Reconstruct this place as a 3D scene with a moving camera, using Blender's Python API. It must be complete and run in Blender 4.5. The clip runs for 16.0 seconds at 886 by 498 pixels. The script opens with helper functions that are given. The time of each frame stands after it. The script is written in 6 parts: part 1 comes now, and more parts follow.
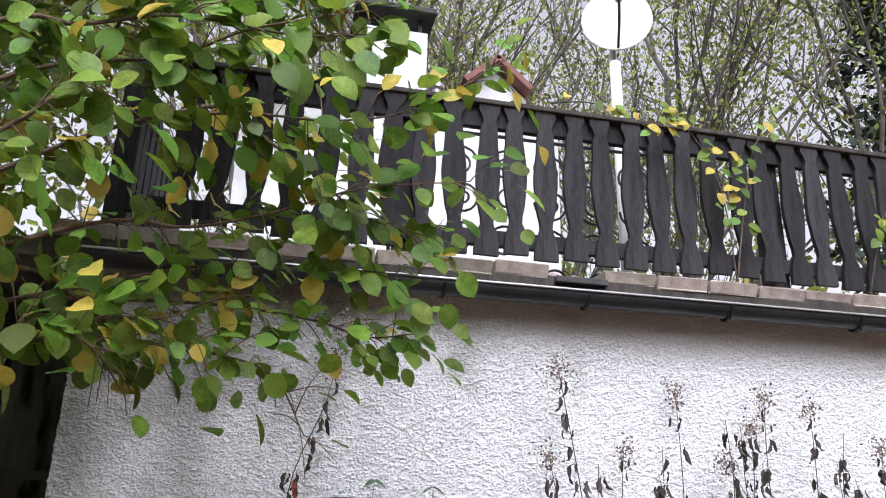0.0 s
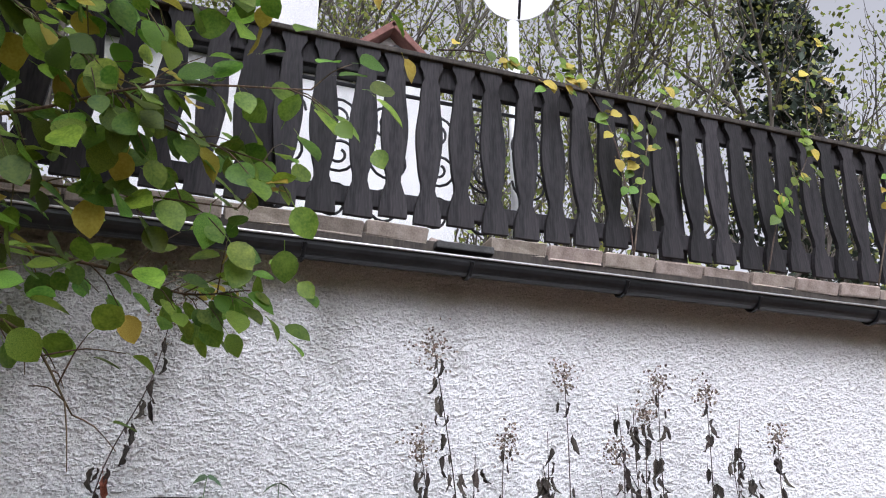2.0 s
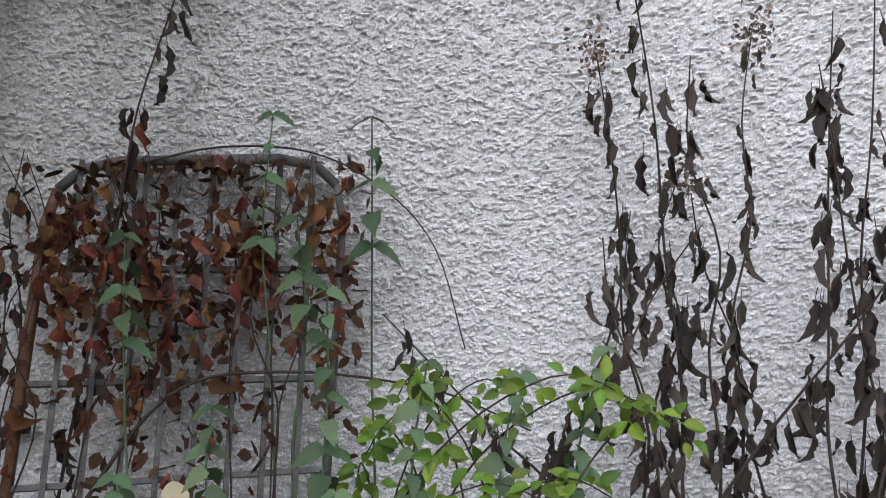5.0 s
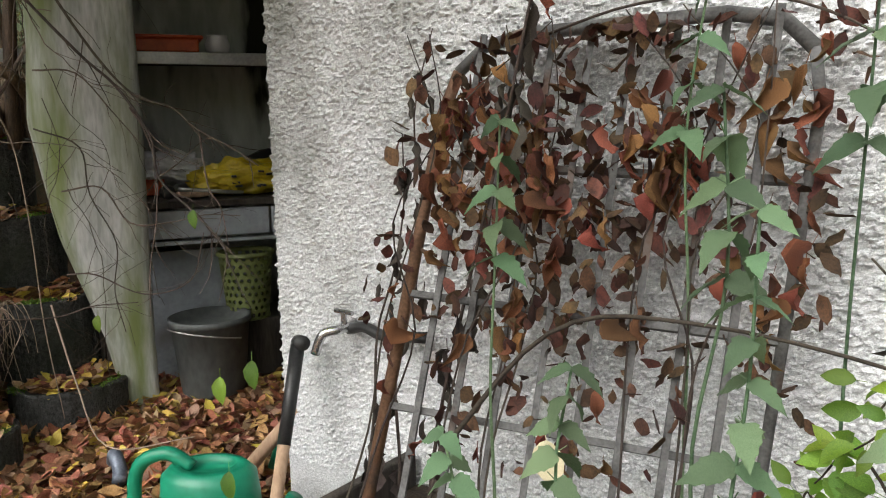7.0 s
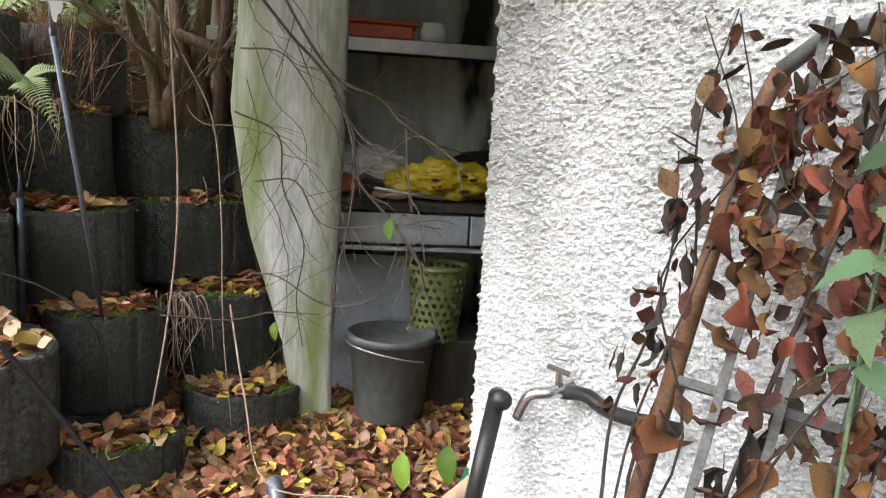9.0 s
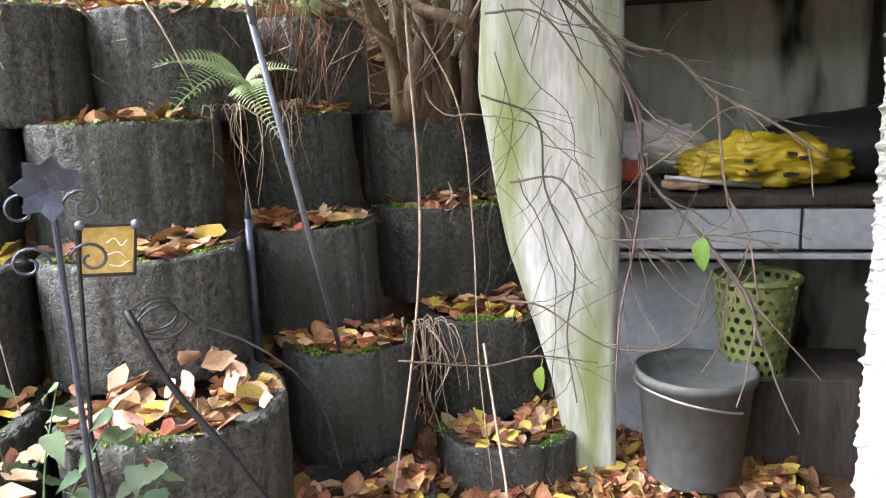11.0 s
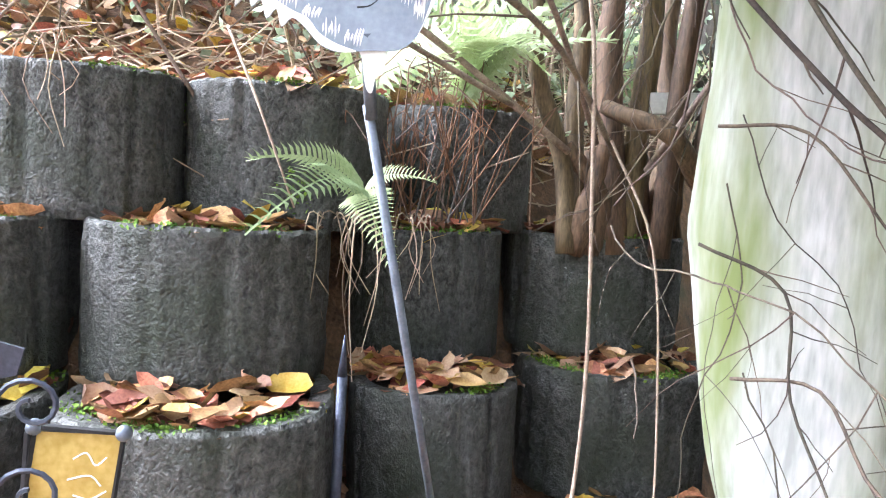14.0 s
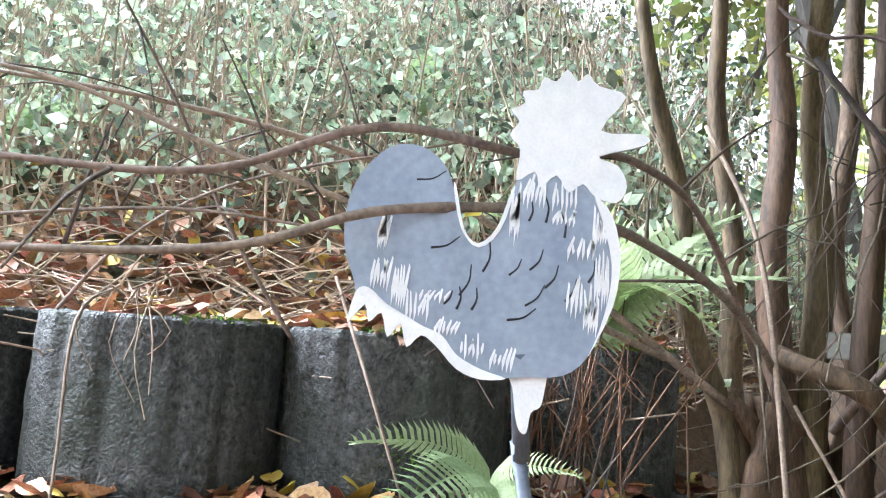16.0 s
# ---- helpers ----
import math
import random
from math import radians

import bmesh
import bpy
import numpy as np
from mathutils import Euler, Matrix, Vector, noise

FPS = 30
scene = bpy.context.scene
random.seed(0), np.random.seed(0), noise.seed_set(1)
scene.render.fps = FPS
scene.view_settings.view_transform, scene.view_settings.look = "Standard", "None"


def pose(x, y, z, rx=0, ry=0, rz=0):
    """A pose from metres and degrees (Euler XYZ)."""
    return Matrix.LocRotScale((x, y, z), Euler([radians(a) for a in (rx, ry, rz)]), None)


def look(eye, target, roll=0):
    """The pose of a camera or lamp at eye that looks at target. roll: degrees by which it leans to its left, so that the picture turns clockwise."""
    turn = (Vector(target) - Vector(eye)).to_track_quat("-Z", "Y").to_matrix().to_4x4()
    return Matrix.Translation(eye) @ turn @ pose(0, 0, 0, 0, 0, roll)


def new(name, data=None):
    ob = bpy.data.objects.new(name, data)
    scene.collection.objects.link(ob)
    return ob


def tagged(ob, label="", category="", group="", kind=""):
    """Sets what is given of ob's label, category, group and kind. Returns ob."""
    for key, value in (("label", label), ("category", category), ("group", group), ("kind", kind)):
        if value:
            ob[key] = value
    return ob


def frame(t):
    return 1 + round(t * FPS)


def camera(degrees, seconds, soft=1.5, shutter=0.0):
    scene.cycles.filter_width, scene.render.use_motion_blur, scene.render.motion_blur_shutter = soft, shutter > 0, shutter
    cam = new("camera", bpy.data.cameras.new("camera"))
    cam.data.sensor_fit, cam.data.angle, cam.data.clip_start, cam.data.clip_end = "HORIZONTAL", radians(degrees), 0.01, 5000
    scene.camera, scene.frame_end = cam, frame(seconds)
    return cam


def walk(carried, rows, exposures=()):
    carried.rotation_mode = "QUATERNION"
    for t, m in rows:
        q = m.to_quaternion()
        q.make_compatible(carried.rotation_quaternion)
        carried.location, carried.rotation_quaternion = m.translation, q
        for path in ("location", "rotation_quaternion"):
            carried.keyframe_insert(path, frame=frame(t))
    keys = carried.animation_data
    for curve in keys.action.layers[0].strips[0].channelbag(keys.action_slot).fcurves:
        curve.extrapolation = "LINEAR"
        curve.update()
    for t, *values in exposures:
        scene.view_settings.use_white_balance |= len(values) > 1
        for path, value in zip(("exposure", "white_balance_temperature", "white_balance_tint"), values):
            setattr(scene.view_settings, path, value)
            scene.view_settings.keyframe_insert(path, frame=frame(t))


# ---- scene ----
cam = camera(61.14, 16.0, soft=1.1)
PATH = [
    (0, pose(0.809, -3.200, 1.587, 109.03, -1.37, -12.56)),
    (0.5, pose(0.815, -3.216, 1.631, 111.26, -1.05, -15.35)),
    (1, pose(0.821, -3.137, 1.621, 112.71, -0.84, -18.37)),
    (1.5, pose(0.919, -2.969, 1.593, 112.27, 0.12, -18.42)),
    (2, pose(1.068, -2.788, 1.593, 108.95, -0.41, -19.91)),
    (2.5, pose(1.121, -2.684, 1.579, 104.62, 0.80, -19.81)),
    (3, pose(1.196, -2.530, 1.545, 100.34, 0.82, -17.23)),
    (3.5, pose(1.275, -2.345, 1.552, 95.53, 0.26, -12.69)),
    (3.7, pose(1.317, -2.293, 1.541, 94.10, 0.51, -11.25)),
    (5.8, pose(1.704, -1.565, 1.430, 84.42, 0.93, 12.94)),
    (6, pose(1.689, -1.521, 1.423, 84.24, 1.07, 16.50)),
    (6.5, pose(1.642, -1.434, 1.415, 83.83, 1.84, 26.34)),
    (7, pose(1.603, -1.320, 1.410, 80.84, 1.00, 37.76)),
    (7.5, pose(1.560, -1.245, 1.382, 80.02, -1.92, 46.33)),
    (8, pose(1.436, -1.163, 1.386, 78.39, -0.99, 49.26)),
    (8.5, pose(1.326, -1.137, 1.402, 78.39, -1.77, 50.47)),
    (9, pose(1.242, -1.104, 1.411, 81.00, -3.30, 52.04)),
    (9.5, pose(1.098, -1.040, 1.397, 79.41, -0.82, 62.79)),
    (10, pose(0.947, -0.959, 1.404, 80.33, -0.49, 69.50)),
    (10.2, pose(0.915, -0.933, 1.405, 80.29, 0.57, 70.58)),
    (12.3, pose(0.500, -0.759, 1.467, 77.61, 2.62, 72.49)),
    (12.5, pose(0.469, -0.748, 1.469, 78.01, 2.21, 72.48)),
    (13, pose(0.359, -0.720, 1.472, 81.53, 0.67, 72.23)),
    (13.5, pose(0.283, -0.741, 1.489, 82.62, -2.78, 77.71)),
    (14, pose(0.217, -0.752, 1.504, 84.80, -3.30, 83.22)),
    (14.5, pose(0.181, -0.755, 1.537, 85.42, -3.12, 86.74)),
    (15, pose(0.117, -0.766, 1.583, 87.04, -2.91, 89.49)),
    (15.5, pose(0.033, -0.790, 1.642, 92.77, -3.65, 91.35)),
    (16, pose(-0.010, -0.802, 1.665, 96.95, -3.71, 90.46)),
]
EXPOSURES = [(0, 0.95, 6000, 18), (1, 0.8, 6000, 17), (1.5, 0.8, 6000, 17), (2.5, 0.35, 5950, 17), (3, 0.15, 5950, 17), (3.7, 0.2, 5950, 17), (6, 0.45, 6250, 12), (6.5, 0.85, 6400, 10), (7, 1.3, 6600, 10), (7.5, 1.75, 6500, 10), (8, 1.95, 6450, 11), (8.5, 2.15, 6400, 11), (9.5, 2.0, 6350, 12), (10, 2.7, 6350, 13), (12.5, 3.25, 5700, 16), (14, 3.55, 5700, 16), (15, 3.55, 5600, 15), (16, 3.05, 5500, 12)]
walk(cam, PATH, EXPOSURES)

# ---- world and sun: a bright overcast day ----
world = bpy.data.worlds.new("overcast")
scene.world = world
world.use_nodes = True
wn = world.node_tree
for node in list(wn.nodes):
    wn.nodes.remove(node)
sky = wn.nodes.new("ShaderNodeTexSky")
sky.sky_type = "NISHITA"
sky.sun_disc = False
sky.sun_elevation, sky.sun_rotation = radians(47), radians(188)
sky.dust_density, sky.air_density = 6.0, 1.0
grey = wn.nodes.new("ShaderNodeHueSaturation")
grey.inputs["Saturation"].default_value = 0.06
bg = wn.nodes.new("ShaderNodeBackground")
bg.inputs["Strength"].default_value = 0.15
wo = wn.nodes.new("ShaderNodeOutputWorld")
wn.links.new(sky.outputs[0], grey.inputs["Color"])
wn.links.new(grey.outputs[0], bg.inputs["Color"])
wn.links.new(bg.outputs[0], wo.inputs["Surface"])
sun = new("sun", bpy.data.lights.new("sun", "SUN"))
sun.data.energy, sun.data.angle, sun.data.color = 0.75, radians(50), (1.0, 0.985, 0.96)
sun.matrix_world = look((0, 0, 10), (0.3, 2.2, 7.6))

# ---- materials ----
def mat(name, dark, light, scale=20.0, rough=0.8, bump=0.3, metal=0.0, fine=6.0, dist=0.004, per="", spread=0.0, streak=0.0, spec=0.5, stain=None, stain_scale=1.5, stain_lo=0.55, stain_hi=0.7, trans=0.0, side=None):
    """Two-scale noise between two colours, with relief; per: "object" or "island" shifts the colour piece by piece."""
    m = bpy.data.materials.new(name)
    m.use_nodes = True
    t = m.node_tree
    n, l = t.nodes, t.links
    b = n["Principled BSDF"]
    tc = n.new("ShaderNodeTexCoord")
    mp = n.new("ShaderNodeMapping")
    mp.inputs["Scale"].default_value = (1, 1, 1 / (1 + streak))
    l.new(tc.outputs["Object"], mp.inputs["Vector"])
    a = n.new("ShaderNodeTexNoise")
    a.inputs["Scale"].default_value, a.inputs["Detail"].default_value = scale, 6
    c = n.new("ShaderNodeTexNoise")
    c.inputs["Scale"].default_value, c.inputs["Detail"].default_value = scale * fine, 4
    l.new(mp.outputs[0], a.inputs["Vector"])
    l.new(mp.outputs[0], c.inputs["Vector"])
    mx = n.new("ShaderNodeMix")
    mx.inputs[0].default_value = 0.45
    l.new(a.outputs[0], mx.inputs[2])
    l.new(c.outputs[0], mx.inputs[3])
    fac = mx.outputs[0]
    r = n.new("ShaderNodeValToRGB")
    r.color_ramp.elements[0].position, r.color_ramp.elements[1].position = 0.36, 0.66
    r.color_ramp.elements[0].color, r.color_ramp.elements[1].color = (*dark, 1), (*light, 1)
    l.new(fac, r.inputs[0])
    col = r.outputs[0]
    if stain:
        s = n.new("ShaderNodeTexNoise")
        s.inputs["Scale"].default_value, s.inputs["Detail"].default_value = stain_scale, 5
        l.new(mp.outputs[0], s.inputs["Vector"])
        sr = n.new("ShaderNodeMapRange")
        sr.inputs[1].default_value, sr.inputs[2].default_value = stain_lo, stain_hi
        l.new(s.outputs[0], sr.inputs[0])
        if side:
            dp = n.new("ShaderNodeVectorMath")
            dp.operation = "DOT_PRODUCT"
            dp.inputs[1].default_value = side[:3]
            l.new(tc.outputs["Object"], dp.inputs[0])
            ad = n.new("ShaderNodeMath")
            ad.operation = "ADD"
            l.new(dp.outputs["Value"], ad.inputs[0])
            ad.inputs[1].default_value = side[3]
            ad2 = n.new("ShaderNodeMath")
            ad2.operation = "ADD"
            l.new(ad.outputs[0], ad2.inputs[0])
            l.new(s.outputs[0], ad2.inputs[1])
            l.new(ad2.outputs[0], sr.inputs[0])
        sm = n.new("ShaderNodeMix")
        sm.data_type = "RGBA"
        l.new(sr.outputs[0], sm.inputs[0])
        l.new(col, sm.inputs[6])
        sm.inputs[7].default_value = (*stain, 1)
        col = sm.outputs[2]
    if per:
        if per == "object":
            src = n.new("ShaderNodeObjectInfo").outputs["Random"]
        else:
            src = n.new("ShaderNodeNewGeometry").outputs["Random Per Island"]
        hs = n.new("ShaderNodeHueSaturation")
        mr = n.new("ShaderNodeMapRange")
        mr.inputs[3].default_value, mr.inputs[4].default_value = 1 - spread, 1 + spread
        l.new(src, mr.inputs[0])
        mr2 = n.new("ShaderNodeMapRange")
        mr2.inputs[3].default_value, mr2.inputs[4].default_value = 0.5 - spread * 0.07, 0.5 + spread * 0.05
        sc = n.new("ShaderNodeMath")
        sc.operation = "MULTIPLY"
        sc.inputs[1].default_value = 7.31
        fr = n.new("ShaderNodeMath")
        fr.operation = "FRACT"
        l.new(src, sc.inputs[0])
        l.new(sc.outputs[0], fr.inputs[0])
        l.new(fr.outputs[0], mr2.inputs[0])
        l.new(mr.outputs[0], hs.inputs["Value"])
        l.new(mr2.outputs[0], hs.inputs["Hue"])
        l.new(col, hs.inputs["Color"])
        col = hs.outputs[0]
    l.new(col, b.inputs["Base Color"])
    b.inputs["Roughness"].default_value, b.inputs["Metallic"].default_value = rough, metal
    b.inputs["Specular IOR Level"].default_value = spec
    if bump:
        bp = n.new("ShaderNodeBump")
        bp.inputs["Strength"].default_value, bp.inputs["Distance"].default_value = bump, dist
        l.new(fac, bp.inputs["Height"])
        l.new(bp.outputs[0], b.inputs["Normal"])
    if trans:
        out = n["Material Output"]
        tr = n.new("ShaderNodeBsdfTranslucent")
        l.new(col, tr.inputs["Color"])
        ms = n.new("ShaderNodeMixShader")
        ms.inputs[0].default_value = trans
        l.new(b.outputs[0], ms.inputs[1])
        l.new(tr.outputs[0], ms.inputs[2])
        l.new(ms.outputs[0], out.inputs["Surface"])
    return m


M = {}
# stain holds algae plus the hazel's shade, painted in towards the upper left
M["stucco"] = mat("roughcast_render", (0.46, 0.465, 0.47), (0.86, 0.865, 0.87), 170, 0.95, 1.0, dist=0.006, fine=2.5, stain=(0.22, 0.23, 0.20), stain_scale=2.6, stain_lo=0.48, stain_hi=0.84, spec=0.2, side=(-0.2, 0.0, 0.25, -0.25))
M["plaster"] = mat("smooth_plaster_algae", (0.32, 0.33, 0.31), (0.58, 0.58, 0.57), 22, 0.85, 0.7, stain=(0.17, 0.205, 0.075), stain_scale=9.0, stain_lo=0.38, stain_hi=0.68, streak=4.5, spec=0.3, fine=4.0, side=(-0.35, -0.60, 0.0, -0.33))
M["shed_wall"] = mat("stained_shed_wall", (0.34, 0.37, 0.33), (0.60, 0.63, 0.59), 4, 0.9, 0.3, streak=2.5, stain=(0.025, 0.03, 0.02), stain_scale=6.0, stain_lo=0.50, stain_hi=0.62)
M["dark_wood"] = mat("dark_stained_wood", (0.008, 0.0075, 0.009), (0.036, 0.033, 0.036), 25, 0.8, 0.5, streak=7, per="object", spread=0.35, spec=0.3)
M["old_wood"] = mat("weathered_wood", (0.016, 0.013, 0.011), (0.065, 0.054, 0.044), 22, 0.85, 0.5, streak=6)
M["gutter"] = mat("weathered_zinc", (0.008, 0.009, 0.011), (0.022, 0.024, 0.028), 10, 0.4, 0.15, metal=0.3, per="object", spread=0.1)
M["tile"] = mat("concrete_edging", (0.22, 0.18, 0.15), (0.42, 0.36, 0.31), 25, 0.9, 0.4, per="object", spread=0.25)
M["ring"] = mat("mossy_wet_concrete", (0.006, 0.007, 0.007), (0.092, 0.094, 0.088), 70, 0.6, 1.0, dist=0.012, per="object", spread=0.3, stain=(0.014, 0.022, 0.010), stain_scale=5, stain_lo=0.5, stain_hi=0.75, fine=2.6)
M["soil"] = mat("dark_soil", (0.02, 0.014, 0.009), (0.07, 0.05, 0.033), 30, 0.95, 0.9, dist=0.01)
M["ground"] = mat("leaf_strewn_soil", (0.05, 0.03, 0.018), (0.17, 0.095, 0.05), 22, 0.95, 0.9, dist=0.015, stain=(0.05, 0.06, 0.025), stain_scale=2.0)
M["moss"] = mat("moss", (0.05, 0.11, 0.012), (0.16, 0.28, 0.03), 60, 0.95, 0.8, per="island", spread=0.3)
M["grey_steel"] = mat("grey_painted_tube", (0.07, 0.069, 0.068), (0.17, 0.168, 0.165), 30, 0.75, 0.3, metal=0.0, spec=0.3, stain=(0.16, 0.07, 0.03), stain_scale=5, stain_lo=0.56, stain_hi=0.72)
M["rusty_steel"] = mat("rusty_tube", (0.09, 0.045, 0.025), (0.22, 0.12, 0.07), 30, 0.7, 0.3, metal=0.2, stain=(0.10, 0.10, 0.10), stain_scale=6)
M["black_iron"] = mat("black_iron", (0.012, 0.012, 0.014), (0.035, 0.035, 0.04), 30, 0.5, 0.2, metal=0.5)
M["blue_iron"] = mat("blue_grey_iron", (0.035, 0.042, 0.065), (0.085, 0.098, 0.14), 30, 0.5, 0.2, metal=0.5)
M["steel_plate"] = mat("patinated_zinc_plate", (0.23, 0.275, 0.35), (0.34, 0.39, 0.475), 25, 0.5, 0.12, metal=0.25, spec=0.4)
M["stake"] = mat("blue_grey_stake", (0.11, 0.13, 0.165), (0.20, 0.225, 0.275), 30, 0.5, 0.15, metal=0.5)
M["white_paint"] = mat("flaking_white_paint", (0.74, 0.75, 0.76), (0.86, 0.86, 0.86), 60, 0.6, 0.3)
M["white_dish"] = mat("white_dish_enamel", (0.70, 0.70, 0.71), (0.82, 0.82, 0.82), 8, 0.45, 0.05)
M["steel"] = mat("galvanised_pole", (0.32, 0.32, 0.32), (0.48, 0.48, 0.47), 15, 0.4, 0.1, metal=0.7)
M["chrome"] = mat("worn_chrome", (0.45, 0.45, 0.46), (0.65, 0.65, 0.66), 40, 0.25, 0.05, metal=0.9)
M["black_plastic"] = mat("black_plastic", (0.012, 0.012, 0.013), (0.03, 0.03, 0.03), 30, 0.45, 0.1)
M["green_plastic"] = mat("green_plastic", (0.0, 0.16, 0.085), (0.01, 0.23, 0.13), 8, 0.4, 0.08)
M["olive_plastic"] = mat("olive_plastic", (0.09, 0.11, 0.03), (0.17, 0.20, 0.065), 12, 0.5, 0.08)
M["grey_plastic"] = mat("dusty_grey_plastic", (0.06, 0.066, 0.066), (0.13, 0.14, 0.135), 8, 0.6, 0.15, streak=1.0)
M["yellow_plastic"] = mat("yellow_sack", (0.40, 0.29, 0.01), (0.56, 0.43, 0.025), 12, 0.4, 0.3)
M["white_cloth"] = mat("white_plastic_sheet", (0.55, 0.55, 0.57), (0.75, 0.75, 0.76), 15, 0.55, 0.4)
M["red_plastic"] = mat("orange_red_plastic", (0.42, 0.055, 0.012), (0.60, 0.10, 0.025), 10, 0.45, 0.08)
M["white_ceramic"] = mat("white_ceramic", (0.7, 0.69, 0.66), (0.8, 0.79, 0.77), 10, 0.3, 0.02)
M["grey_board"] = mat("blue_grey_painted_board", (0.26, 0.285, 0.32), (0.40, 0.43, 0.47), 9, 0.7, 0.15, stain=(0.20, 0.20, 0.19), stain_scale=4)
M["light_wood"] = mat("pale_tool_handle", (0.30, 0.19, 0.12), (0.48, 0.33, 0.22), 25, 0.7, 0.2, streak=5)
M["amber"] = mat("amber_glass_tile", (0.36, 0.24, 0.05), (0.55, 0.40, 0.13), 20, 0.25, 0.1)
M["bark"] = mat("brown_bark", (0.035, 0.024, 0.013), (0.17, 0.115, 0.06), 38, 0.75, 0.6, streak=4, per="object", spread=0.3)
M["bark_grey"] = mat("grey_bark", (0.05, 0.045, 0.035), (0.16, 0.145, 0.12), 14, 0.85, 0.6, streak=4, per="object", spread=0.25)
M["bough"] = mat("pale_brown_bark", (0.12, 0.09, 0.068), (0.34, 0.26, 0.20), 34, 0.8, 0.4, per="object", spread=0.25)
M["twig"] = mat("bare_twig", (0.04, 0.03, 0.022), (0.14, 0.105, 0.075), 40, 0.75, 0.3, per="object", spread=0.5)
M["dead_stem"] = mat("dead_dark_stem", (0.018, 0.013, 0.010), (0.06, 0.045, 0.033), 50, 0.9, 0.4, per="object", spread=0.4)
M["straw"] = mat("straw", (0.20, 0.15, 0.10), (0.42, 0.34, 0.25), 40, 0.85, 0.3, per="island", spread=0.35)
M["seed"] = mat("withered_seed_head", (0.10, 0.075, 0.056), (0.30, 0.24, 0.19), 40, 0.9, 0.0, per="island", spread=0.5)
M["leaf_green"] = mat("hazel_leaf", (0.07, 0.16, 0.012), (0.21, 0.34, 0.04), 30, 0.5, 0.3, per="object", spread=0.45, trans=0.4)
M["foliage_green"] = mat("hazel_foliage", (0.07, 0.16, 0.012), (0.21, 0.34, 0.04), 30, 0.5, 0.3, per="island", spread=0.45, trans=0.4)
M["foliage_yellow"] = mat("yellow_foliage", (0.40, 0.30, 0.03), (0.58, 0.50, 0.09), 30, 0.6, 0.3, per="island", spread=0.22, trans=0.3)
M["leaf_nettle"] = mat("nettle_leaf", (0.06, 0.12, 0.055), (0.17, 0.26, 0.14), 60, 0.6, 0.5, per="object", spread=0.45, trans=0.25)
M["leaf_yellow"] = mat("yellow_leaf", (0.40, 0.30, 0.03), (0.58, 0.50, 0.09), 30, 0.6, 0.3, per="object", spread=0.22, trans=0.3)
M["leaf_brown"] = mat("withered_brown_leaf", (0.06, 0.022, 0.009), (0.34, 0.145, 0.055), 45, 0.8, 0.6, per="object", spread=0.55, trans=0.15)
M["leaf_dead"] = mat("withered_black_leaf", (0.018, 0.014, 0.011), (0.08, 0.065, 0.052), 60, 0.9, 0.6, per="object", spread=0.5)
M["leaf_dead_mass"] = mat("withered_leaf_mass", (0.03, 0.015, 0.008), (0.12, 0.055, 0.028), 45, 0.9, 0.6, per="island", spread=0.6)
M["litter"] = mat("fallen_beech_leaf", (0.17, 0.07, 0.027), (0.46, 0.25, 0.115), 35, 0.6, 0.4, per="island", spread=0.6, trans=0.1)
M["litter_pale"] = mat("fallen_pale_leaf", (0.30, 0.17, 0.09), (0.52, 0.36, 0.24), 35, 0.6, 0.4, per="island", spread=0.3)
M["litter_yellow"] = mat("fallen_yellow_leaf", (0.50, 0.35, 0.03), (0.68, 0.55, 0.14), 35, 0.55, 0.4, per="island", spread=0.25)
M["cream_leaf"] = mat("fallen_cream_leaf", (0.48, 0.43, 0.26), (0.68, 0.62, 0.42), 35, 0.6, 0.4)
M["tree_leaf"] = mat("autumn_tree_leaf", (0.13, 0.18, 0.03), (0.30, 0.33, 0.09), 5, 0.6, 0.0, per="island", spread=0.6, trans=0.45)
M["spruce"] = mat("spruce_needles", (0.012, 0.022, 0.014), (0.04, 0.058, 0.036), 5, 0.8, 0.0, per="island", spread=0.4)
M["under"] = mat("undergrowth_leaf", (0.08, 0.13, 0.06), (0.48, 0.56, 0.42), 8, 0.6, 0.0, per="island", spread=0.85, trans=0.35)
M["fern"] = mat("fern_frond", (0.26, 0.37, 0.15), (0.46, 0.57, 0.32), 30, 0.6, 0.2, per="object", spread=0.3, trans=0.35)
M["roof"] = mat("dark_roofing_felt", (0.03, 0.03, 0.03), (0.07, 0.07, 0.07), 20, 0.9, 0.4)
M["brown_shingle"] = mat("brown_shingle", (0.13, 0.05, 0.04), (0.24, 0.11, 0.09), 20, 0.8, 0.4)
M["slab"] = mat("terrace_concrete", (0.10, 0.10, 0.095), (0.2, 0.2, 0.19), 8, 0.9, 0.4)


# ---- mesh helpers ----
def obj_from(name, bm, material, smooth=False):
    me = bpy.data.meshes.new(name)
    bm.to_mesh(me)
    bm.free()
    me.materials.append(material)
    if smooth:
        me.polygons.foreach_set("use_smooth", [True] * len(me.polygons))
    return new(name, me)


def part(name, bm, material, parent, label="", smooth=False):
    ob = obj_from(name, bm, material, smooth)
    ob.parent = parent
    if label:
        ob["label"] = label
    return ob


def thing(name, label, category, at=(0, 0, 0), group="", kind=""):
    ob = new(name)
    ob.location = at
    ob.empty_display_size = 0.05
    return tagged(ob, label, category, group, kind)


def solo(name, bm, material, label, category, group="", kind="", smooth=False):
    return tagged(obj_from(name, bm, material, smooth), label, category, group, kind)


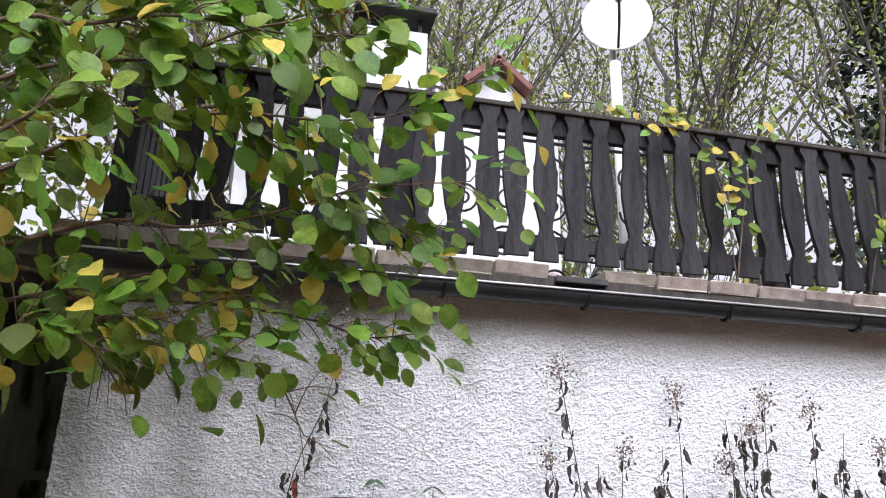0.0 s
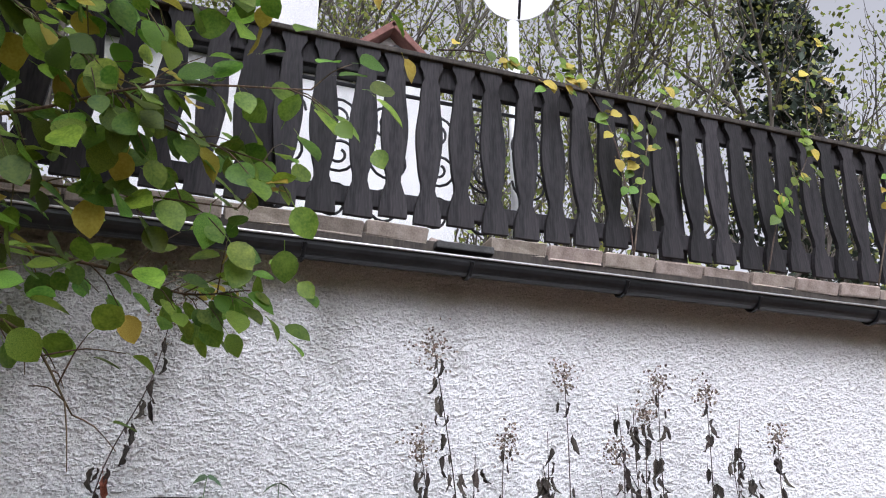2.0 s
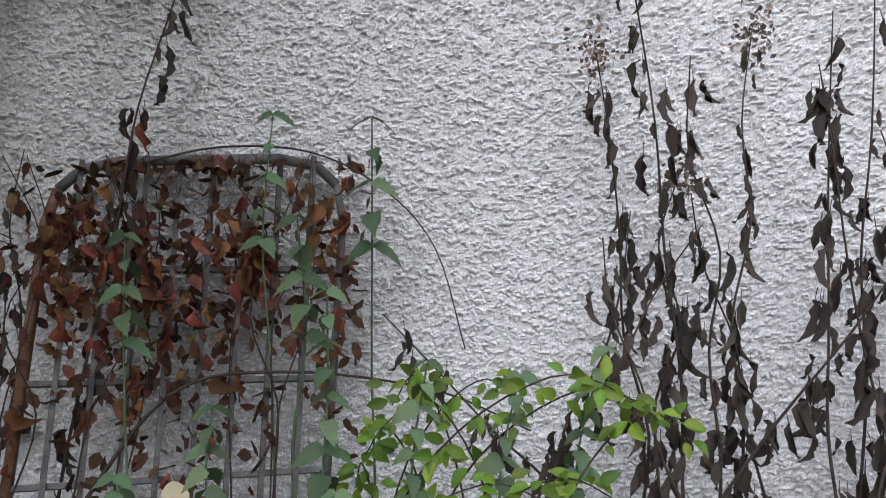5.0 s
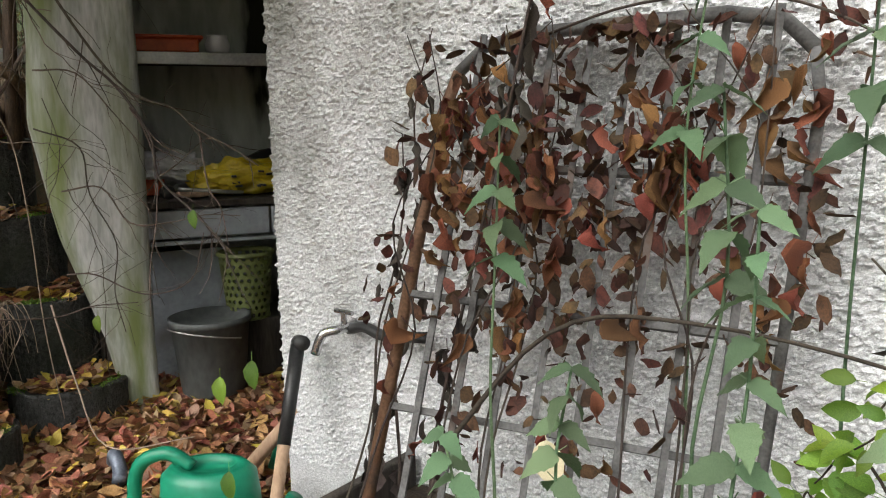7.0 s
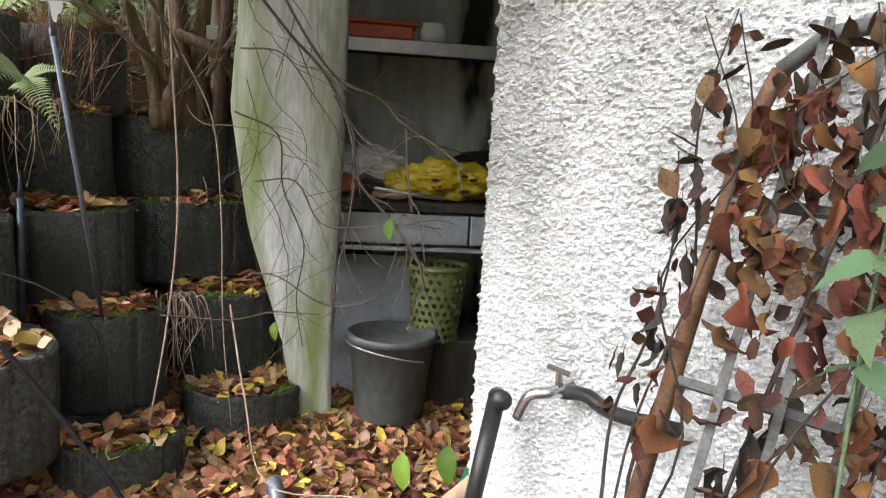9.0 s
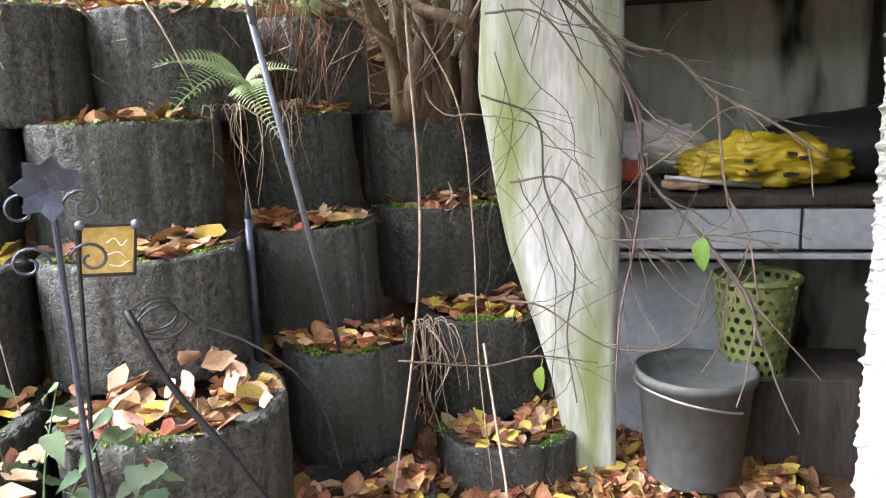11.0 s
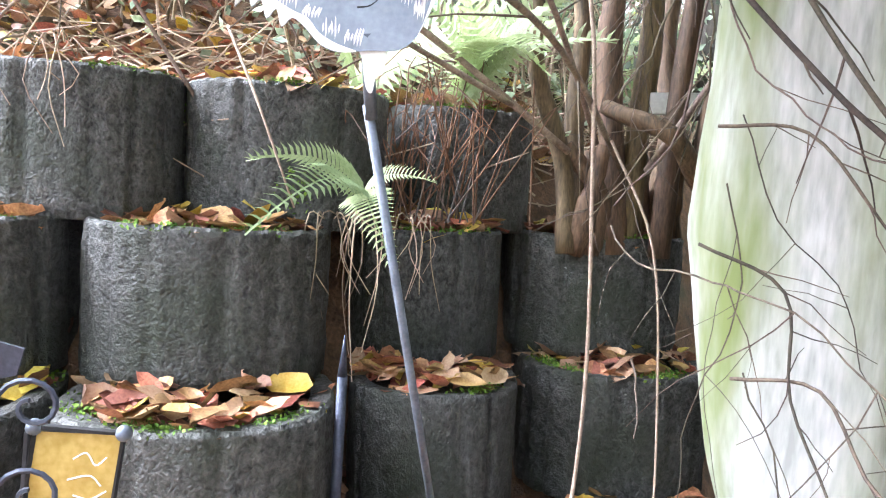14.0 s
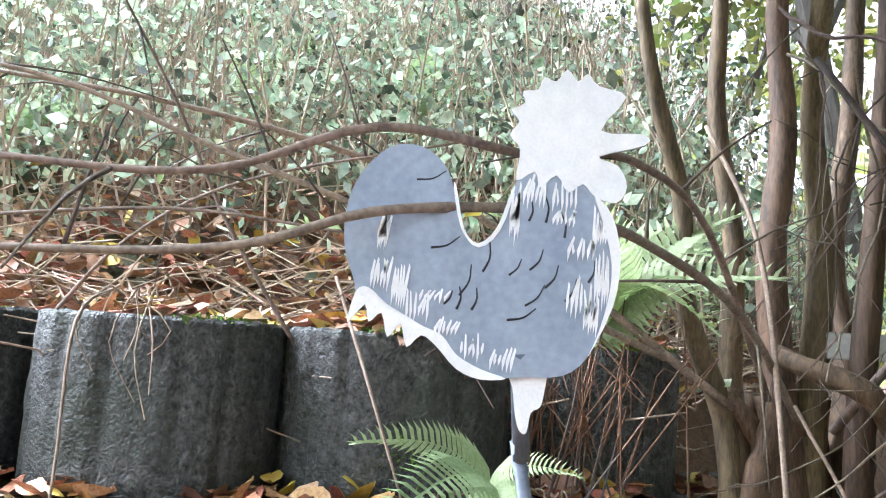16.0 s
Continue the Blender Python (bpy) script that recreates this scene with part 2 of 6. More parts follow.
def box(bm, x0, x1, y0, y1, z0, z1, bevel=0.0, turn=None):
    r = bmesh.ops.create_cube(bm, size=1.0)
    vs = r["verts"]
    for v in vs:
        v.co = Vector((x0 + (v.co.x + 0.5) * (x1 - x0), y0 + (v.co.y + 0.5) * (y1 - y0), z0 + (v.co.z + 0.5) * (z1 - z0)))
    if turn is not None:
        for v in vs:
            v.co = turn @ v.co
    if bevel:
        es = list({e for v in vs for e in v.link_edges})
        bmesh.ops.bevel(bm, geom=es, offset=bevel, segments=2, affect="EDGES", profile=0.5)
    return bm


def smooth_path(pts, n=4):
    """Catmull-Rom through the points."""
    p = [Vector(q) for q in pts]
    if len(p) < 3:
        return [p[0].lerp(p[-1], i / n) for i in range(n + 1)]
    p = [p[0] * 2 - p[1]] + p + [p[-1] * 2 - p[-2]]
    out = []
    for i in range(1, len(p) - 2):
        for k in range(n):
            t = k / n
            a, b, c, d = p[i - 1], p[i], p[i + 1], p[i + 2]
            out.append(0.5 * ((2 * b) + (c - a) * t + (2 * a - 5 * b + 4 * c - d) * t * t + (3 * b - a - 3 * c + d) * t ** 3))
    out.append(p[-2])
    return out


def tube(bm, pts, r0, r1=None, seg=6, caps=True, wob=0.0):
    r1 = r0 if r1 is None else r1
    pts = [Vector(p) for p in pts]
    rings = []
    last = Vector((0.31, 0.93, 0.2)).normalized()
    for i, p in enumerate(pts):
        d = (pts[min(i + 1, len(pts) - 1)] - pts[max(i - 1, 0)])
        d = d.normalized() if d.length > 1e-9 else Vector((0, 0, 1))
        s = last - d * last.dot(d)
        s = s.normalized() if s.length > 1e-3 else d.orthogonal().normalized()
        last = s
        u = d.cross(s)
        r = r0 + (r1 - r0) * i / max(1, len(pts) - 1)
        if wob:
            r *= 1 + wob * (random.random() - 0.5)
        rings.append([bm.verts.new(p + (s * math.cos(a) + u * math.sin(a)) * r) for a in (2 * math.pi * k / seg for k in range(seg))])
    for a, b in zip(rings, rings[1:]):
        for k in range(seg):
            bm.faces.new((a[k], a[(k + 1) % seg], b[(k + 1) % seg], b[k]))
    if caps:
        bm.faces.new(rings[0][::-1])
        bm.faces.new(rings[-1])
    return bm


def lathe(bm, profile, seg=28, cx=0.0, cy=0.0):
    """Turns (radius, z) points round the z axis."""
    rings = []
    for r, z in profile:
        rings.append([bm.verts.new((cx + r * math.cos(2 * math.pi * k / seg), cy + r * math.sin(2 * math.pi * k / seg), z)) for k in range(seg)])
    for a, b in zip(rings, rings[1:]):
        for k in range(seg):
            bm.faces.new((a[k], a[(k + 1) % seg], b[(k + 1) % seg], b[k]))
    return bm


def plate(bm, outline, y0, y1):
    """A flat plate from an outline of (x, z), with thickness from y0 to y1."""
    a = [bm.verts.new((x, y0, z)) for x, z in outline]
    b = [bm.verts.new((x, y1, z)) for x, z in outline]
    fa, fb = bm.faces.new(a), bm.faces.new(b[::-1])
    n = len(a)
    for i in range(n):
        bm.faces.new((a[i], b[i], b[(i + 1) % n], a[(i + 1) % n]))
    bmesh.ops.recalc_face_normals(bm, faces=bm.faces[:])
    bmesh.ops.triangulate(bm, faces=[fa, fb])
    return bm


def leaf_outline(kind):
    """(along, half width) pairs of one leaf of length 1."""
    if kind == "round":
        return [(0, 0), (0.06, 0.17), (0.22, 0.34), (0.45, 0.42), (0.68, 0.36), (0.86, 0.2), (1.0, 0)]
    if kind == "nettle":
        return [(0, 0), (0.05, 0.2), (0.12, 0.27), (0.16, 0.24), (0.3, 0.31), (0.34, 0.26), (0.5, 0.26), (0.54, 0.2), (0.7, 0.17), (0.74, 0.12), (1.0, 0)]
    if kind == "hang":
        return [(0, 0), (0.12, 0.07), (0.3, 0.14), (0.5, 0.11), (0.7, 0.13), (0.86, 0.06), (1.0, 0)]
    return [(0, 0), (0.12, 0.15), (0.35, 0.27), (0.6, 0.26), (0.82, 0.15), (1.0, 0)]


def leaf_mesh(name, kind, material, curl=0.15, fold=0.12, crumple=0.0, seed=0):
    """One leaf of length 1 along +x, folded on its midrib and curled, 1 unit long, with a stalk."""
    rnd = random.Random(seed)
    o = leaf_outline(kind)
    vs, fs = [], []
    for a, w in o:
        dz = -curl * a * a * 1.0
        j = (rnd.random() - 0.5) * crumple
        vs += [(a, -w, fold * w * 2.2 + dz + (rnd.random() - 0.5) * crumple), (a, 0, dz + j * 0.5), (a, w, fold * w * 2.2 + dz + (rnd.random() - 0.5) * crumple)]
    for i in range(len(o) - 1):
        p, q = i * 3, i * 3 + 3
        fs += [(p, q, q + 1, p + 1), (p + 1, q + 1, q + 2, p + 2)]
    b = len(vs)
    vs += [(-0.3, -0.012, 0.05), (-0.3, 0.012, 0.05), (0.02, 0.012, 0), (0.02, -0.012, 0)]
    fs.append((b, b + 3, b + 2, b + 1))
    me = bpy.data.meshes.new(name)
    me.from_pydata(vs, [], fs)
    me.materials.append(material)
    me.polygons.foreach_set("use_smooth", [True] * len(me.polygons))
    return me


def leaf_pose(p, direction, size, up=(0, 0, 1), spin=0.0):
    d = Vector(direction).normalized()
    u = Vector(up)
    s = u.cross(d)
    s = s.normalized() if s.length > 1e-3 else d.orthogonal().normalized()
    u = d.cross(s)
    m = Matrix((d, s, u)).transposed().to_4x4() @ Matrix.Rotation(spin, 4, "X")
    return Matrix.Translation(p) @ m @ Matrix.Scale(size, 4)


def put_leaf(me, parent, m, name="leaf"):
    ob = new(name, me)
    ob.parent = parent
    ob.matrix_basis = m
    return ob


def quads(name, centres, size, material, seed=0, flat=0.0, kind="leaf", stretch=1.0):
    """Many small pointed leaves as one mesh."""
    rng = np.random.default_rng(seed)
    c = np.asarray(centres, float)
    n = len(c)
    d = rng.normal(size=(n, 3))
    d[:, 2] *= (1 - flat)
    d /= np.linalg.norm(d, axis=1)[:, None]
    e = rng.normal(size=(n, 3))
    e[:, 2] *= (1 - flat)
    e -= d * (e * d).sum(1)[:, None]
    e /= np.linalg.norm(e, axis=1)[:, None]
    s = (size * rng.uniform(0.6, 1.3, n))[:, None]
    up = np.cross(d, e) * s * 0.12
    v = np.stack([c - d * s * 0.5 * stretch, c + e * s * 0.3 - up, c + d * s * 0.5 * stretch, c - e * s * 0.3 + up], 1).reshape(-1, 3)
    f = np.arange(4 * n).reshape(-1, 4)
    me = bpy.data.meshes.new(name)
    me.from_pydata(v.tolist(), [], f.tolist())
    me.materials.append(material)
    return me


def litter_mesh(name, pts, size, material, seed=0, lift=0.35):
    """Fallen leaves: pointed ovals of eight corners, tilted and cupped, one mesh."""
    rng = np.random.default_rng(seed)
    vs, fs = [], []
    prof = np.array([(-0.5, 0), (-0.3, 0.2), (0.0, 0.29), (0.3, 0.19), (0.5, 0)])
    for p in pts:
        yaw, sz = rng.uniform(0, 6.28), size * rng.uniform(0.6, 1.25)
        tilt, lean, cup = rng.normal(0, lift), rng.normal(0, lift), rng.uniform(-0.35, 0.7)
        r = np.array(Euler((tilt, lean, yaw)).to_matrix())
        base = len(vs)
        for a, w in prof:
            for sgn in (-1, 0, 1):
                q = np.array((a, sgn * w, cup * (abs(sgn * w) * 0.9 + a * a * 0.7))) * sz
                q += rng.normal(0, 0.032, 3) * sz
                vs.append(tuple(r @ q + np.array(p)))
        for i in range(4):
            a, b = base + i * 3, base + i * 3 + 3
            fs += [(a, b, b + 1, a + 1), (a + 1, b + 1, b + 2, a + 2)]
    me = bpy.data.meshes.new(name)
    me.from_pydata(vs, [], fs)
    me.materials.append(material)
    me.polygons.foreach_set("use_smooth", [True] * len(me.polygons))
    return me


def smooth01(t):
    t = min(1.0, max(0.0, t))
    return t * t * (3 - 2 * t)

# ---- ground ----
RING_COLS = [(-1.12, -2.42), (-1.13, -1.95), (-1.15, -1.48), (-1.22, -1.02), (-1.40, -0.58), (-1.63, -0.18)]
ROW_TOP = {1: 0.56, 2: 0.84, 3: 1.12, 4: 1.40, 5: 1.672}
# each row of the retaining wall: (y of the middle, half width, x of the front)
RINGS = {
    5: [(-1.74, 0.22, -1.18), (-1.30, 0.215, -1.17), (-0.895, 0.207, -1.23), (-0.50, 0.175, -1.46)],
    4: [(-1.94, 0.22, -1.00), (-1.48, 0.225, -1.02), (-1.02, 0.225, -1.06), (-0.585, 0.175, -1.31), (-0.155, 0.215, -1.40)],
    3: [(-1.93, 0.22, -0.84), (-1.455, 0.225, -0.84), (-0.99, 0.225, -0.87), (-0.57, 0.168, -1.10), (-0.135, 0.222, -1.25)],
    2: [(-1.42, 0.22, -0.66), (-0.945, 0.225, -0.59), (-0.53, 0.168, -0.925), (-0.105, 0.178, -1.04)],
    1: [(-0.575, 0.17, -0.64), (-0.13, 0.183, -0.83)],
}


def ring_line(y):
    """x of the fourth row's ring centres at y."""
    ys = [c[1] for c in RING_COLS]
    xs = [c[0] for c in RING_COLS]
    return float(np.interp(y, ys, xs)) if y < -0.18 else -1.63 - (y + 0.18) * 0.9


def ground_z(x, y):
    z = 0.42 * smooth01((0.8 - x) / 1.3)
    if y < 1.2:
        f = ring_line(y) + 0.50
        bank = smooth01((f - x) / 0.95)
        z += (1.60 - z) * bank if x < f else 0
        far = ring_line(y) - 0.45 - x
        if far > 0:
            z = 1.58 + 0.62 * min(far, 12) + 0.05 * noise.noise(Vector((x * 1.3, y * 1.3, 0)))
    if y > 0.5 and x > -1.6:
        z = min(z, 0.44)
    return z + 0.012 * noise.noise(Vector((x * 4, y * 4, 3)))


def build_ground():
    xs = np.concatenate([[-400, -120, -50, -25], np.arange(-16, -4, 0.8), np.arange(-4, -2.2, 0.2), np.arange(-2.2, 2.6, 0.06), np.arange(2.6, 6, 0.4), [8, 14, 30, 80, 400]])
    ys = np.concatenate([[-400, -120, -50, -25, -14], np.arange(-9, -3, 0.6), np.arange(-3, 0.9, 0.06), np.arange(0.9, 4, 0.3), [6, 9, 14, 25, 60, 150, 400]])
    vs = [(x, y, ground_z(x, y)) for y in ys for x in xs]
    n = len(xs)
    fs = [(j * n + i, j * n + i + 1, (j + 1) * n + i + 1, (j + 1) * n + i) for j in range(len(ys) - 1) for i in range(n - 1)]
    me = bpy.data.meshes.new("ground")
    me.from_pydata(vs, [], fs)
    me.materials.append(M["ground"])
    me.polygons.foreach_set("use_smooth", [True] * len(me.polygons))
    return tagged(new("ground", me), "brown leaf-strewn soil sloping up to a wooded bank", "ground", kind="structure")


build_ground()

# ---- house wall with roughcast relief ----
def rough(x, z):
    p = Vector((x * 84, z * 118, 0.0))
    q = p + Vector((0.8 * noise.noise(p * 0.7 + Vector((5, 1, 8))), 0.7 * noise.noise(p * 0.8 + Vector((1, 6, 3))), 0.0))
    dist, cell = noise.voronoi(q)
    lump = smooth01(1.3 - 1.6 * dist[0]) * (0.15 + 0.85 * abs(math.sin(cell[0].x * 12.9 + cell[0].y * 78.2)))
    return -0.012 * max(0.0, 0.85 * lump + 0.4 * noise.noise(p * 0.35 + Vector((9, 4, 2))))


def relief_panel(name, x0, x1, z0, z1, step, label, jagged):
    nx, nz = int((x1 - x0) / step), int((z1 - z0) / step)
    vs = []
    for j in range(nz + 1):
        z = z0 + (z1 - z0) * j / nz
        for i in range(nx + 1):
            x = x0 + (x1 - x0) * i / nx
            jag = 0.007 * noise.noise(Vector((3, 1, z * 55))) if i == 0 and jagged else 0
            vs.append((x + jag, rough(x, z), z))
    n = nx + 1
    fs = [(j * n + i, j * n + i + 1, (j + 1) * n + i + 1, (j + 1) * n + i) for j in range(nz) for i in range(nx)]
    b = len(vs)
    vs += [(x0, 0.26, z0), (x1, 0.26, z0), (x1, 0.26, z1), (x0, 0.26, z1)]
    fs += [(b, b + 3, b + 2, b + 1)]
    fs += [tuple([j * n for j in range(nz + 1)] + [b + 3, b])]
    fs += [tuple([j * n + nx for j in range(nz, -1, -1)] + [b + 1, b + 2])]
    me = bpy.data.meshes.new(name)
    me.from_pydata(vs, [], fs)
    me.materials.append(M["stucco"])
    return tagged(new(name, me), label, "wall", kind="structure")


def build_wall():
    relief_panel("wall_front", 0.0, 1.9, 0.50, 2.498, 0.0036, "off-white roughcast rendered garage wall with algae stains and shade painted in at upper left", True)
    relief_panel("wall_front_mid", 1.9, 5.2, 0.50, 2.498, 0.0052, "off-white roughcast rendered garage wall behind dried stalks", False)
    bm = bmesh.new()
    box(bm, 5.2, 9.0, -0.004, 0.26, -0.3, 2.498)
    box(bm, 0.0, 5.198, 0.004, 0.26, -0.3, 0.498)
    solo("wall_front_far", bm, M["stucco"], "continuation of the off-white roughcast garage wall", "wall", kind="structure")


build_wall()

# side and back walls that close the garage and the open shed bay
SHED = Matrix(((0.5, -0.866, 0, -0.96), (0.866, 0.5, 0, 0.21), (0, 0, 1, 0), (0, 0, 0, 1)))  # x along the table's front, y into the bay
bm = bmesh.new()
box(bm, -0.20, 2.6, 0.62, 0.78, 0.3, 2.577, turn=SHED)
solo("wall_shed_back", bm, M["shed_wall"], "grey shed back wall with dark damp streaks", "wall", kind="structure")
# unseen wall added behind the pier to keep west light out of the bay
bm = bmesh.new()
box(bm, -0.20, -0.102, 0.10, 0.618, 0.3, 2.498, turn=SHED)
solo("wall_light_stop", bm, M["shed_wall"], "added grey wall behind the pier, unseen, keeping light out of the shed bay", "wall", kind="structure")
bm = bmesh.new()
box(bm, 0.9, 1.1, 0.27, 3.6, 0.0, 2.5)
solo("wall_shed_side", bm, M["shed_wall"], "unlit grey inner wall of the shed bay", "wall", kind="structure")
bm = bmesh.new()
box(bm, -1.02, 9.0, -0.08, 6.0, 2.50, 2.575)
solo("ceiling", bm, M["slab"], "concrete terrace slab roofing the garage and shed", "ceiling", kind="structure")
# unseen lid added over the gap so no light leaks past the back wall
bm = bmesh.new()
box(bm, -0.22, 2.6, 0.0, 0.80, 2.58, 2.64, turn=SHED)
solo("ceiling_light_stop", bm, M["roof"], "added dark roof over the shed bay, unseen, stopping light from leaking in", "ceiling", kind="structure")
bm = bmesh.new()
box(bm, -0.16, 9.0, -0.11, -0.083, 2.475, 2.60, 0.004)
solo("fascia", bm, M["old_wood"], "dark weathered fascia board below the terrace edge", "trim", kind="structure")


def build_column():
    """Rounded plaster pier, wide at the top and drawn in towards its foot."""
    vs, fs = [], []
    seg, rows = 56, 66
    for j in range(rows + 1):
        z = 0.30 + 2.2 * j / rows
        left = float(np.interp(z, (0.3, 0.45, 0.7, 1.05, 1.25, 1.45, 1.7, 2.5), (-0.055, -0.062, -0.11, -0.215, -0.25, -0.285, -0.265, -0.24)))
        right, deep = 0.060 + 0.014 * smooth01((z - 0.7) / 0.8), 0.05 + 0.05 * smooth01((z - 0.4) / 1.2)
        mid, w = 0.5 * (left + right), 0.5 * (right - left)
        for k in range(seg):
            a = 2 * math.pi * k / seg
            c, s = math.cos(a), math.sin(a)
            wave = 1 + 0.045 * noise.noise(Vector((c * 1.5, s * 1.5, z * 2.2))) + 0.012 * noise.noise(Vector((c * 6, s * 6, z * 9)))
            sharp = 0.4 if c > 0 else 0.85
            ex = abs(c) ** sharp * (1 if c > 0 else -1)
            ey = abs(s) ** sharp * (1 if s > 0 else -1)
            chip = -0.006 * max(0.0, noise.noise(Vector((3, s * 2, z * 26)))) if c > 0.6 else 0
            u, v = mid + w * ex * (wave if c < 0 else 1) + chip, 0.055 + deep * ey * wave
            vs.append((-0.85 + 0.5 * u - 0.866 * v, 0.05 + 0.866 * u + 0.5 * v, z))
    for j in range(rows):
        for k in range(seg):
            fs.append((j * seg + k, j * seg + (k + 1) % seg, (j + 1) * seg + (k + 1) % seg, (j + 1) * seg + k))
    fs += [tuple(range(seg))[::-1], tuple(range(rows * seg, rows * seg + seg))]
    me = bpy.data.meshes.new("pier")
    me.from_pydata(vs, [], fs)
    me.materials.append(M["plaster"])
    me.polygons.foreach_set("use_smooth", [True] * len(me.polygons))
    tagged(new("pier", me), "whitewashed plaster pier stained with green algae", "pillar", kind="structure")


build_column()

# ---- gutter ----
def build_gutter():
    g = thing("gutter", "dark weathered zinc half-round gutter under the terrace edge", "gutter", (0, -0.17, 2.5))
    bm = bmesh.new()
    seg = 12
    prof = [(0.055 * math.cos(math.pi + math.pi * k / seg), 0.055 * math.sin(math.pi + math.pi * k / seg)) for k in range(seg + 1)]
    prof = [(-0.060, 0.006), (-0.063, 0.0)] + prof + [(0.055, 0.02)]
    prof2 = [(y * 0.94, z + 0.003) for y, z in prof]
    a0 = []
    for x in (0.02, 9.0):
        a0.append(([bm.verts.new((x, y, z)) for y, z in prof], [bm.verts.new((x, y, z)) for y, z in prof2]))
    for i in range(len(prof) - 1):
        bm.faces.new((a0[0][0][i], a0[0][0][i + 1], a0[1][0][i + 1], a0[1][0][i]))
        bm.faces.new((a0[0][1][i], a0[1][1][i], a0[1][1][i + 1], a0[0][1][i + 1]))
    part("channel", bm, M["gutter"], g)
    # pale steel on the bead paints in the dark gutter's bright highlight
    bm = bmesh.new()
    tube(bm, [(0.02, -0.060, 0.006), (9.0, -0.060, 0.006)], 0.0055, seg=8)
    part("bead", bm, M["steel"], g, "rolled front edge in pale steel, painting in its highlight")
    for x in (0.45, 1.46, 2.11, 2.81, 3.5, 4.2, 4.9, 5.6):
        bm = bmesh.new()
        pts = [(x, 0.06, 0.03), (x, 0.057, -0.02), (x, 0.03, -0.055), (x, 0, -0.062), (x, -0.03, -0.055), (x, -0.06, -0.01)]
        for a, b in zip(pts, pts[1:]):
            tube(bm, [a, b], 0.009, seg=5)
        part("bracket", bm, M["gutter"], g)


build_gutter()

# ---- edging stones on the terrace edge ----
def build_edging():
    e = thing("terrace_edging", "row of brown-grey concrete edging stones along the terrace edge", "edging", (0, 0, 2.58))
    rnd = random.Random(4)
    meshes = []
    for k in range(4):
        bm = bmesh.new()
        box(bm, -0.127, 0.127, -0.135, 0.12, 0.0, 0.062, 0.008)
        for v in bm.verts:
            v.co += Vector((rnd.uniform(-1, 1), rnd.uniform(-1, 1), rnd.uniform(-1, 1))) * 0.003
            if v.co.z < 0.02 and v.co.y < -0.1:
                v.co.y += 0.02
        me = bpy.data.meshes.new("stone")
        bm.to_mesh(me)
        bm.free()
        me.materials.append(M["tile"])
        meshes.append(me)
    x = -0.15
    i = 0
    while x < 8.5:
        if not 1.98 < x + 0.13 < 2.2:
            o = new("stone", meshes[i % 4])
            o.parent = e
            o.location = (x + 0.13, rnd.uniform(-0.008, 0.008), rnd.uniform(-0.004, 0.004))
            o.rotation_euler = (radians(rnd.uniform(-1.5, 1.5)), radians(rnd.uniform(-1.2, 1.2)), radians(rnd.uniform(-0.8, 0.8)))
        x += 0.265
        i += 1
    bm = bmesh.new()
    box(bm, 1.99, 2.24, -0.15, 0.0, -0.02, 0.012, 0.006)
    part("slate_piece", bm, M["roof"], e, "dark loose piece where a stone is broken away")
    bm = bmesh.new()
    pts = [(1.97, 0.0), (1.99, 0.045), (2.06, 0.03), (2.1, 0.04), (2.16, 0.025), (2.2, 0.034), (2.23, 0.0)]
    plate(bm, pts, -0.08, 0.08)
    part("broken_stone", bm, M["tile"], e, "crumbled pale stone remains")


build_edging()

# ---- wooden railing ----
def baluster_outline(h):
    pts = []
    n = 26
    for k in range(n + 1):
        t = k / n
        w = 0.052 + 0.008 * math.cos(t * 4 * math.pi) - 0.020 * math.exp(-((t - 0.86) / 0.045) ** 2) - 0.016 * math.exp(-((t - 0.2) / 0.06) ** 2) * (1 if t < 0.3 else 0)
        if t > 0.93:
            w *= math.sqrt(max(0.0, 1 - ((t - 0.93) / 0.07) ** 2)) * 0.95 + 0.05
        pts.append((w, t * h))
    return pts + [(-w, z) for w, z in pts[::-1]]


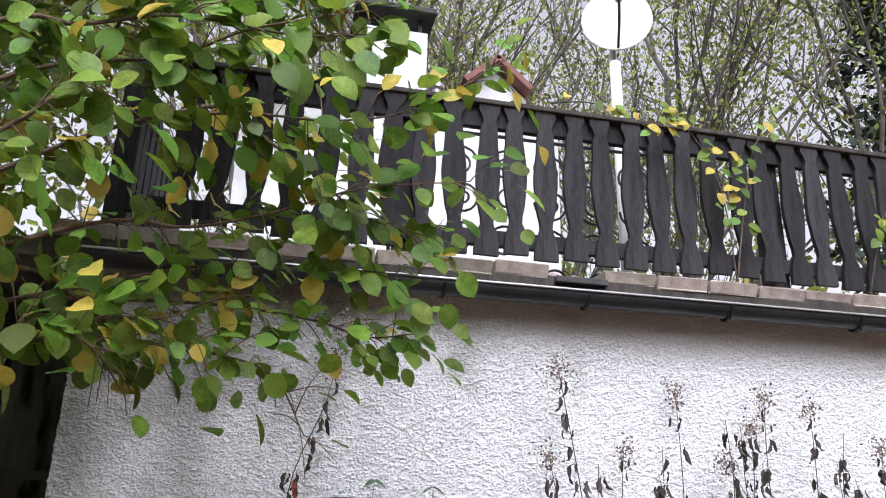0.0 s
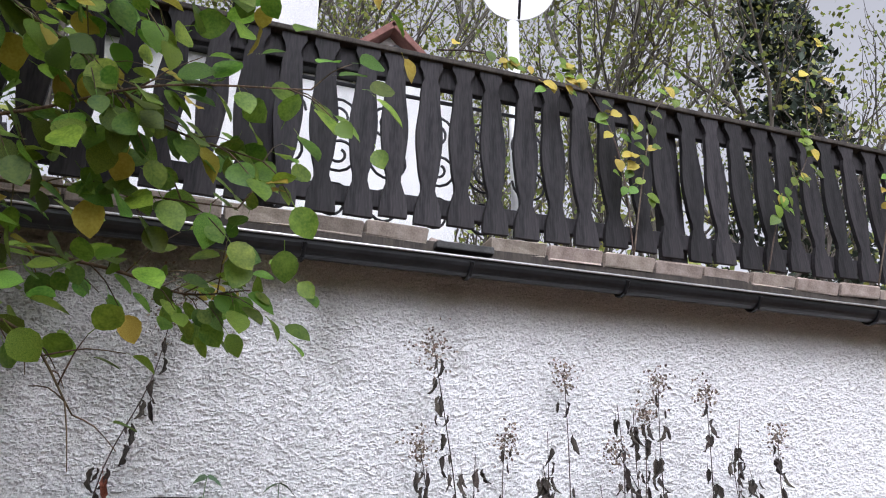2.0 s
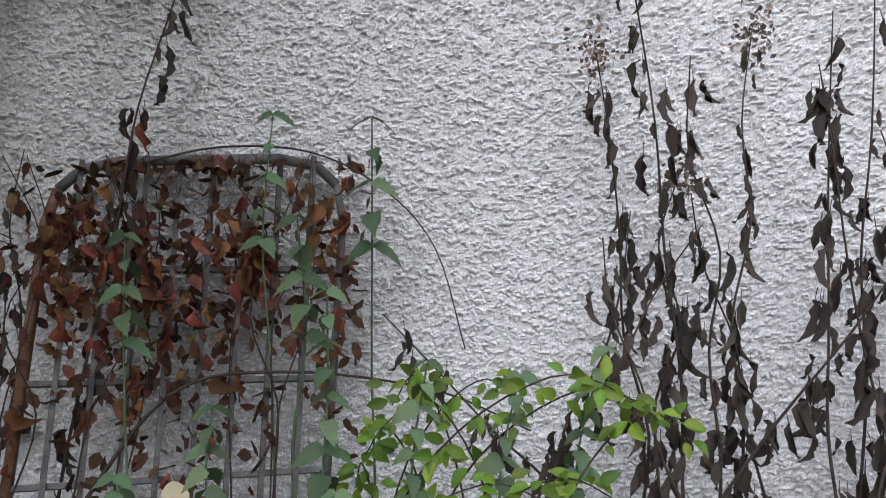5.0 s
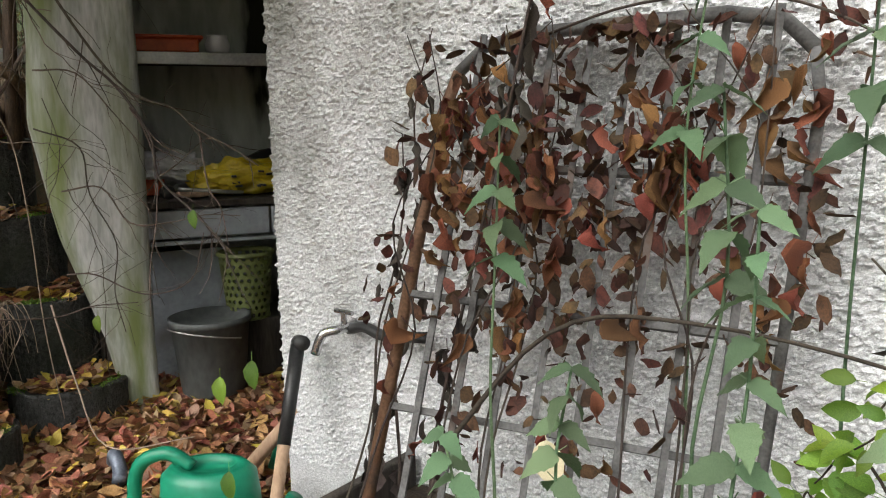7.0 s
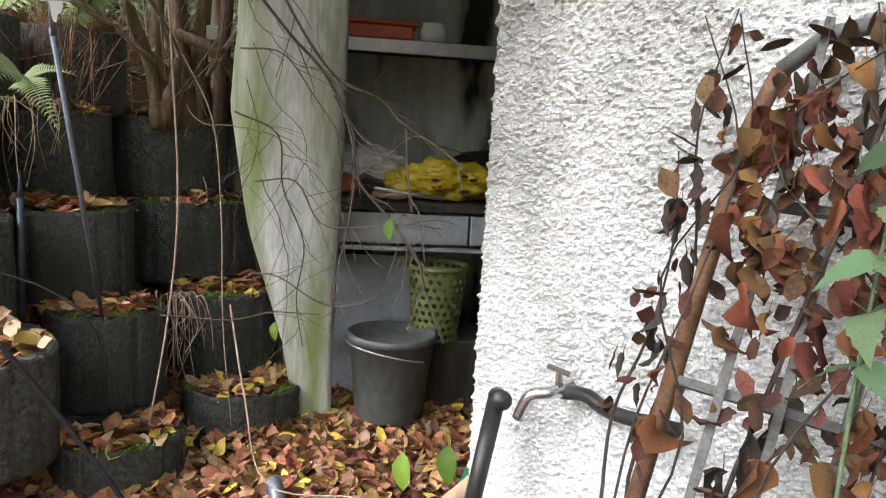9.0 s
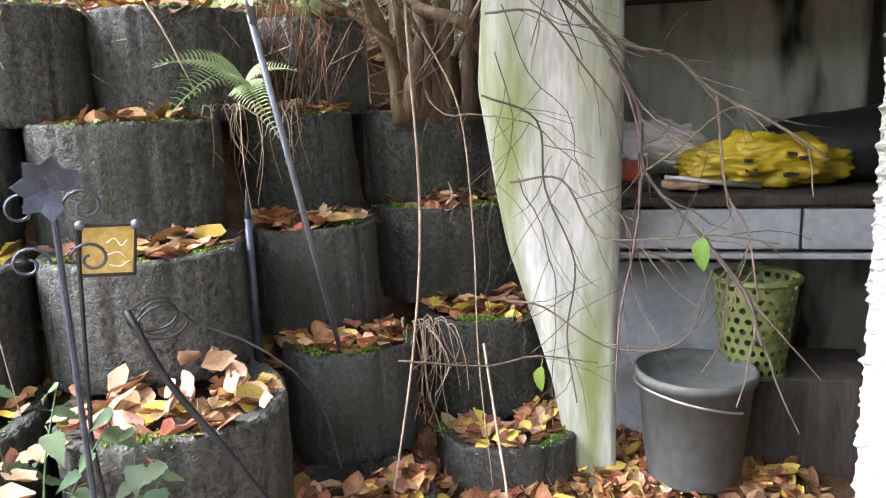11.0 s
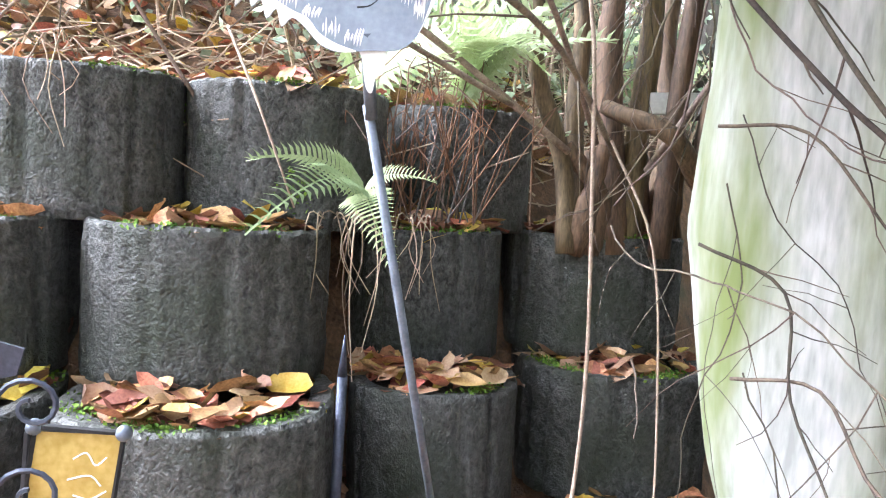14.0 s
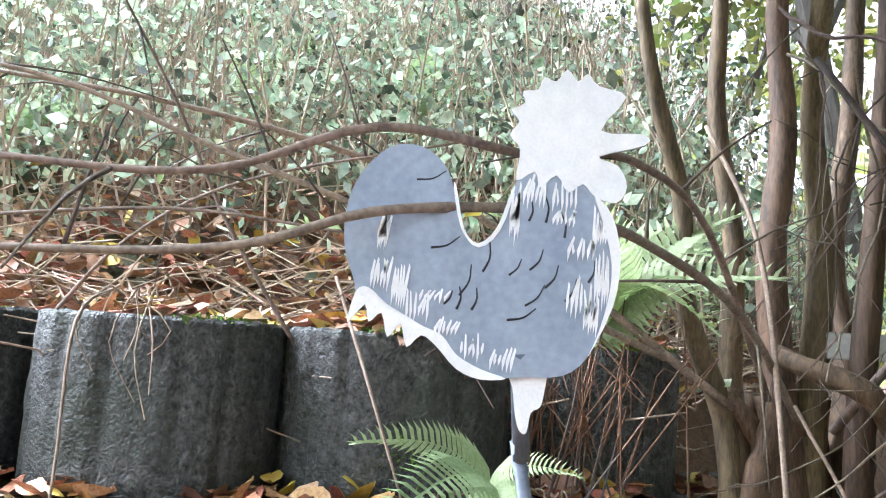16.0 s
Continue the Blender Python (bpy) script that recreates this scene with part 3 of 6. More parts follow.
def build_railing():
    r = thing("terrace_railing", "dark-stained wooden railing with wavy sawn balusters", "railing", (0, 0, 2.64))
    bm = bmesh.new()
    plate(bm, baluster_outline(0.82), -0.012, 0.012)
    me = bpy.data.meshes.new("baluster")
    bm.to_mesh(me)
    bm.free()
    me.materials.append(M["dark_wood"])
    rnd = random.Random(8)
    k = 0
    x = 0.32
    while x < 8.6:
        o = new("baluster", me)
        o.parent = r
        o.location = (x + rnd.uniform(-0.006, 0.006), -0.005 + rnd.uniform(-0.003, 0.003), 0.07 + rnd.uniform(-0.012, 0.012))
        o.rotation_euler = (0, radians(rnd.uniform(-1.2, 1.2)), 0)
        x += 0.1525
        k += 1
    for y in (0.5, 0.65, 0.8, 0.95, 1.1, 1.25, 1.4, 1.55, 1.7, 0.2, 0.35):
        o = new("baluster", me)
        o.parent = r
        o.location = (0.06, y, 0.07)
        o.rotation_euler = (0, 0, radians(90))
    bm = bmesh.new()
    box(bm, 0.1, 8.7, 0.012, 0.05, 0.74, 0.85, 0.006)
    part("top_rail", bm, M["dark_wood"], r)
    bm = bmesh.new()
    box(bm, 0.1, 8.7, -0.03, 0.09, 0.853, 0.88, 0.006)
    part("cap_board", bm, M["old_wood"], r, "weathered grey-brown cap board")
    bm = bmesh.new()
    box(bm, 0.1, 8.7, 0.012, 0.05, 0.12, 0.2, 0.006)
    part("bottom_rail", bm, M["dark_wood"], r)
    bm = bmesh.new()
    box(bm, 0.02, 0.06, 0.1, 1.9, 0.74, 0.85, 0.006)
    part("side_rail", bm, M["dark_wood"], r)
    for px in (0.05, 1.32, 3.3, 5.3, 7.3):
        bm = bmesh.new()
        box(bm, px - 0.05, px + 0.05, 0.052, 0.15, 0.0, 0.95 if px < 0.1 else 0.84, 0.006)
        part("post", bm, M["dark_wood"], r)


build_railing()

# ---- upper house: white gable wall, chimney, dish, iron grille ----
def build_upper():
    h = thing("terrace_house", "small white rendered house with a shingled gable behind the railing", "house", (0, 2.6, 2.575))
    bm = bmesh.new()
    box(bm, 0.3, 3.1, 0.0, 2.5, 0.0, 2.35)
    part("wall", bm, M["stucco"], h)
    bm = bmesh.new()
    plate(bm, [(2.20, 2.35), (2.80, 2.35), (2.80, 2.58), (2.50, 2.86), (2.20, 2.58)], 0.0, 2.0)
    part("gable", bm, M["stucco"], h)
    for s in (-1, 1):
        bm = bmesh.new()
        box(bm, -0.02 if s < 0 else -0.42, 0.42 if s < 0 else 0.02, -0.14, 2.1, -0.03, 0.03, 0.008)
        if s < 0:
            m = Matrix.Translation((2.50, 0, 2.91)) @ Matrix.Rotation(radians(42), 4, "Y")
        else:
            m = Matrix.Translation((2.50, 0, 2.91)) @ Matrix.Rotation(radians(-42), 4, "Y")
        for v in bm.verts:
            v.co = m @ v.co
        part("roof", bm, M["brown_shingle"], h, "brown shingled gable slope")
    bm = bmesh.new()
    box(bm, 0.2, 2.3, -0.1, 2.6, 2.36, 2.42, 0.01)
    part("flat_roof", bm, M["roof"], h)
    c = thing("chimney", "white roughcast chimney with a dark sheet-metal cowl", "chimney", (1.60, 3.25, 4.95))
    bm = bmesh.new()
    box(bm, -0.33, 0.33, -0.25, 0.4, 0.0, 1.05, 0.01)
    part("shaft", bm, M["stucco"], c)
    for sx in (-0.28, 0.24):
        for sy in (-0.2, 0.3):
            bm = bmesh.new()
            box(bm, sx, sx + 0.04, sy, sy + 0.04, 1.05, 1.22)
            part("support", bm, M["black_iron"], c)
    bm = bmesh.new()
    box(bm, -0.4, 0.4, -0.35, 0.5, 1.22, 1.28, 0.01)
    part("cowl", bm, M["roof"], c)
    p = thing("vent_pipe", "grey metal vent pipe with a small cap", "vent pipe", (2.08, 3.25, 4.9))
    bm = bmesh.new()
    lathe(bm, [(0.0, 0), (0.05, 0), (0.05, 0.62), (0.08, 0.64), (0.08, 0.68), (0.03, 0.72), (0.0, 0.74)], 14)
    part("pipe", bm, M["steel"], p)
    # dish
    d = thing("satellite_dish", "white satellite dish on a galvanised pole", "satellite dish", (3.33, 1.8, 2.575))
    bm = bmesh.new()
    tube(bm, [(0, 0.06, 0), (0, 0.06, 2.95)], 0.028, seg=12)
    part("pole", bm, M["steel"], d)
    bm = bmesh.new()
    prof = [(0.0, 0.0), (0.08, 0.004), (0.16, 0.016), (0.24, 0.036), (0.285, 0.052), (0.295, 0.05), (0.29, 0.038), (0.2, 0.006), (0.1, -0.012), (0.0, -0.016)]
    lathe(bm, prof, 36)
    m = Matrix.Translation((0.0, -0.03, 2.94)) @ Vector((-0.36, -0.9, -0.02)).to_track_quat("Z", "Y").to_matrix().to_4x4()
    for v in bm.verts:
        v.co = m @ v.co
    part("reflector", bm, M["white_dish"], d, smooth=True)
    bm = bmesh.new()
    tube(bm, smooth_path([m @ Vector((0, -0.27, 0.05)), m @ Vector((0, -0.16, 0.28)), m @ Vector((0, -0.02, 0.36))]), 0.012, seg=8)
    part("arm", bm, M["black_iron"], d)
    bm = bmesh.new()
    lathe(bm, [(0, -0.04), (0.03, -0.04), (0.035, 0.03), (0.02, 0.05), (0, 0.05)], 12)
    for v in bm.verts:
        v.co = m @ (v.co + Vector((0, 0.0, 0.36)))
    part("receiver", bm, M["grey_plastic"], d)
    # scroll grille
    g = thing("scroll_grille", "black wrought-iron scroll screen on the terrace", "grille", (1.3, 0.45, 2.575))
    bm = bmesh.new()
    tube(bm, [(0, 0, 0), (0, 0, 1.0), (1.55, 0, 1.0), (1.55, 0, 0)], 0.012, seg=6)
    part("frame", bm, M["black_iron"], g)
    for i in range(6):
        for j in range(2):
            cx, cz = 0.13 + i * 0.255, 0.27 + j * 0.45
            bm = bmesh.new()
            for s in (1, -1):
                pts = []
                for k in range(26):
                    a = k * 0.42
                    rr = 0.105 * (1 - k / 32)
                    pts.append((cx + s * (rr * math.cos(a) - 0.01), 0, cz + s * (0.1 + rr * math.sin(a))))
                tube(bm, pts, 0.0075, seg=5)
            part("scroll", bm, M["black_iron"], g)
    # narrow white downpipe seen between the balusters
    bm = bmesh.new()
    tube(bm, [(2.72, 0.62, 2.575), (2.72, 0.62, 4.3)], 0.035, seg=10)
    solo("white_pipe", bm, M["white_paint"], "white plastic pipe standing on the terrace", "pipe", smooth=True)


build_upper()

# ---- planting rings ----
def ring_mesh(seed):
    """Concrete planting ring: hollow, ribbed outside, worn rim."""
    seg, r0, r1 = 128, 0.232, 0.188
    zs = [0.0, 0.004, 0.03, 0.055, 0.08, 0.105, 0.13, 0.155, 0.18, 0.205, 0.23, 0.262, 0.272, 0.278]
    vs, fs = [], []
    for j, z in enumerate(zs):
        for k in range(seg):
            a = 2 * math.pi * k / seg
            c, s = math.cos(a), math.sin(a)
            rr = r0 - 0.015 * max(0.0, math.cos(17 * a + seed)) ** 7 * (0.6 + 0.8 * noise.noise(Vector((c * 3, s * 3, seed)))) - 0.003 * abs(noise.noise(Vector((c * 22, s * 22, z * 9)))) + 0.0022 * noise.noise(Vector((c * 30, s * 30, z * 60 + seed))) + 0.004 * noise.noise(Vector((c * 7, s * 7, z * 25 + seed * 5)))
            if j == 13:
                rr -= 0.007
            if j == 0:
                rr -= 0.004
            ex, ey = abs(c) ** 0.76 * (1 if c > 0 else -1), abs(s) ** 0.76 * (1 if s > 0 else -1)
            vs.append((rr * ex, rr * ey, z + (0.004 * noise.noise(Vector((c * 9, s * 9, seed * 3))) if j > 10 else 0)))
    top = len(zs)
    for k in range(seg):
        a = 2 * math.pi * k / seg
        vs.append((r1 * abs(math.cos(a)) ** 0.8 * (1 if math.cos(a) > 0 else -1), r1 * abs(math.sin(a)) ** 0.8 * (1 if math.sin(a) > 0 else -1), 0.274))
    for k in range(seg):
        a = 2 * math.pi * k / seg
        vs.append((r1 * abs(math.cos(a)) ** 0.8 * (1 if math.cos(a) > 0 else -1), r1 * abs(math.sin(a)) ** 0.8 * (1 if math.sin(a) > 0 else -1), 0.0))
    for j in range(top + 1):
        for k in range(seg):
            fs.append((j * seg + k, j * seg + (k + 1) % seg, (j + 1) * seg + (k + 1) % seg, (j + 1) * seg + k))
    for k in range(seg):
        fs.append(((top + 1) * seg + k, (top + 1) * seg + (k + 1) % seg, (k + 1) % seg, k))
    me = bpy.data.meshes.new("ring")
    me.from_pydata(vs, [], fs)
    me.materials.append(M["ring"])
    me.polygons.foreach_set("use_smooth", [j < seg * 12 for j in range(len(me.polygons))])
    return me


def build_rings():
    rnd = random.Random(12)
    meshes = [ring_mesh(s) for s in range(4)]
    bm = bmesh.new()
    bmesh.ops.create_circle(bm, cap_ends=True, segments=24, radius=0.196)
    for v in bm.verts:
        v.co.z = 0.235
    soil = bpy.data.meshes.new("soil")
    bm.to_mesh(soil)
    bm.free()
    soil.materials.append(M["soil"])
    spots = []
    for row, line in RINGS.items():
        top = ROW_TOP[row]
        for ci, (cy, hw, fx) in enumerate(line):
            k = hw / 0.232
            x, y = fx - hw, cy
            ring = new("planting_ring", meshes[rnd.randrange(4)])
            ring.matrix_basis = pose(x, y, top - 0.278, rnd.uniform(-0.9, 0.9), rnd.uniform(-0.9, 0.9), rnd.choice((0, 90, 180, 270)) + rnd.uniform(-5, 5)) @ Matrix.Diagonal((k, k, 1, 1))
            tagged(ring, "dark mossy concrete planting ring in a stepped retaining wall", "planter", group="planting rings of the retaining wall")
            s = new("soil", soil)
            s.parent = ring
            spots.append((row, cy > -1.3, x, y, top, k))
    return spots


SPOTS = build_rings()


def build_litter():
    """Fallen leaves lying in the rings and on the ground."""
    rng = np.random.default_rng(5)
    brown, pale, yellow, moss = [], [], [], []
    for row, near, x, y, top, k in SPOTS:
        n = 95 if near else 60
        for i in range(n):
            a, r = rng.uniform(-1.9, 1.9), 0.215 * k * math.sqrt(rng.uniform(0.08, 1.0))
            p = (x + r * math.cos(a), y + r * math.sin(a), top - 0.022 + rng.uniform(0, 0.03) + 0.03 * (1 - r / 0.22))
            q = rng.uniform()
            (brown if q < 0.66 else pale if q < 0.85 else yellow).append(p)
        for c in range(3):
            a0, drop = rng.normal(0.1, 0.8), 0.0 if rng.uniform() < 0.86 else rng.uniform(0.05, 0.2)
            for i in range(int(rng.uniform(30, 300))):
                a = a0 + rng.normal(0, 0.16)
                r = k * (0.234 if drop else 0.214 + rng.normal(0, 0.012))
                moss.append((x + r * math.cos(a), y + r * math.sin(a), top - drop + rng.normal(0, 0.025 if drop else 0.004)))
    big = [(-0.74 + rng.normal(0, 0.08), -0.95 + rng.normal(0, 0.09), 0.845 + 0.002 * i) for i in range(34)]
    big += [(-0.50 + rng.normal(0, 0.10), -1.22 + rng.normal(0, 0.08), 0.80 + 0.004 * i) for i in range(16)]
    tagged(new("large_pale_leaves", litter_mesh("large_pale_leaves", big, 0.068, M["litter_pale"], 31, 0.6)), "large pale round leaves heaped in a ring", "leaves", kind="stuff")
    for name, pts, m, lab in (("fallen_leaves", brown, "litter", "rust-brown fallen leaves lying in the planting rings"), ("pale_fallen_leaves", pale, "litter_pale", "pale fallen leaves lying in the planting rings"), ("yellow_fallen_leaves", yellow, "litter_yellow", "yellow fallen leaves lying in the planting rings")):
        tagged(new(name, litter_mesh(name, pts, 0.072, M[m], 3)), lab, "leaves", kind="stuff")
    tagged(new("moss", quads("moss", moss, 0.0085, M["moss"], 6)), "bright green moss on the concrete rims", "moss", kind="stuff")
    g = {"litter": [], "litter_pale": [], "litter_yellow": []}
    for i in range(11000):
        x, y = rng.uniform(-1.25, 0.75), rng.uniform(-2.6, 0.55) if i < 4000 else rng.uniform(-1.1, 0.5)
        if x > 0 and y > -0.3:
            continue
        z = ground_z(x, y) + rng.uniform(0.005, 0.04)
        q = rng.uniform()
        g["litter" if q < 0.8 else "litter_pale" if q < 0.92 else "litter_yellow"].append((x, y, z))
    for i in range(3800):
        x, y = -1.5 - abs(rng.normal(0, 0.5)), rng.uniform(-3.6, 0.4)
        if x > ring_line(y) - 0.3:
            continue
        z = ground_z(x, y) + rng.uniform(0.01, 0.06)
        q = rng.uniform()
        g["litter" if q < 0.5 else "litter_pale" if q < 0.9 else "litter_yellow"].append((x, y, z))
    for i in range(1500):
        x, y = rng.normal(-0.46, 0.13), rng.normal(-1.28, 0.15)
        if y > -1.06 or x < -0.72:
            continue
        top = 0.83 * math.exp(-((x + 0.60) / 0.34) ** 2 - ((y + 1.36) / 0.42) ** 2)
        if top < ground_z(x, y):
            continue
        q = rng.uniform()
        g["litter" if q < 0.7 else "litter_pale" if q < 0.92 else "litter_yellow"].append((x, y, top - rng.uniform(0, 0.06)))
    for k, pts in g.items():
        tagged(new("leaf_litter", litter_mesh("leaf_litter", pts, 0.064, M[k], 9, 0.5)), "carpet of fallen autumn leaves on the soil", "leaves", kind="stuff")


build_litter()

# ---- leaning garden gate ----
def gate_point(u, v, out=0.0):
    """u across, v down the leaning gate from its top bar, out: towards the viewer; its foot stands further out at one side."""
    k = u / 0.70
    x = (0.66 + 0.01 * v) * (1 - k) + (1.36 - 0.06 * v) * k
    y = (-0.05 - 0.34 * v) * (1 - k) + (-0.045 - 0.13 * v) * k
    return Vector((x, y - 0.93 * out, 1.585 - 0.93 * v + 0.3 * out))


def build_gate():
    g = thing("metal_gate", "old grey tubular steel gate leaning against the roughcast wall", "gate", gate_point(0.35, 1.05))
    inv = Matrix.Translation(-g.location)
    w = 0.70
    L = [(0, 1.05), (0, 0.16), (0.02, 0.07), (0.07, 0.02), (0.16, 0)]
    R = [(w - 0.16, 0), (w - 0.07, 0.02), (w - 0.02, 0.07), (w, 0.16), (w, 1.05)]

    def bar(name, pts, r, m, seg=10, label=""):
        bm = bmesh.new()
        tube(bm, [inv @ gate_point(*p) for p in pts], r, seg=seg)
        return part(name, bm, m, g, label, True)
    bar("left_stile", L[:3], 0.0125, M["rusty_steel"], label="rust-brown tube")
    bar("top_tube", L[2:] + R[:3], 0.0125, M["grey_steel"])
    bar("right_stile", R[2:], 0.0095, M["grey_steel"])
    for v in (0.265, 0.53, 0.75, 1.03):
        bm = bmesh.new()
        a, b = inv @ gate_point(0, v), inv @ gate_point(w, v + 0.02)
        tube(bm, [a, b], 0.009, seg=4)
        part("cross_bar", bm, M["grey_steel"], g)
    for k in range(8):
        u = 0.075 + k * 0.0785
        bm = bmesh.new()
        tube(bm, [inv @ gate_point(u, 0.0, 0.012), inv @ gate_point(u + 0.004, 1.04, 0.012)], 0.0085, seg=4)
        part("upright", bm, M["grey_steel"], g)


build_gate()

# ---- raised bed board, tool, tap, can ----
bm = bmesh.new()
box(bm, 0.50, 2.6, -0.62, -0.585, 0.0, 0.62, 0.006)
solo("bed_board", bm, M["old_wood"], "dark weathered board edging the bed below the wall", "board")
bm = bmesh.new()
box(bm, 0.47, 0.498, -0.62, -0.02, 0.0, 0.64, 0.006)
solo("bed_end_board", bm, M["old_wood"], "dark weathered end board of the bed", "board")
bm = bmesh.new()
box(bm, 0.50, 2.6, -0.584, -0.016, 0.0, 0.56)
solo("bed_soil", bm, M["soil"], "dark soil of the raised bed", "soil", kind="stuff")


def build_tap():
    t = thing("garden_tap", "chrome garden tap with a black pipe on the wall", "tap", (0.27, -0.005, 0.905))
    bm = bmesh.new()
    tube(bm, smooth_path([(0.03, 0.0, 0.02), (0.03, -0.06, 0.02), (0.0, -0.09, 0.01), (-0.02, -0.1, -0.04)]), 0.012, seg=10)
    part("spout", bm, M["chrome"], t, smooth=True)
    bm = bmesh.new()
    tube(bm, [(0.03, -0.045, 0.02), (0.03, -0.045, 0.06)], 0.008, seg=8)
    tube(bm, [(0.0, -0.045, 0.062), (0.06, -0.045, 0.062)], 0.006, seg=8)
    part("tap_handle", bm, M["chrome"], t)
    bm = bmesh.new()
    tube(bm, smooth_path([(0.03, -0.03, 0.015), (0.09, -0.035, 0.03), (0.16, -0.04, 0.02), (0.3, -0.05, 0.04)]), 0.014, seg=8)
    part("hose", bm, M["black_plastic"], t, smooth=True)
    k = thing("digging_tool", "garden tool with a pale wooden shaft and black grip", "tool", (0.36, -0.46, 0.12))
    a, b = Vector((0.17, -0.09, 0.87)), Vector((0.36, -0.46, 0.12))
    c = a.lerp(b, 0.29)
    bm = bmesh.new()
    tube(bm, [a - k.location, c - k.location], 0.019, 0.017, seg=12)
    tube(bm, [a - k.location + Vector((-0.02, 0.02, 0.0)), a - k.location + Vector((0.03, -0.01, 0.012))], 0.02, seg=10)
    part("grip", bm, M["black_plastic"], k, "black plastic grip", True)
    bm = bmesh.new()
    tube(bm, [c - k.location, b - k.location], 0.016, seg=12)
    part("shaft", bm, M["light_wood"], k, smooth=True)


build_tap()


def build_can():
    x, y = 0.06, -0.30
    c = thing("watering_can", "green plastic watering can standing among fallen leaves", "watering can", (x, y, ground_z(x, y) + 0.005))
    c.rotation_euler = (0, 0, radians(35))
    c.scale = (1.38, 1.38, 1.38)
    bm = bmesh.new()
    prof = [(0.0, 0.0), (0.082, 0.0), (0.09, 0.012), (0.094, 0.10), (0.097, 0.105), (0.094, 0.11), (0.09, 0.19), (0.086, 0.225), (0.07, 0.24), (0.05, 0.243), (0.05, 0.235), (0.0, 0.232)]
    lathe(bm, prof, 36)
    for v in bm.verts:
        v.co.y *= 0.72
    part("body", bm, M["green_plastic"], c, smooth=True)
    bm = bmesh.new()
    tube(bm, smooth_path([(-0.03, 0, 0.235), (-0.075, 0, 0.262), (-0.13, 0, 0.235), (-0.142, 0, 0.15), (-0.125, 0, 0.07), (-0.085, 0, 0.05)], 5), 0.013, seg=10)
    part("handle", bm, M["green_plastic"], c, smooth=True)
    bm = bmesh.new()
    tube(bm, [(0.08, 0, 0.06), (0.12, 0, 0.12), (0.155, 0, 0.18)], 0.022, 0.016, seg=12)
    part("spout", bm, M["green_plastic"], c, smooth=True)


build_can()

# ---- shed bay: table, shelf and what stands there ----
def in_shed(u, v, z):
    return SHED @ Vector((u, v, z))


SHED_TURN = 60.0


def build_shed():
    t = thing("work_table", "old table with a blue-grey painted drawer front", "table", in_shed(0.45, 0.28, 0.455))
    t.rotation_euler = (0, 0, radians(SHED_TURN))
    bm = bmesh.new()
    box(bm, -0.70, 0.65, -0.30, 0.3, 0.675, 0.70, 0.004)
    part("tabletop", bm, M["old_wood"], t)
    bm = bmesh.new()
    box(bm, -0.68, -0.02, -0.285, -0.265, 0.56, 0.665, 0.004)
    part("drawer_front", bm, M["grey_board"], t)
    bm = bmesh.new()
    box(bm, -0.012, 0.6, -0.285, -0.265, 0.56, 0.665, 0.004)
    part("drawer_front", bm, M["grey_board"], t)
    bm = bmesh.new()
    box(bm, -0.69, 0.62, -0.29, -0.26, 0.535, 0.549, 0.003)
    part("ledge", bm, M["grey_board"], t)
    for sx in (-0.7, 0.58):
        for sy in (-0.26, 0.22):
            bm = bmesh.new()
            box(bm, sx, sx + 0.05, sy, sy + 0.05, 0.0, 0.53, 0.003)
            part("leg", bm, M["old_wood"], t)
    bm = bmesh.new()
    box(bm, -0.2, 0.2, -0.008, 0.008, 0.0, 0.52, 0.003, Matrix.Translation(in_shed(0.17, 0.1, 0.43)) @ Matrix.Rotation(radians(SHED_TURN), 4, "Z") @ Matrix.Rotation(radians(-5), 4, "X"))
    solo("leaning_panel", bm, M["grey_board"], "pale blue-grey panel leaning under the table", "panel")
    # shelf
    s = thing("wall_shelf", "dark wall shelf with a pale metal front edge", "shelf", in_shed(0.4, 0.42, 1.722))
    s.rotation_euler = (0, 0, radians(SHED_TURN))
    bm = bmesh.new()
    box(bm, -0.9, 1.2, -0.17, 0.21, -0.02, 0.0)
    part("board", bm, M["old_wood"], s)
    bm = bmesh.new()
    box(bm, -0.9, 1.2, -0.19, -0.172, -0.045, 0.004, 0.003)
    part("front_edge", bm, M["steel"], s, "pale metal edge strip")
    for sx in (-0.6, 0.7):
        bm = bmesh.new()
        box(bm, sx, sx + 0.03, -0.14, 0.21, -0.07, -0.022)
        box(bm, sx, sx + 0.03, 0.18, 0.21, -0.28, -0.07)
        part("bracket", bm, M["black_iron"], s)
    tray = thing("red_tray", "orange-red plastic tray on the shelf", "tray", in_shed(0.10, 0.35, 1.724))
    tray.rotation_euler = (0, 0, radians(SHED_TURN))
    bm = bmesh.new()
    box(bm, -0.17, 0.13, -0.09, 0.09, 0.0, 0.06, 0.01)
    part("body", bm, M["red_plastic"], tray)
    bm = bmesh.new()
    for a, b in (((-0.18, -0.1), (0.14, -0.1)), ((0.14, -0.1), (0.14, 0.1)), ((0.14, 0.1), (-0.18, 0.1)), ((-0.18, 0.1), (-0.18, -0.1))):
        tube(bm, [(*a, 0.062), (*b, 0.062)], 0.008, seg=6)
    part("rim", bm, M["red_plastic"], tray)
    cup = thing("white_jar", "white ceramic jar on the shelf", "jar", in_shed(0.31, 0.34, 1.724))
    bm = bmesh.new()
    lathe(bm, [(0, 0), (0.035, 0), (0.048, 0.02), (0.05, 0.05), (0.04, 0.07), (0.042, 0.08), (0.035, 0.08), (0.033, 0.07), (0.0, 0.068)], 24)
    part("body", bm, M["white_ceramic"], cup, smooth=True)
    # sack, cloth, tools on the table
    top = 0.455 + 0.707
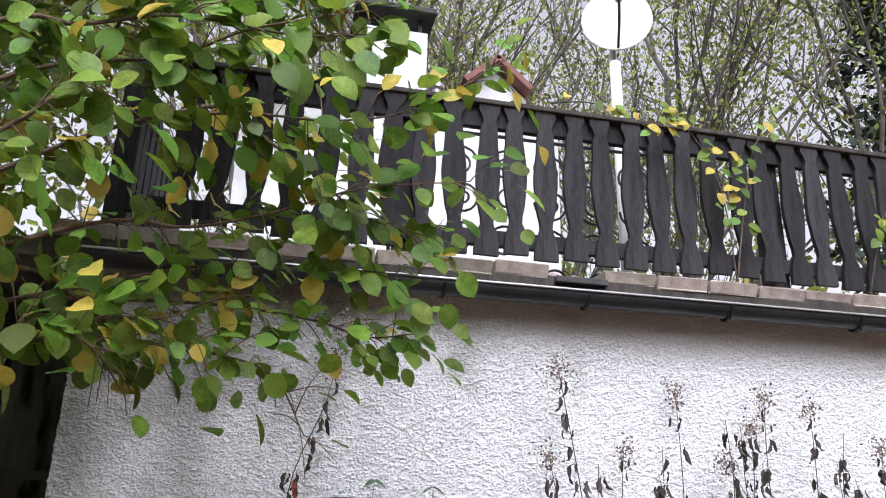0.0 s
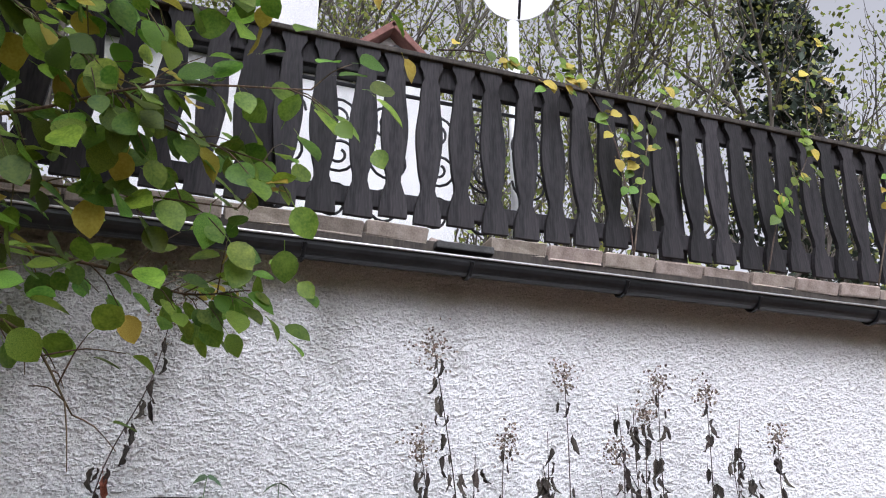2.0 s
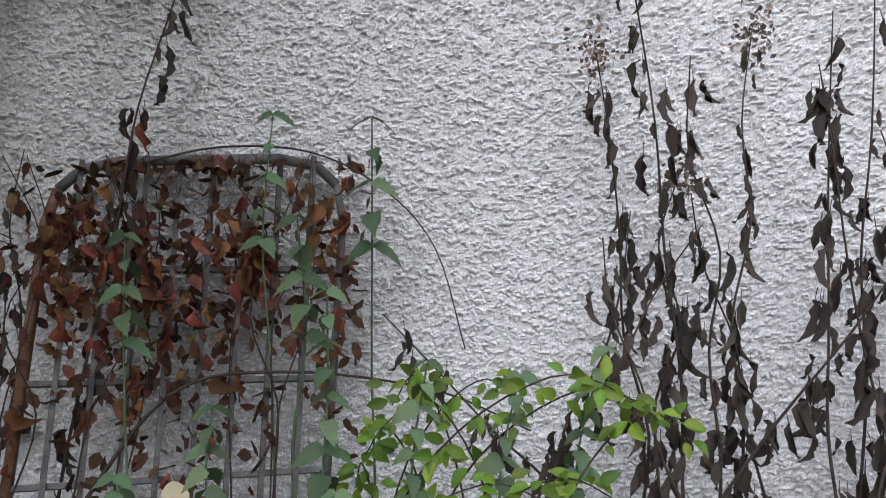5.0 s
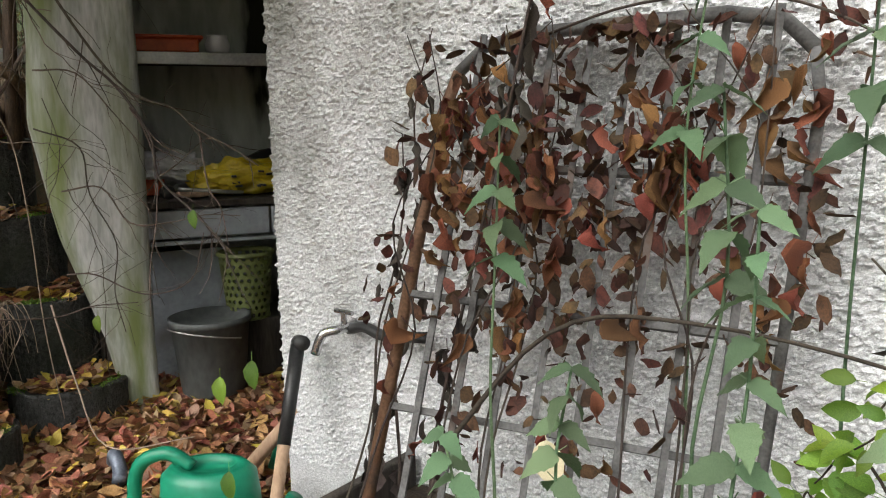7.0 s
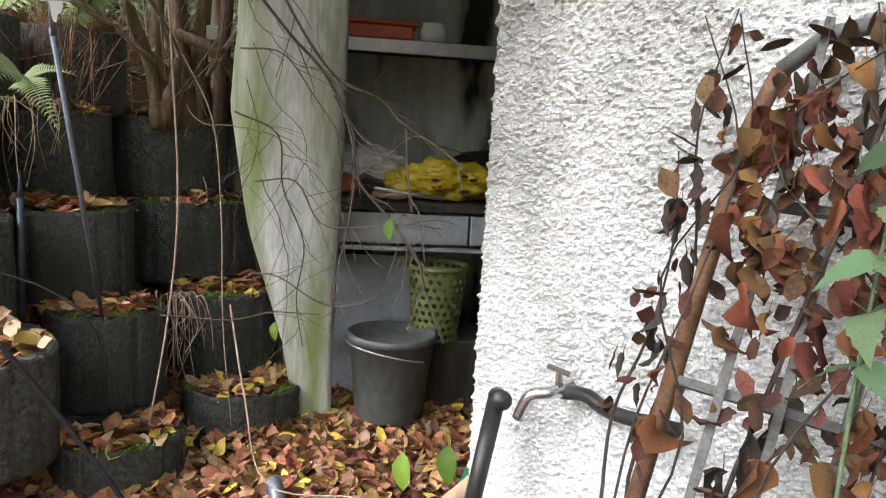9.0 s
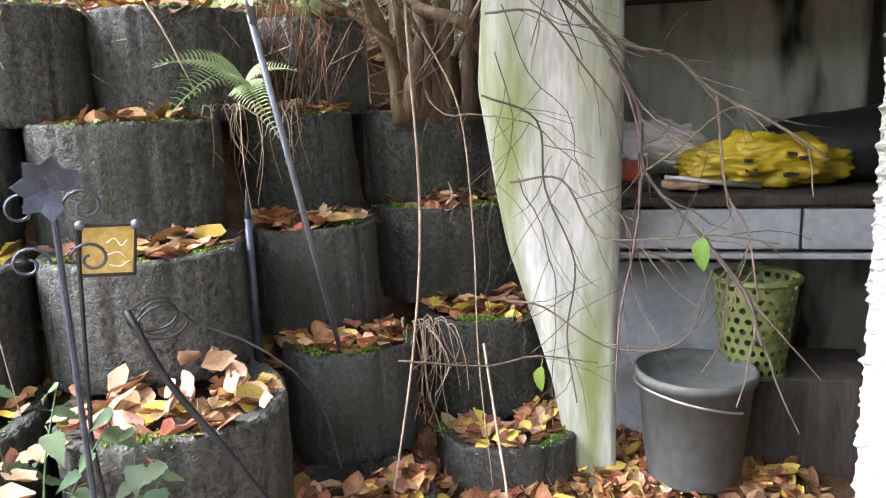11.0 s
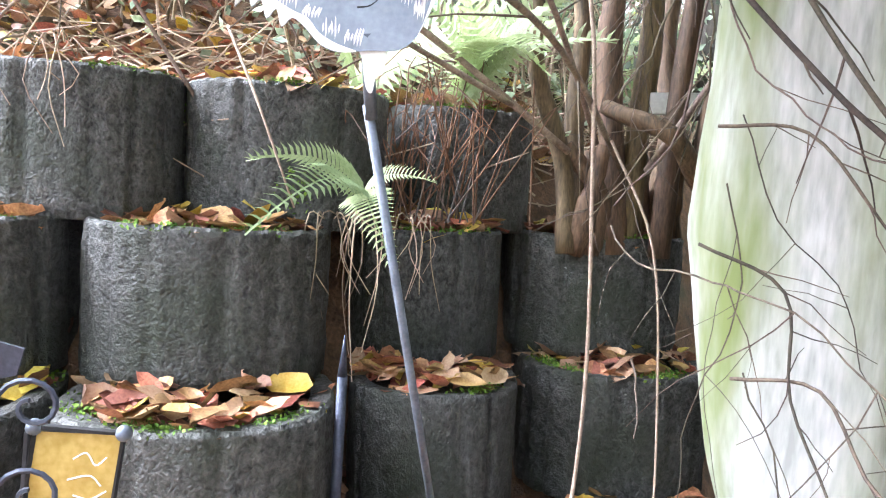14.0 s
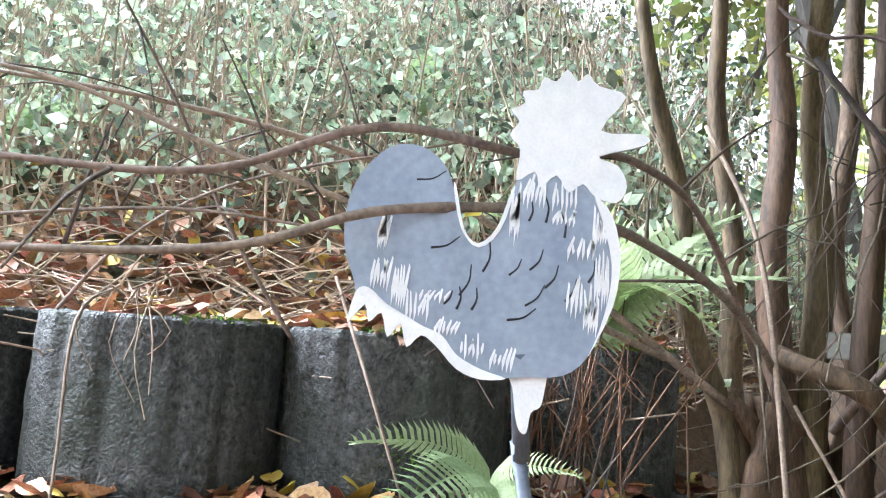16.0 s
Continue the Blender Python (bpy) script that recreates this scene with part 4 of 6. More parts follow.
    k = thing("yellow_sack", "crumpled yellow plastic sack with dark lettering on the table", "sack", in_shed(0.37, 0.2, top))
    k.rotation_euler = (0, 0, radians(SHED_TURN))
    bm = bmesh.new()
    bmesh.ops.create_icosphere(bm, subdivisions=5, radius=1.0)
    for v in bm.verts:
        n = v.co.normalized()
        r = 1 + 0.22 * noise.noise(n * 2.3) + 0.16 * noise.noise(n * 6 + Vector((4, 0, 0))) - 0.16 * abs(noise.noise(n * 9)) - 0.08 * abs(noise.noise(n * 17))
        v.co = Vector((n.x * 0.22 * r, n.y * 0.13 * r, max(0.0, 0.055 + n.z * 0.085 * r)))
    part("bag", bm, M["yellow_plastic"], k, smooth=True)
    rnd = random.Random(3)
    for i in range(7):
        bm = bmesh.new()
        cx, cz = rnd.uniform(-0.13, 0.12), rnd.uniform(0.03, 0.1)
        box(bm, cx, cx + rnd.uniform(0.012, 0.03), -0.142, -0.118, cz, cz + 0.008, turn=Matrix.Rotation(rnd.uniform(-0.2, 0.2), 4, "Y"))
        part("print_bar", bm, M["black_plastic"], k, "dark unreadable print")
    k2 = thing("dark_sack", "dark folded plastic sheet behind the yellow sack", "sack", in_shed(0.62, 0.34, top))
    k2.rotation_euler = (0, 0, radians(SHED_TURN))
    bm = bmesh.new()
    bmesh.ops.create_icosphere(bm, subdivisions=3, radius=1.0)
    for v in bm.verts:
        n = v.co.normalized()
        r = 1 + 0.3 * noise.noise(n * 2.0 + Vector((7, 7, 7)))
        v.co = Vector((n.x * 0.36 * r, n.y * 0.12 * r, max(0.0, 0.06 + n.z * 0.13 * r)))
    part("sheet", bm, M["black_plastic"], k2, smooth=True)
    c = thing("white_plastic_bag", "crumpled white plastic bag with a red corner", "bag", in_shed(0.08, 0.30, top))
    c.rotation_euler = (0, 0, radians(SHED_TURN))
    bm = bmesh.new()
    bmesh.ops.create_icosphere(bm, subdivisions=5, radius=1.0)
    for v in bm.verts:
        n = v.co.normalized()
        r = 1 + 0.3 * noise.noise(n * 2.0 + Vector((2, 9, 1))) + 0.18 * noise.noise(n * 5) - 0.22 * abs(noise.noise(n * 7)) - 0.12 * abs(noise.noise(n * 15))
        v.co = Vector((n.x * 0.19 * r, n.y * 0.1 * r, max(0.0, 0.11 + n.z * 0.07 * r - 0.25 * max(0.0, n.x) * 0.1)))
    part("bag", bm, M["white_cloth"], c, smooth=True)
    bm = bmesh.new()
    box(bm, -0.15, -0.02, -0.06, 0.08, 0.0, 0.09, 0.01)
    part("box", bm, M["red_plastic"], c, "red carton under the bag")
    bl = thing("black_ball", "small black rubber ball on the table", "ball", in_shed(0.06, 0.02, top))
    bm = bmesh.new()
    bmesh.ops.create_uvsphere(bm, u_segments=20, v_segments=12, radius=0.03)
    for v in bm.verts:
        v.co.z = v.co.z * 0.9 + 0.027
    part("ball", bm, M["black_plastic"], bl, smooth=True)
    bm = bmesh.new()
    tube(bm, [in_shed(0.10, 0.05, top + 0.035), in_shed(0.34, 0.03, top + 0.012)], 0.008, seg=8)
    solo("pale_stick", bm, M["steel"], "pale grey stick lying on the table", "stick", smooth=True)
    rag = thing("brown_rag", "crumpled brown rag on the table", "rag", in_shed(0.16, 0.10, top))
    bm = bmesh.new()
    bmesh.ops.create_icosphere(bm, subdivisions=3, radius=1.0)
    for v in bm.verts:
        n = v.co.normalized()
        r = 1 + 0.35 * noise.noise(n * 2.4 + Vector((3, 1, 4)))
        v.co = Vector((n.x * 0.07 * r, n.y * 0.06 * r, max(0.0, 0.012 + n.z * 0.02 * r)))
    part("cloth", bm, M["light_wood"], rag, smooth=True)
    # bucket, basket, jar, pole
    b = thing("grey_bucket", "dusty grey plastic bucket with leaves and a lid", "bucket", in_shed(0.17, -0.14, 0.45))
    b.scale = (1.1, 1.1, 1.1)
    bm = bmesh.new()
    lathe(bm, [(0, 0), (0.10, 0.0), (0.105, 0.008), (0.128, 0.24), (0.136, 0.242), (0.136, 0.262), (0.128, 0.264), (0.12, 0.25), (0.10, 0.235), (0, 0.232)], 36)
    part("pail", bm, M["grey_plastic"], b, smooth=True)
    bm = bmesh.new()
    tube(bm, [(0.137 * math.cos(a), 0.137 * math.sin(a), 0.205 - 0.03 * math.sin(a)) for a in (math.pi * (-0.95 + 1.0 * k / 14) for k in range(15))], 0.003, seg=5)
    part("bail", bm, M["steel"], b)
    bk = thing("lattice_basket", "olive plastic basket with a lattice of round holes", "basket", in_shed(0.33, 0.0, 0.69))
    bk.scale = (0.84, 0.84, 0.84)
    h, cols, rows = 0.30, 22, 9
    bm = bmesh.new()
    tube(bm, [(0.095 * math.cos(a), 0.095 * math.sin(a), 0.0) for a in (2 * math.pi * k / 24 for k in range(25))], 0.008, seg=5)
    part("lower_ring", bm, M["olive_plastic"], bk)
    bm = bmesh.new()
    tube(bm, [(0.125 * math.cos(a), 0.125 * math.sin(a), h) for a in (2 * math.pi * k / 24 for k in range(25))], 0.011, seg=6)
    part("upper_ring", bm, M["olive_plastic"], bk)
    bm = bmesh.new()

    def at(k, z, inner):
        r = 0.095 + 0.03 * z / h - (0.004 if inner else 0.0)
        a = 2 * math.pi * k / cols
        return bm.verts.new((r * math.cos(a), r * math.sin(a), z))
    for j in range(rows):
        for k in range(cols):
            off = 0.5 * (j % 2)
            rings = []
            for inner in (False, True):
                edge = [at(k + off + dx, h * (j + dz) / rows, inner) for dx, dz in ((1, 0.5), (1, 1), (0.5, 1), (0, 1), (0, 0.5), (0, 0), (0.5, 0), (1, 0))]
                hole = [at(k + off + 0.5 + 0.31 * math.cos(q * math.pi / 4), h * (j + 0.5 + 0.31 * math.sin(q * math.pi / 4)) / rows, inner) for q in range(8)]
                for q in range(8):
                    bm.faces.new((edge[q], edge[(q + 1) % 8], hole[(q + 1) % 8], hole[q]))
                rings.append(hole)
            for q in range(8):
                bm.faces.new((rings[0][q], rings[0][(q + 1) % 8], rings[1][(q + 1) % 8], rings[1][q]))
    bmesh.ops.remove_doubles(bm, verts=bm.verts[:], dist=0.0004)
    part("side", bm, M["olive_plastic"], bk, "olive side punched with round holes")
    crate = bmesh.new()
    box(crate, -0.14, 0.3, -0.1, 0.16, 0.42, 0.687, 0.004, SHED @ Matrix.Translation((0.34, 0.04, 0)))
    solo("dark_crate", crate, M["old_wood"], "dark wooden crate under the basket", "crate")
    bm = bmesh.new()
    a, d = Vector((-0.1, 0.02, 0.42)), Vector((-0.02, 0.20, 0.95))
    tube(bm, [a, d], 0.014, seg=10)
    solo("green_pole", bm, M["green_plastic"], "green plastic-coated pole leaning inside the bay", "pole", smooth=True)
    bm = bmesh.new()
    tube(bm, [(-0.13, -0.05, 0.43), (0.06, 0.02, 0.66)], 0.022, 0.018, seg=8)
    solo("wood_post", bm, M["light_wood"], "short weathered wooden post leaning at the wall corner", "post", smooth=True)
    bm = bmesh.new()
    tube(bm, smooth_path([(-0.45, -0.28, 0.46), (-0.4, -0.3, 0.5), (-0.36, -0.31, 0.47), (-0.33, -0.33, 0.45)]), 0.02, seg=10)
    solo("blue_nozzle", bm, M["stake"], "dark blue hose nozzle lying in the leaves", "hose nozzle", smooth=True)


build_shed()

# ---- garden ornaments ----
def build_rooster():
    """Flat steel rooster on a tilted rod."""
    X = -0.62
    r = thing("rooster_ornament", "flat grey metal rooster garden stake with white painted head", "garden ornament", (-0.95, -0.57, 0.83))
    org = Vector(r.location)
    # outline in (y, z)
    o = [(-0.742, 1.64), (-0.71, 1.643), (-0.69, 1.66), (-0.672, 1.70), (-0.667, 1.74), (-0.675, 1.775), (-0.69, 1.79), (-0.672, 1.786), (-0.664, 1.80), (-0.672, 1.817), (-0.688, 1.824), (-0.65, 1.836), (-0.652, 1.845), (-0.687, 1.846),
         (-0.667, 1.876), (-0.690, 1.884), (-0.70, 1.894), (-0.708, 1.887), (-0.717, 1.897), (-0.726, 1.886), (-0.736, 1.889), (-0.741, 1.878), (-0.753, 1.876), (-0.751, 1.866), (-0.762, 1.859), (-0.755, 1.85), (-0.762, 1.838), (-0.753, 1.826),
         (-0.756, 1.79), (-0.766, 1.757), (-0.783, 1.742), (-0.798, 1.757), (-0.806, 1.79), (-0.815, 1.81), (-0.835, 1.824), (-0.86, 1.822), (-0.882, 1.80), (-0.893, 1.77), (-0.892, 1.735), (-0.88, 1.70), (-0.885, 1.675), (-0.872, 1.69), (-0.868, 1.676),
         (-0.858, 1.684), (-0.852, 1.665), (-0.842, 1.676), (-0.836, 1.658), (-0.825, 1.668), (-0.812, 1.66), (-0.795, 1.643), (-0.775, 1.636)]
    m = Matrix.Rotation(radians(90), 4, "Z")

    def flat(pts, x0, x1):
        bm = bmesh.new()
        if len(pts) > 8:
            ext = [Vector((y, z, 0)) for y, z in pts]
            run = smooth_path(ext[-2:] + ext + ext[:2], 3)
            pts = [(q.x, q.y) for q in run[6:6 + 3 * len(ext)]]
        plate(bm, [(y, z) for y, z in pts], -x1, -x0)
        for v in bm.verts:
            v.co = Vector((-v.co.y, v.co.x, v.co.z)) - org
        return bm
    part("plate", flat(o, X - 0.0015, X + 0.0015), M["steel_plate"], r)
    head = [(-0.755, 1.80), (-0.74, 1.808), (-0.735, 1.795), (-0.722, 1.806), (-0.712, 1.792), (-0.70, 1.80), (-0.69, 1.79), (-0.672, 1.786), (-0.664, 1.80), (-0.672, 1.817), (-0.688, 1.824), (-0.65, 1.836), (-0.652, 1.845), (-0.687, 1.846),
            (-0.667, 1.876), (-0.690, 1.884), (-0.70, 1.894), (-0.708, 1.887), (-0.717, 1.897), (-0.726, 1.886), (-0.736, 1.889), (-0.741, 1.878), (-0.753, 1.876), (-0.751, 1.866), (-0.762, 1.859), (-0.755, 1.85), (-0.762, 1.838), (-0.753, 1.826)]
    part("painted_head", flat(head, X + 0.002, X + 0.003), M["white_paint"], r, "white painted comb, beak and wattle")
    rim = [(-0.88, 1.70), (-0.885, 1.675), (-0.872, 1.69), (-0.868, 1.676), (-0.858, 1.684), (-0.852, 1.665), (-0.842, 1.676), (-0.836, 1.658), (-0.825, 1.668), (-0.812, 1.66), (-0.795, 1.643), (-0.775, 1.636), (-0.755, 1.638),
           (-0.775, 1.644), (-0.795, 1.654), (-0.808, 1.669), (-0.825, 1.676), (-0.838, 1.683), (-0.855, 1.692), (-0.87, 1.704)]
    part("painted_belly", flat(rim, X + 0.002, X + 0.003), M["white_paint"], r, "white painted ragged lower edge")
    edge = [(-0.756, 1.79), (-0.766, 1.757), (-0.783, 1.742), (-0.798, 1.757), (-0.806, 1.79), (-0.804, 1.792), (-0.7955, 1.757), (-0.783, 1.7455), (-0.7685, 1.76), (-0.758, 1.792)]
    part("painted_edge", flat(edge, X + 0.002, X + 0.003), M["white_paint"], r, "white painted back edge")
    chest = [(-0.69, 1.79), (-0.675, 1.775), (-0.667, 1.74), (-0.672, 1.70), (-0.69, 1.66), (-0.684, 1.675), (-0.676, 1.705), (-0.674, 1.735), (-0.682, 1.768)]
    part("painted_chest", flat(chest, X + 0.002, X + 0.003), M["white_paint"], r, "white painted chest edge")
    prnd = random.Random(2)
    for cy, cz, ry, rz in ((-0.70, 1.745, 0.012, 0.008), (-0.70, 1.705, 0.011, 0.014), (-0.715, 1.77, 0.01, 0.007), (-0.862, 1.75, 0.004, 0.012), (-0.818, 1.70, 0.012, 0.005), (-0.846, 1.705, 0.006, 0.014), (-0.862, 1.715, 0.008, 0.012), (-0.83, 1.69, 0.010, 0.011), (-0.806, 1.675, 0.010, 0.010), (-0.784, 1.66, 0.010, 0.009), (-0.76, 1.652, 0.010, 0.008), (-0.682, 1.72, 0.006, 0.02), (-0.685, 1.76, 0.006, 0.016), (-0.74, 1.79, 0.010, 0.012), (-0.715, 1.787, 0.011, 0.014), (-0.755, 1.77, 0.004, 0.02), (-0.69, 1.69, 0.006, 0.012)):
        for j in range(6):
            y0, ln = cy + ry * (j - 2.5) / 3, rz * prnd.uniform(0.5, 1.3)
            tilt = prnd.uniform(-0.002, 0.004)
            pts = [(y0, cz - ln), (y0 + 0.0016, cz - ln * 0.3), (y0 + 0.0018 + tilt, cz + ln), (y0 + 0.0006 + tilt, cz + ln * 1.15), (y0 - 0.0006, cz)]
            part("paint_stroke", flat(pts, X + 0.002, X + 0.0028), M["white_paint"], r, "thin stroke of white paint")
    # cut slots shown as dark recessed strips
    for y, z, l, tilt in ((-0.73, 1.778, 0.028, 95), (-0.715, 1.765, 0.025, 100), (-0.742, 1.775, 0.02, 85), (-0.735, 1.735, 0.024, 60), (-0.752, 1.728, 0.02, 55), (-0.722, 1.722, 0.026, 62), (-0.706, 1.712, 0.024, 65), (-0.735, 1.706, 0.028, 50), (-0.745, 1.69, 0.03, 25),
                          (-0.792, 1.715, 0.032, 72), (-0.784, 1.70, 0.022, 80), (-0.797, 1.70, 0.022, 85), (-0.776, 1.735, 0.03, 80), (-0.81, 1.745, 0.03, 25), (-0.825, 1.80, 0.03, 20), (-0.69, 1.728, 0.022, 75), (-0.805, 1.70, 0.015, 60)):
        a = radians(tilt)
        bm = bmesh.new()
        l *= 0.85
        bow = Vector((0, math.sin(a), -math.cos(a))) * l * 0.12
        mid = Vector((X + 0.0014, y, z)) - org
        run = Vector((0, math.cos(a), math.sin(a))) * l * 0.5
        tube(bm, smooth_path([mid - run, mid + bow, mid + run], 4), 0.0011, 0.0005, seg=5)
        part("slot", bm, M["black_iron"], r, "dark cut slot")
    bm = bmesh.new()
    tube(bm, [Vector((X - 0.004, -0.745, 1.66)) - org, Vector((-0.66, -0.735, 1.57)) - org], 0.0075, seg=10)
    part("socket", bm, M["stake"], r, smooth=True)
    bm = bmesh.new()
    tube(bm, [Vector((-0.655, -0.740, 1.585)) - org, Vector((-0.95, -0.57, 0.83)) - org], 0.0062, seg=10)
    part("rod", bm, M["stake"], r, smooth=True)
    leg = [(-0.756, 1.65), (-0.749, 1.632), (-0.746, 1.612), (-0.742, 1.598), (-0.736, 1.596), (-0.733, 1.612), (-0.726, 1.617), (-0.723, 1.63), (-0.722, 1.65), (-0.735, 1.654)]
    part("leg", flat(leg, X - 0.0045, X - 0.0025), M["white_paint"], r, "white painted leg")


build_rooster()


def build_ironwork():
    s = thing("hanging_sign", "amber glass tile with white brush marks in an iron frame", "garden sign", (-0.45, -1.02, 0.5))
    org = Vector(s.location)
    q = [Vector((-0.5, -1.035, 1.255)), Vector((-0.5, -0.955, 1.25)), Vector((-0.5, -0.965, 1.172)), Vector((-0.5, -1.045, 1.177))]
    bm = bmesh.new()
    tube(bm, [p - org for p in q + q[:1]], 0.004, seg=6)
    part("frame", bm, M["black_iron"], s)
    bm = bmesh.new()
    a = [bm.verts.new(p - org + Vector((0.001, 0, 0))) for p in q]
    b = [bm.verts.new(p - org - Vector((0.002, 0, 0))) for p in q]
    bm.faces.new(a)
    bm.faces.new(b[::-1])
    for i in range(4):
        bm.faces.new((a[i], b[i], b[(i + 1) % 4], a[(i + 1) % 4]))
    part("tile", bm, M["amber"], s)
    for y0, z0, pts in ((-1.0, 1.225, [(0, 0), (0.012, 0.006), (0.02, -0.006), (0.03, 0.002)]), (-1.005, 1.205, [(0, 0), (0.02, 0.004), (0.03, -0.006)]), (-1.0, 1.19, [(0, 0), (0.015, -0.004), (0.03, 0.004)])):
        bm = bmesh.new()
        tube(bm, smooth_path([Vector((-0.4985, y0 + a, z0 + c)) - org for a, c in pts]), 0.0009, seg=5)
        part("brush_mark", bm, M["white_paint"], s, "white brush mark")
    for p in (q[0], q[1]):
        bm = bmesh.new()
        bmesh.ops.create_uvsphere(bm, u_segments=12, v_segments=8, radius=0.008)
        for v in bm.verts:
            v.co += p - org
        part("knob", bm, M["stake"], s, smooth=True)
    bm = bmesh.new()
    tube(bm, [Vector((-0.5, -1.04, 1.25)) - org, Vector((-0.5, -1.06, 0.9)) - org, (0, 0, 0)], 0.004, seg=6)
    part("rod", bm, M["black_iron"], s)
    # cable loops and drooping rod
    c = thing("cable_coil", "loose black cable coiled below the sign", "cable", (-0.52, -0.95, 1.0))
    bm = bmesh.new()
    pts = []
    for k in range(40):
        a = k * 0.5
        pts.append((0.0 + 0.002 * k * 0.2, 0.0 + (0.034 + 0.006 * math.sin(k * 0.23)) * math.cos(a) + 0.0005 * k, 0.10 + 0.026 * math.sin(a + 0.2) - 0.0005 * k))
    pts += [(0.0, 0.07, 0.07), (0.02, 0.14, 0.04), (0.05, 0.22, -0.02), (0.03, 0.27, -0.12), (-0.03, 0.30, -0.25)]
    tube(bm, smooth_path(pts, 2), 0.0022, seg=5)
    part("cable", bm, M["black_iron"], c)
    bm = bmesh.new()
    tube(bm, smooth_path([(-0.47, -0.98, 1.12), (-0.45, -0.93, 1.0), (-0.42, -0.84, 0.86), (-0.36, -0.70, 0.62), (-0.28, -0.55, 0.34)]), 0.006, seg=8)
    solo("bent_rod", bm, M["black_iron"], "bent black iron rod stuck in the soil", "rod", smooth=True)
    # blue iron flower
    f = thing("iron_flower", "blue-grey wrought-iron flower with curled tendrils on a stem", "garden ornament", (-0.45, -1.06, 0.5))
    bm = bmesh.new()
    tube(bm, [(0, 0, 0), (0.0, 0.0, 0.80)], 0.005, seg=8)
    part("stem", bm, M["blue_iron"], f)
    for k in range(6):
        a = radians(-60 + 48 * k)
        bm = bmesh.new()
        pts = [(0, 0), (0.018, 0.02), (0.024, 0.045), (0.012, 0.06), (0.0, 0.075), (-0.012, 0.06), (-0.024, 0.045), (-0.018, 0.02)]
        plate(bm, pts, -0.0015, 0.0015)
        mm = Matrix.Translation((0.0, 0, 0.82)) @ Matrix.Rotation(a, 4, "X") @ Matrix.Scale(0.7, 4) @ Matrix.Rotation(radians(90), 4, "Z") @ Matrix.Rotation(radians(18), 4, "X")
        for v in bm.verts:
            v.co = mm @ v.co
        part("petal", bm, M["blue_iron"], f)
    for s1 in (1, -1):
        for base in (0.79, 0.71):
            bm = bmesh.new()
            pts = [(0, s1 * 0.012 + s1 * (0.03 - 0.03 * math.cos(k * 0.4) * (1 - k / 24)), base + 0.028 * math.sin(k * 0.4) * (1 - k / 24)) for k in range(20)]
            tube(bm, pts, 0.0026, seg=5)
            part("tendril", bm, M["blue_iron"], f)
    # slim dark spike between the rings
    bm = bmesh.new()
    tube(bm, [(-1.03, -0.76, 0.80), (-1.02, -0.755, 1.17)], 0.011, 0.009, seg=8)
    tube(bm, [(-1.02, -0.755, 1.17), (-1.018, -0.754, 1.24)], 0.009, 0.001, seg=8)
    solo("garden_spike", bm, M["blue_iron"], "dark blue pointed garden spike between the rings", "spike", smooth=True)


build_ironwork()

# ---- shared leaf meshes ----
LEAF = {
    "green": [leaf_mesh("leaf_green", "round", M["leaf_green"], 0.12 + 0.1 * k, 0.08, 0.04, k) for k in range(4)],
    "yellow": [leaf_mesh("leaf_yellow", "round", M["leaf_yellow"], 0.25, 0.12, 0.08, 10 + k) for k in range(3)],
    "nettle": [leaf_mesh("leaf_nettle", "nettle", M["leaf_nettle"], 0.2 + 0.1 * k, 0.1, 0.05, 20 + k) for k in range(3)],
    "brown": [leaf_mesh("leaf_brown", "oval" if k % 2 else "hang", M["leaf_brown"], 0.2 + 0.15 * k, 0.4 + 0.2 * k, 0.5, 30 + k) for k in range(4)],
    "sprig": [leaf_mesh("leaf_sprig", "oval", M["leaf_green"], 0.3, 0.25, 0.06, 60)],
    "pale": [leaf_mesh("leaf_pale", "round", M["cream_leaf"], 0.1, 0.03, 0.03, 50)],
    "dead": [leaf_mesh("leaf_dead", "hang", M["leaf_dead"], 0.05 + 0.1 * k, 0.6, 0.3, 40 + k) for k in range(4)],
}


def rand_dir(rnd, down=0.0, up=0.0):
    v = Vector((rnd.gauss(0, 1), rnd.gauss(0, 1), rnd.gauss(0, 0.5) - down + up))
    return v.normalized()


def branch(name, parent, pts, r0, r1, material, n=4, seg=6):
    bm = bmesh.new()
    path = smooth_path(pts, n)
    tube(bm, [p - parent.location for p in path], r0, r1, seg=seg, wob=0.12)
    part(name, bm, material, parent, smooth=True)
    return path


def joined_leaves(name, parent, src, poses, material):
    """Many leaves as one mesh under a plant."""
    co = np.array([tuple(v.co) for v in src.vertices])
    polys = [tuple(f.vertices) for f in src.polygons]
    vs, fs = [], []
    for m in poses:
        a = np.array(m)
        b = len(vs)
        vs += (co @ a[:3, :3].T + a[:3, 3]).tolist()
        fs += [tuple(b + k for k in f) for f in polys]
    me = bpy.data.meshes.new(name)
    me.from_pydata(vs, [], fs)
    me.materials.append(material)
    me.polygons.foreach_set("use_smooth", [True] * len(me.polygons))
    o = new(name, me)
    o.parent = parent
    o["kind"] = "stuff"


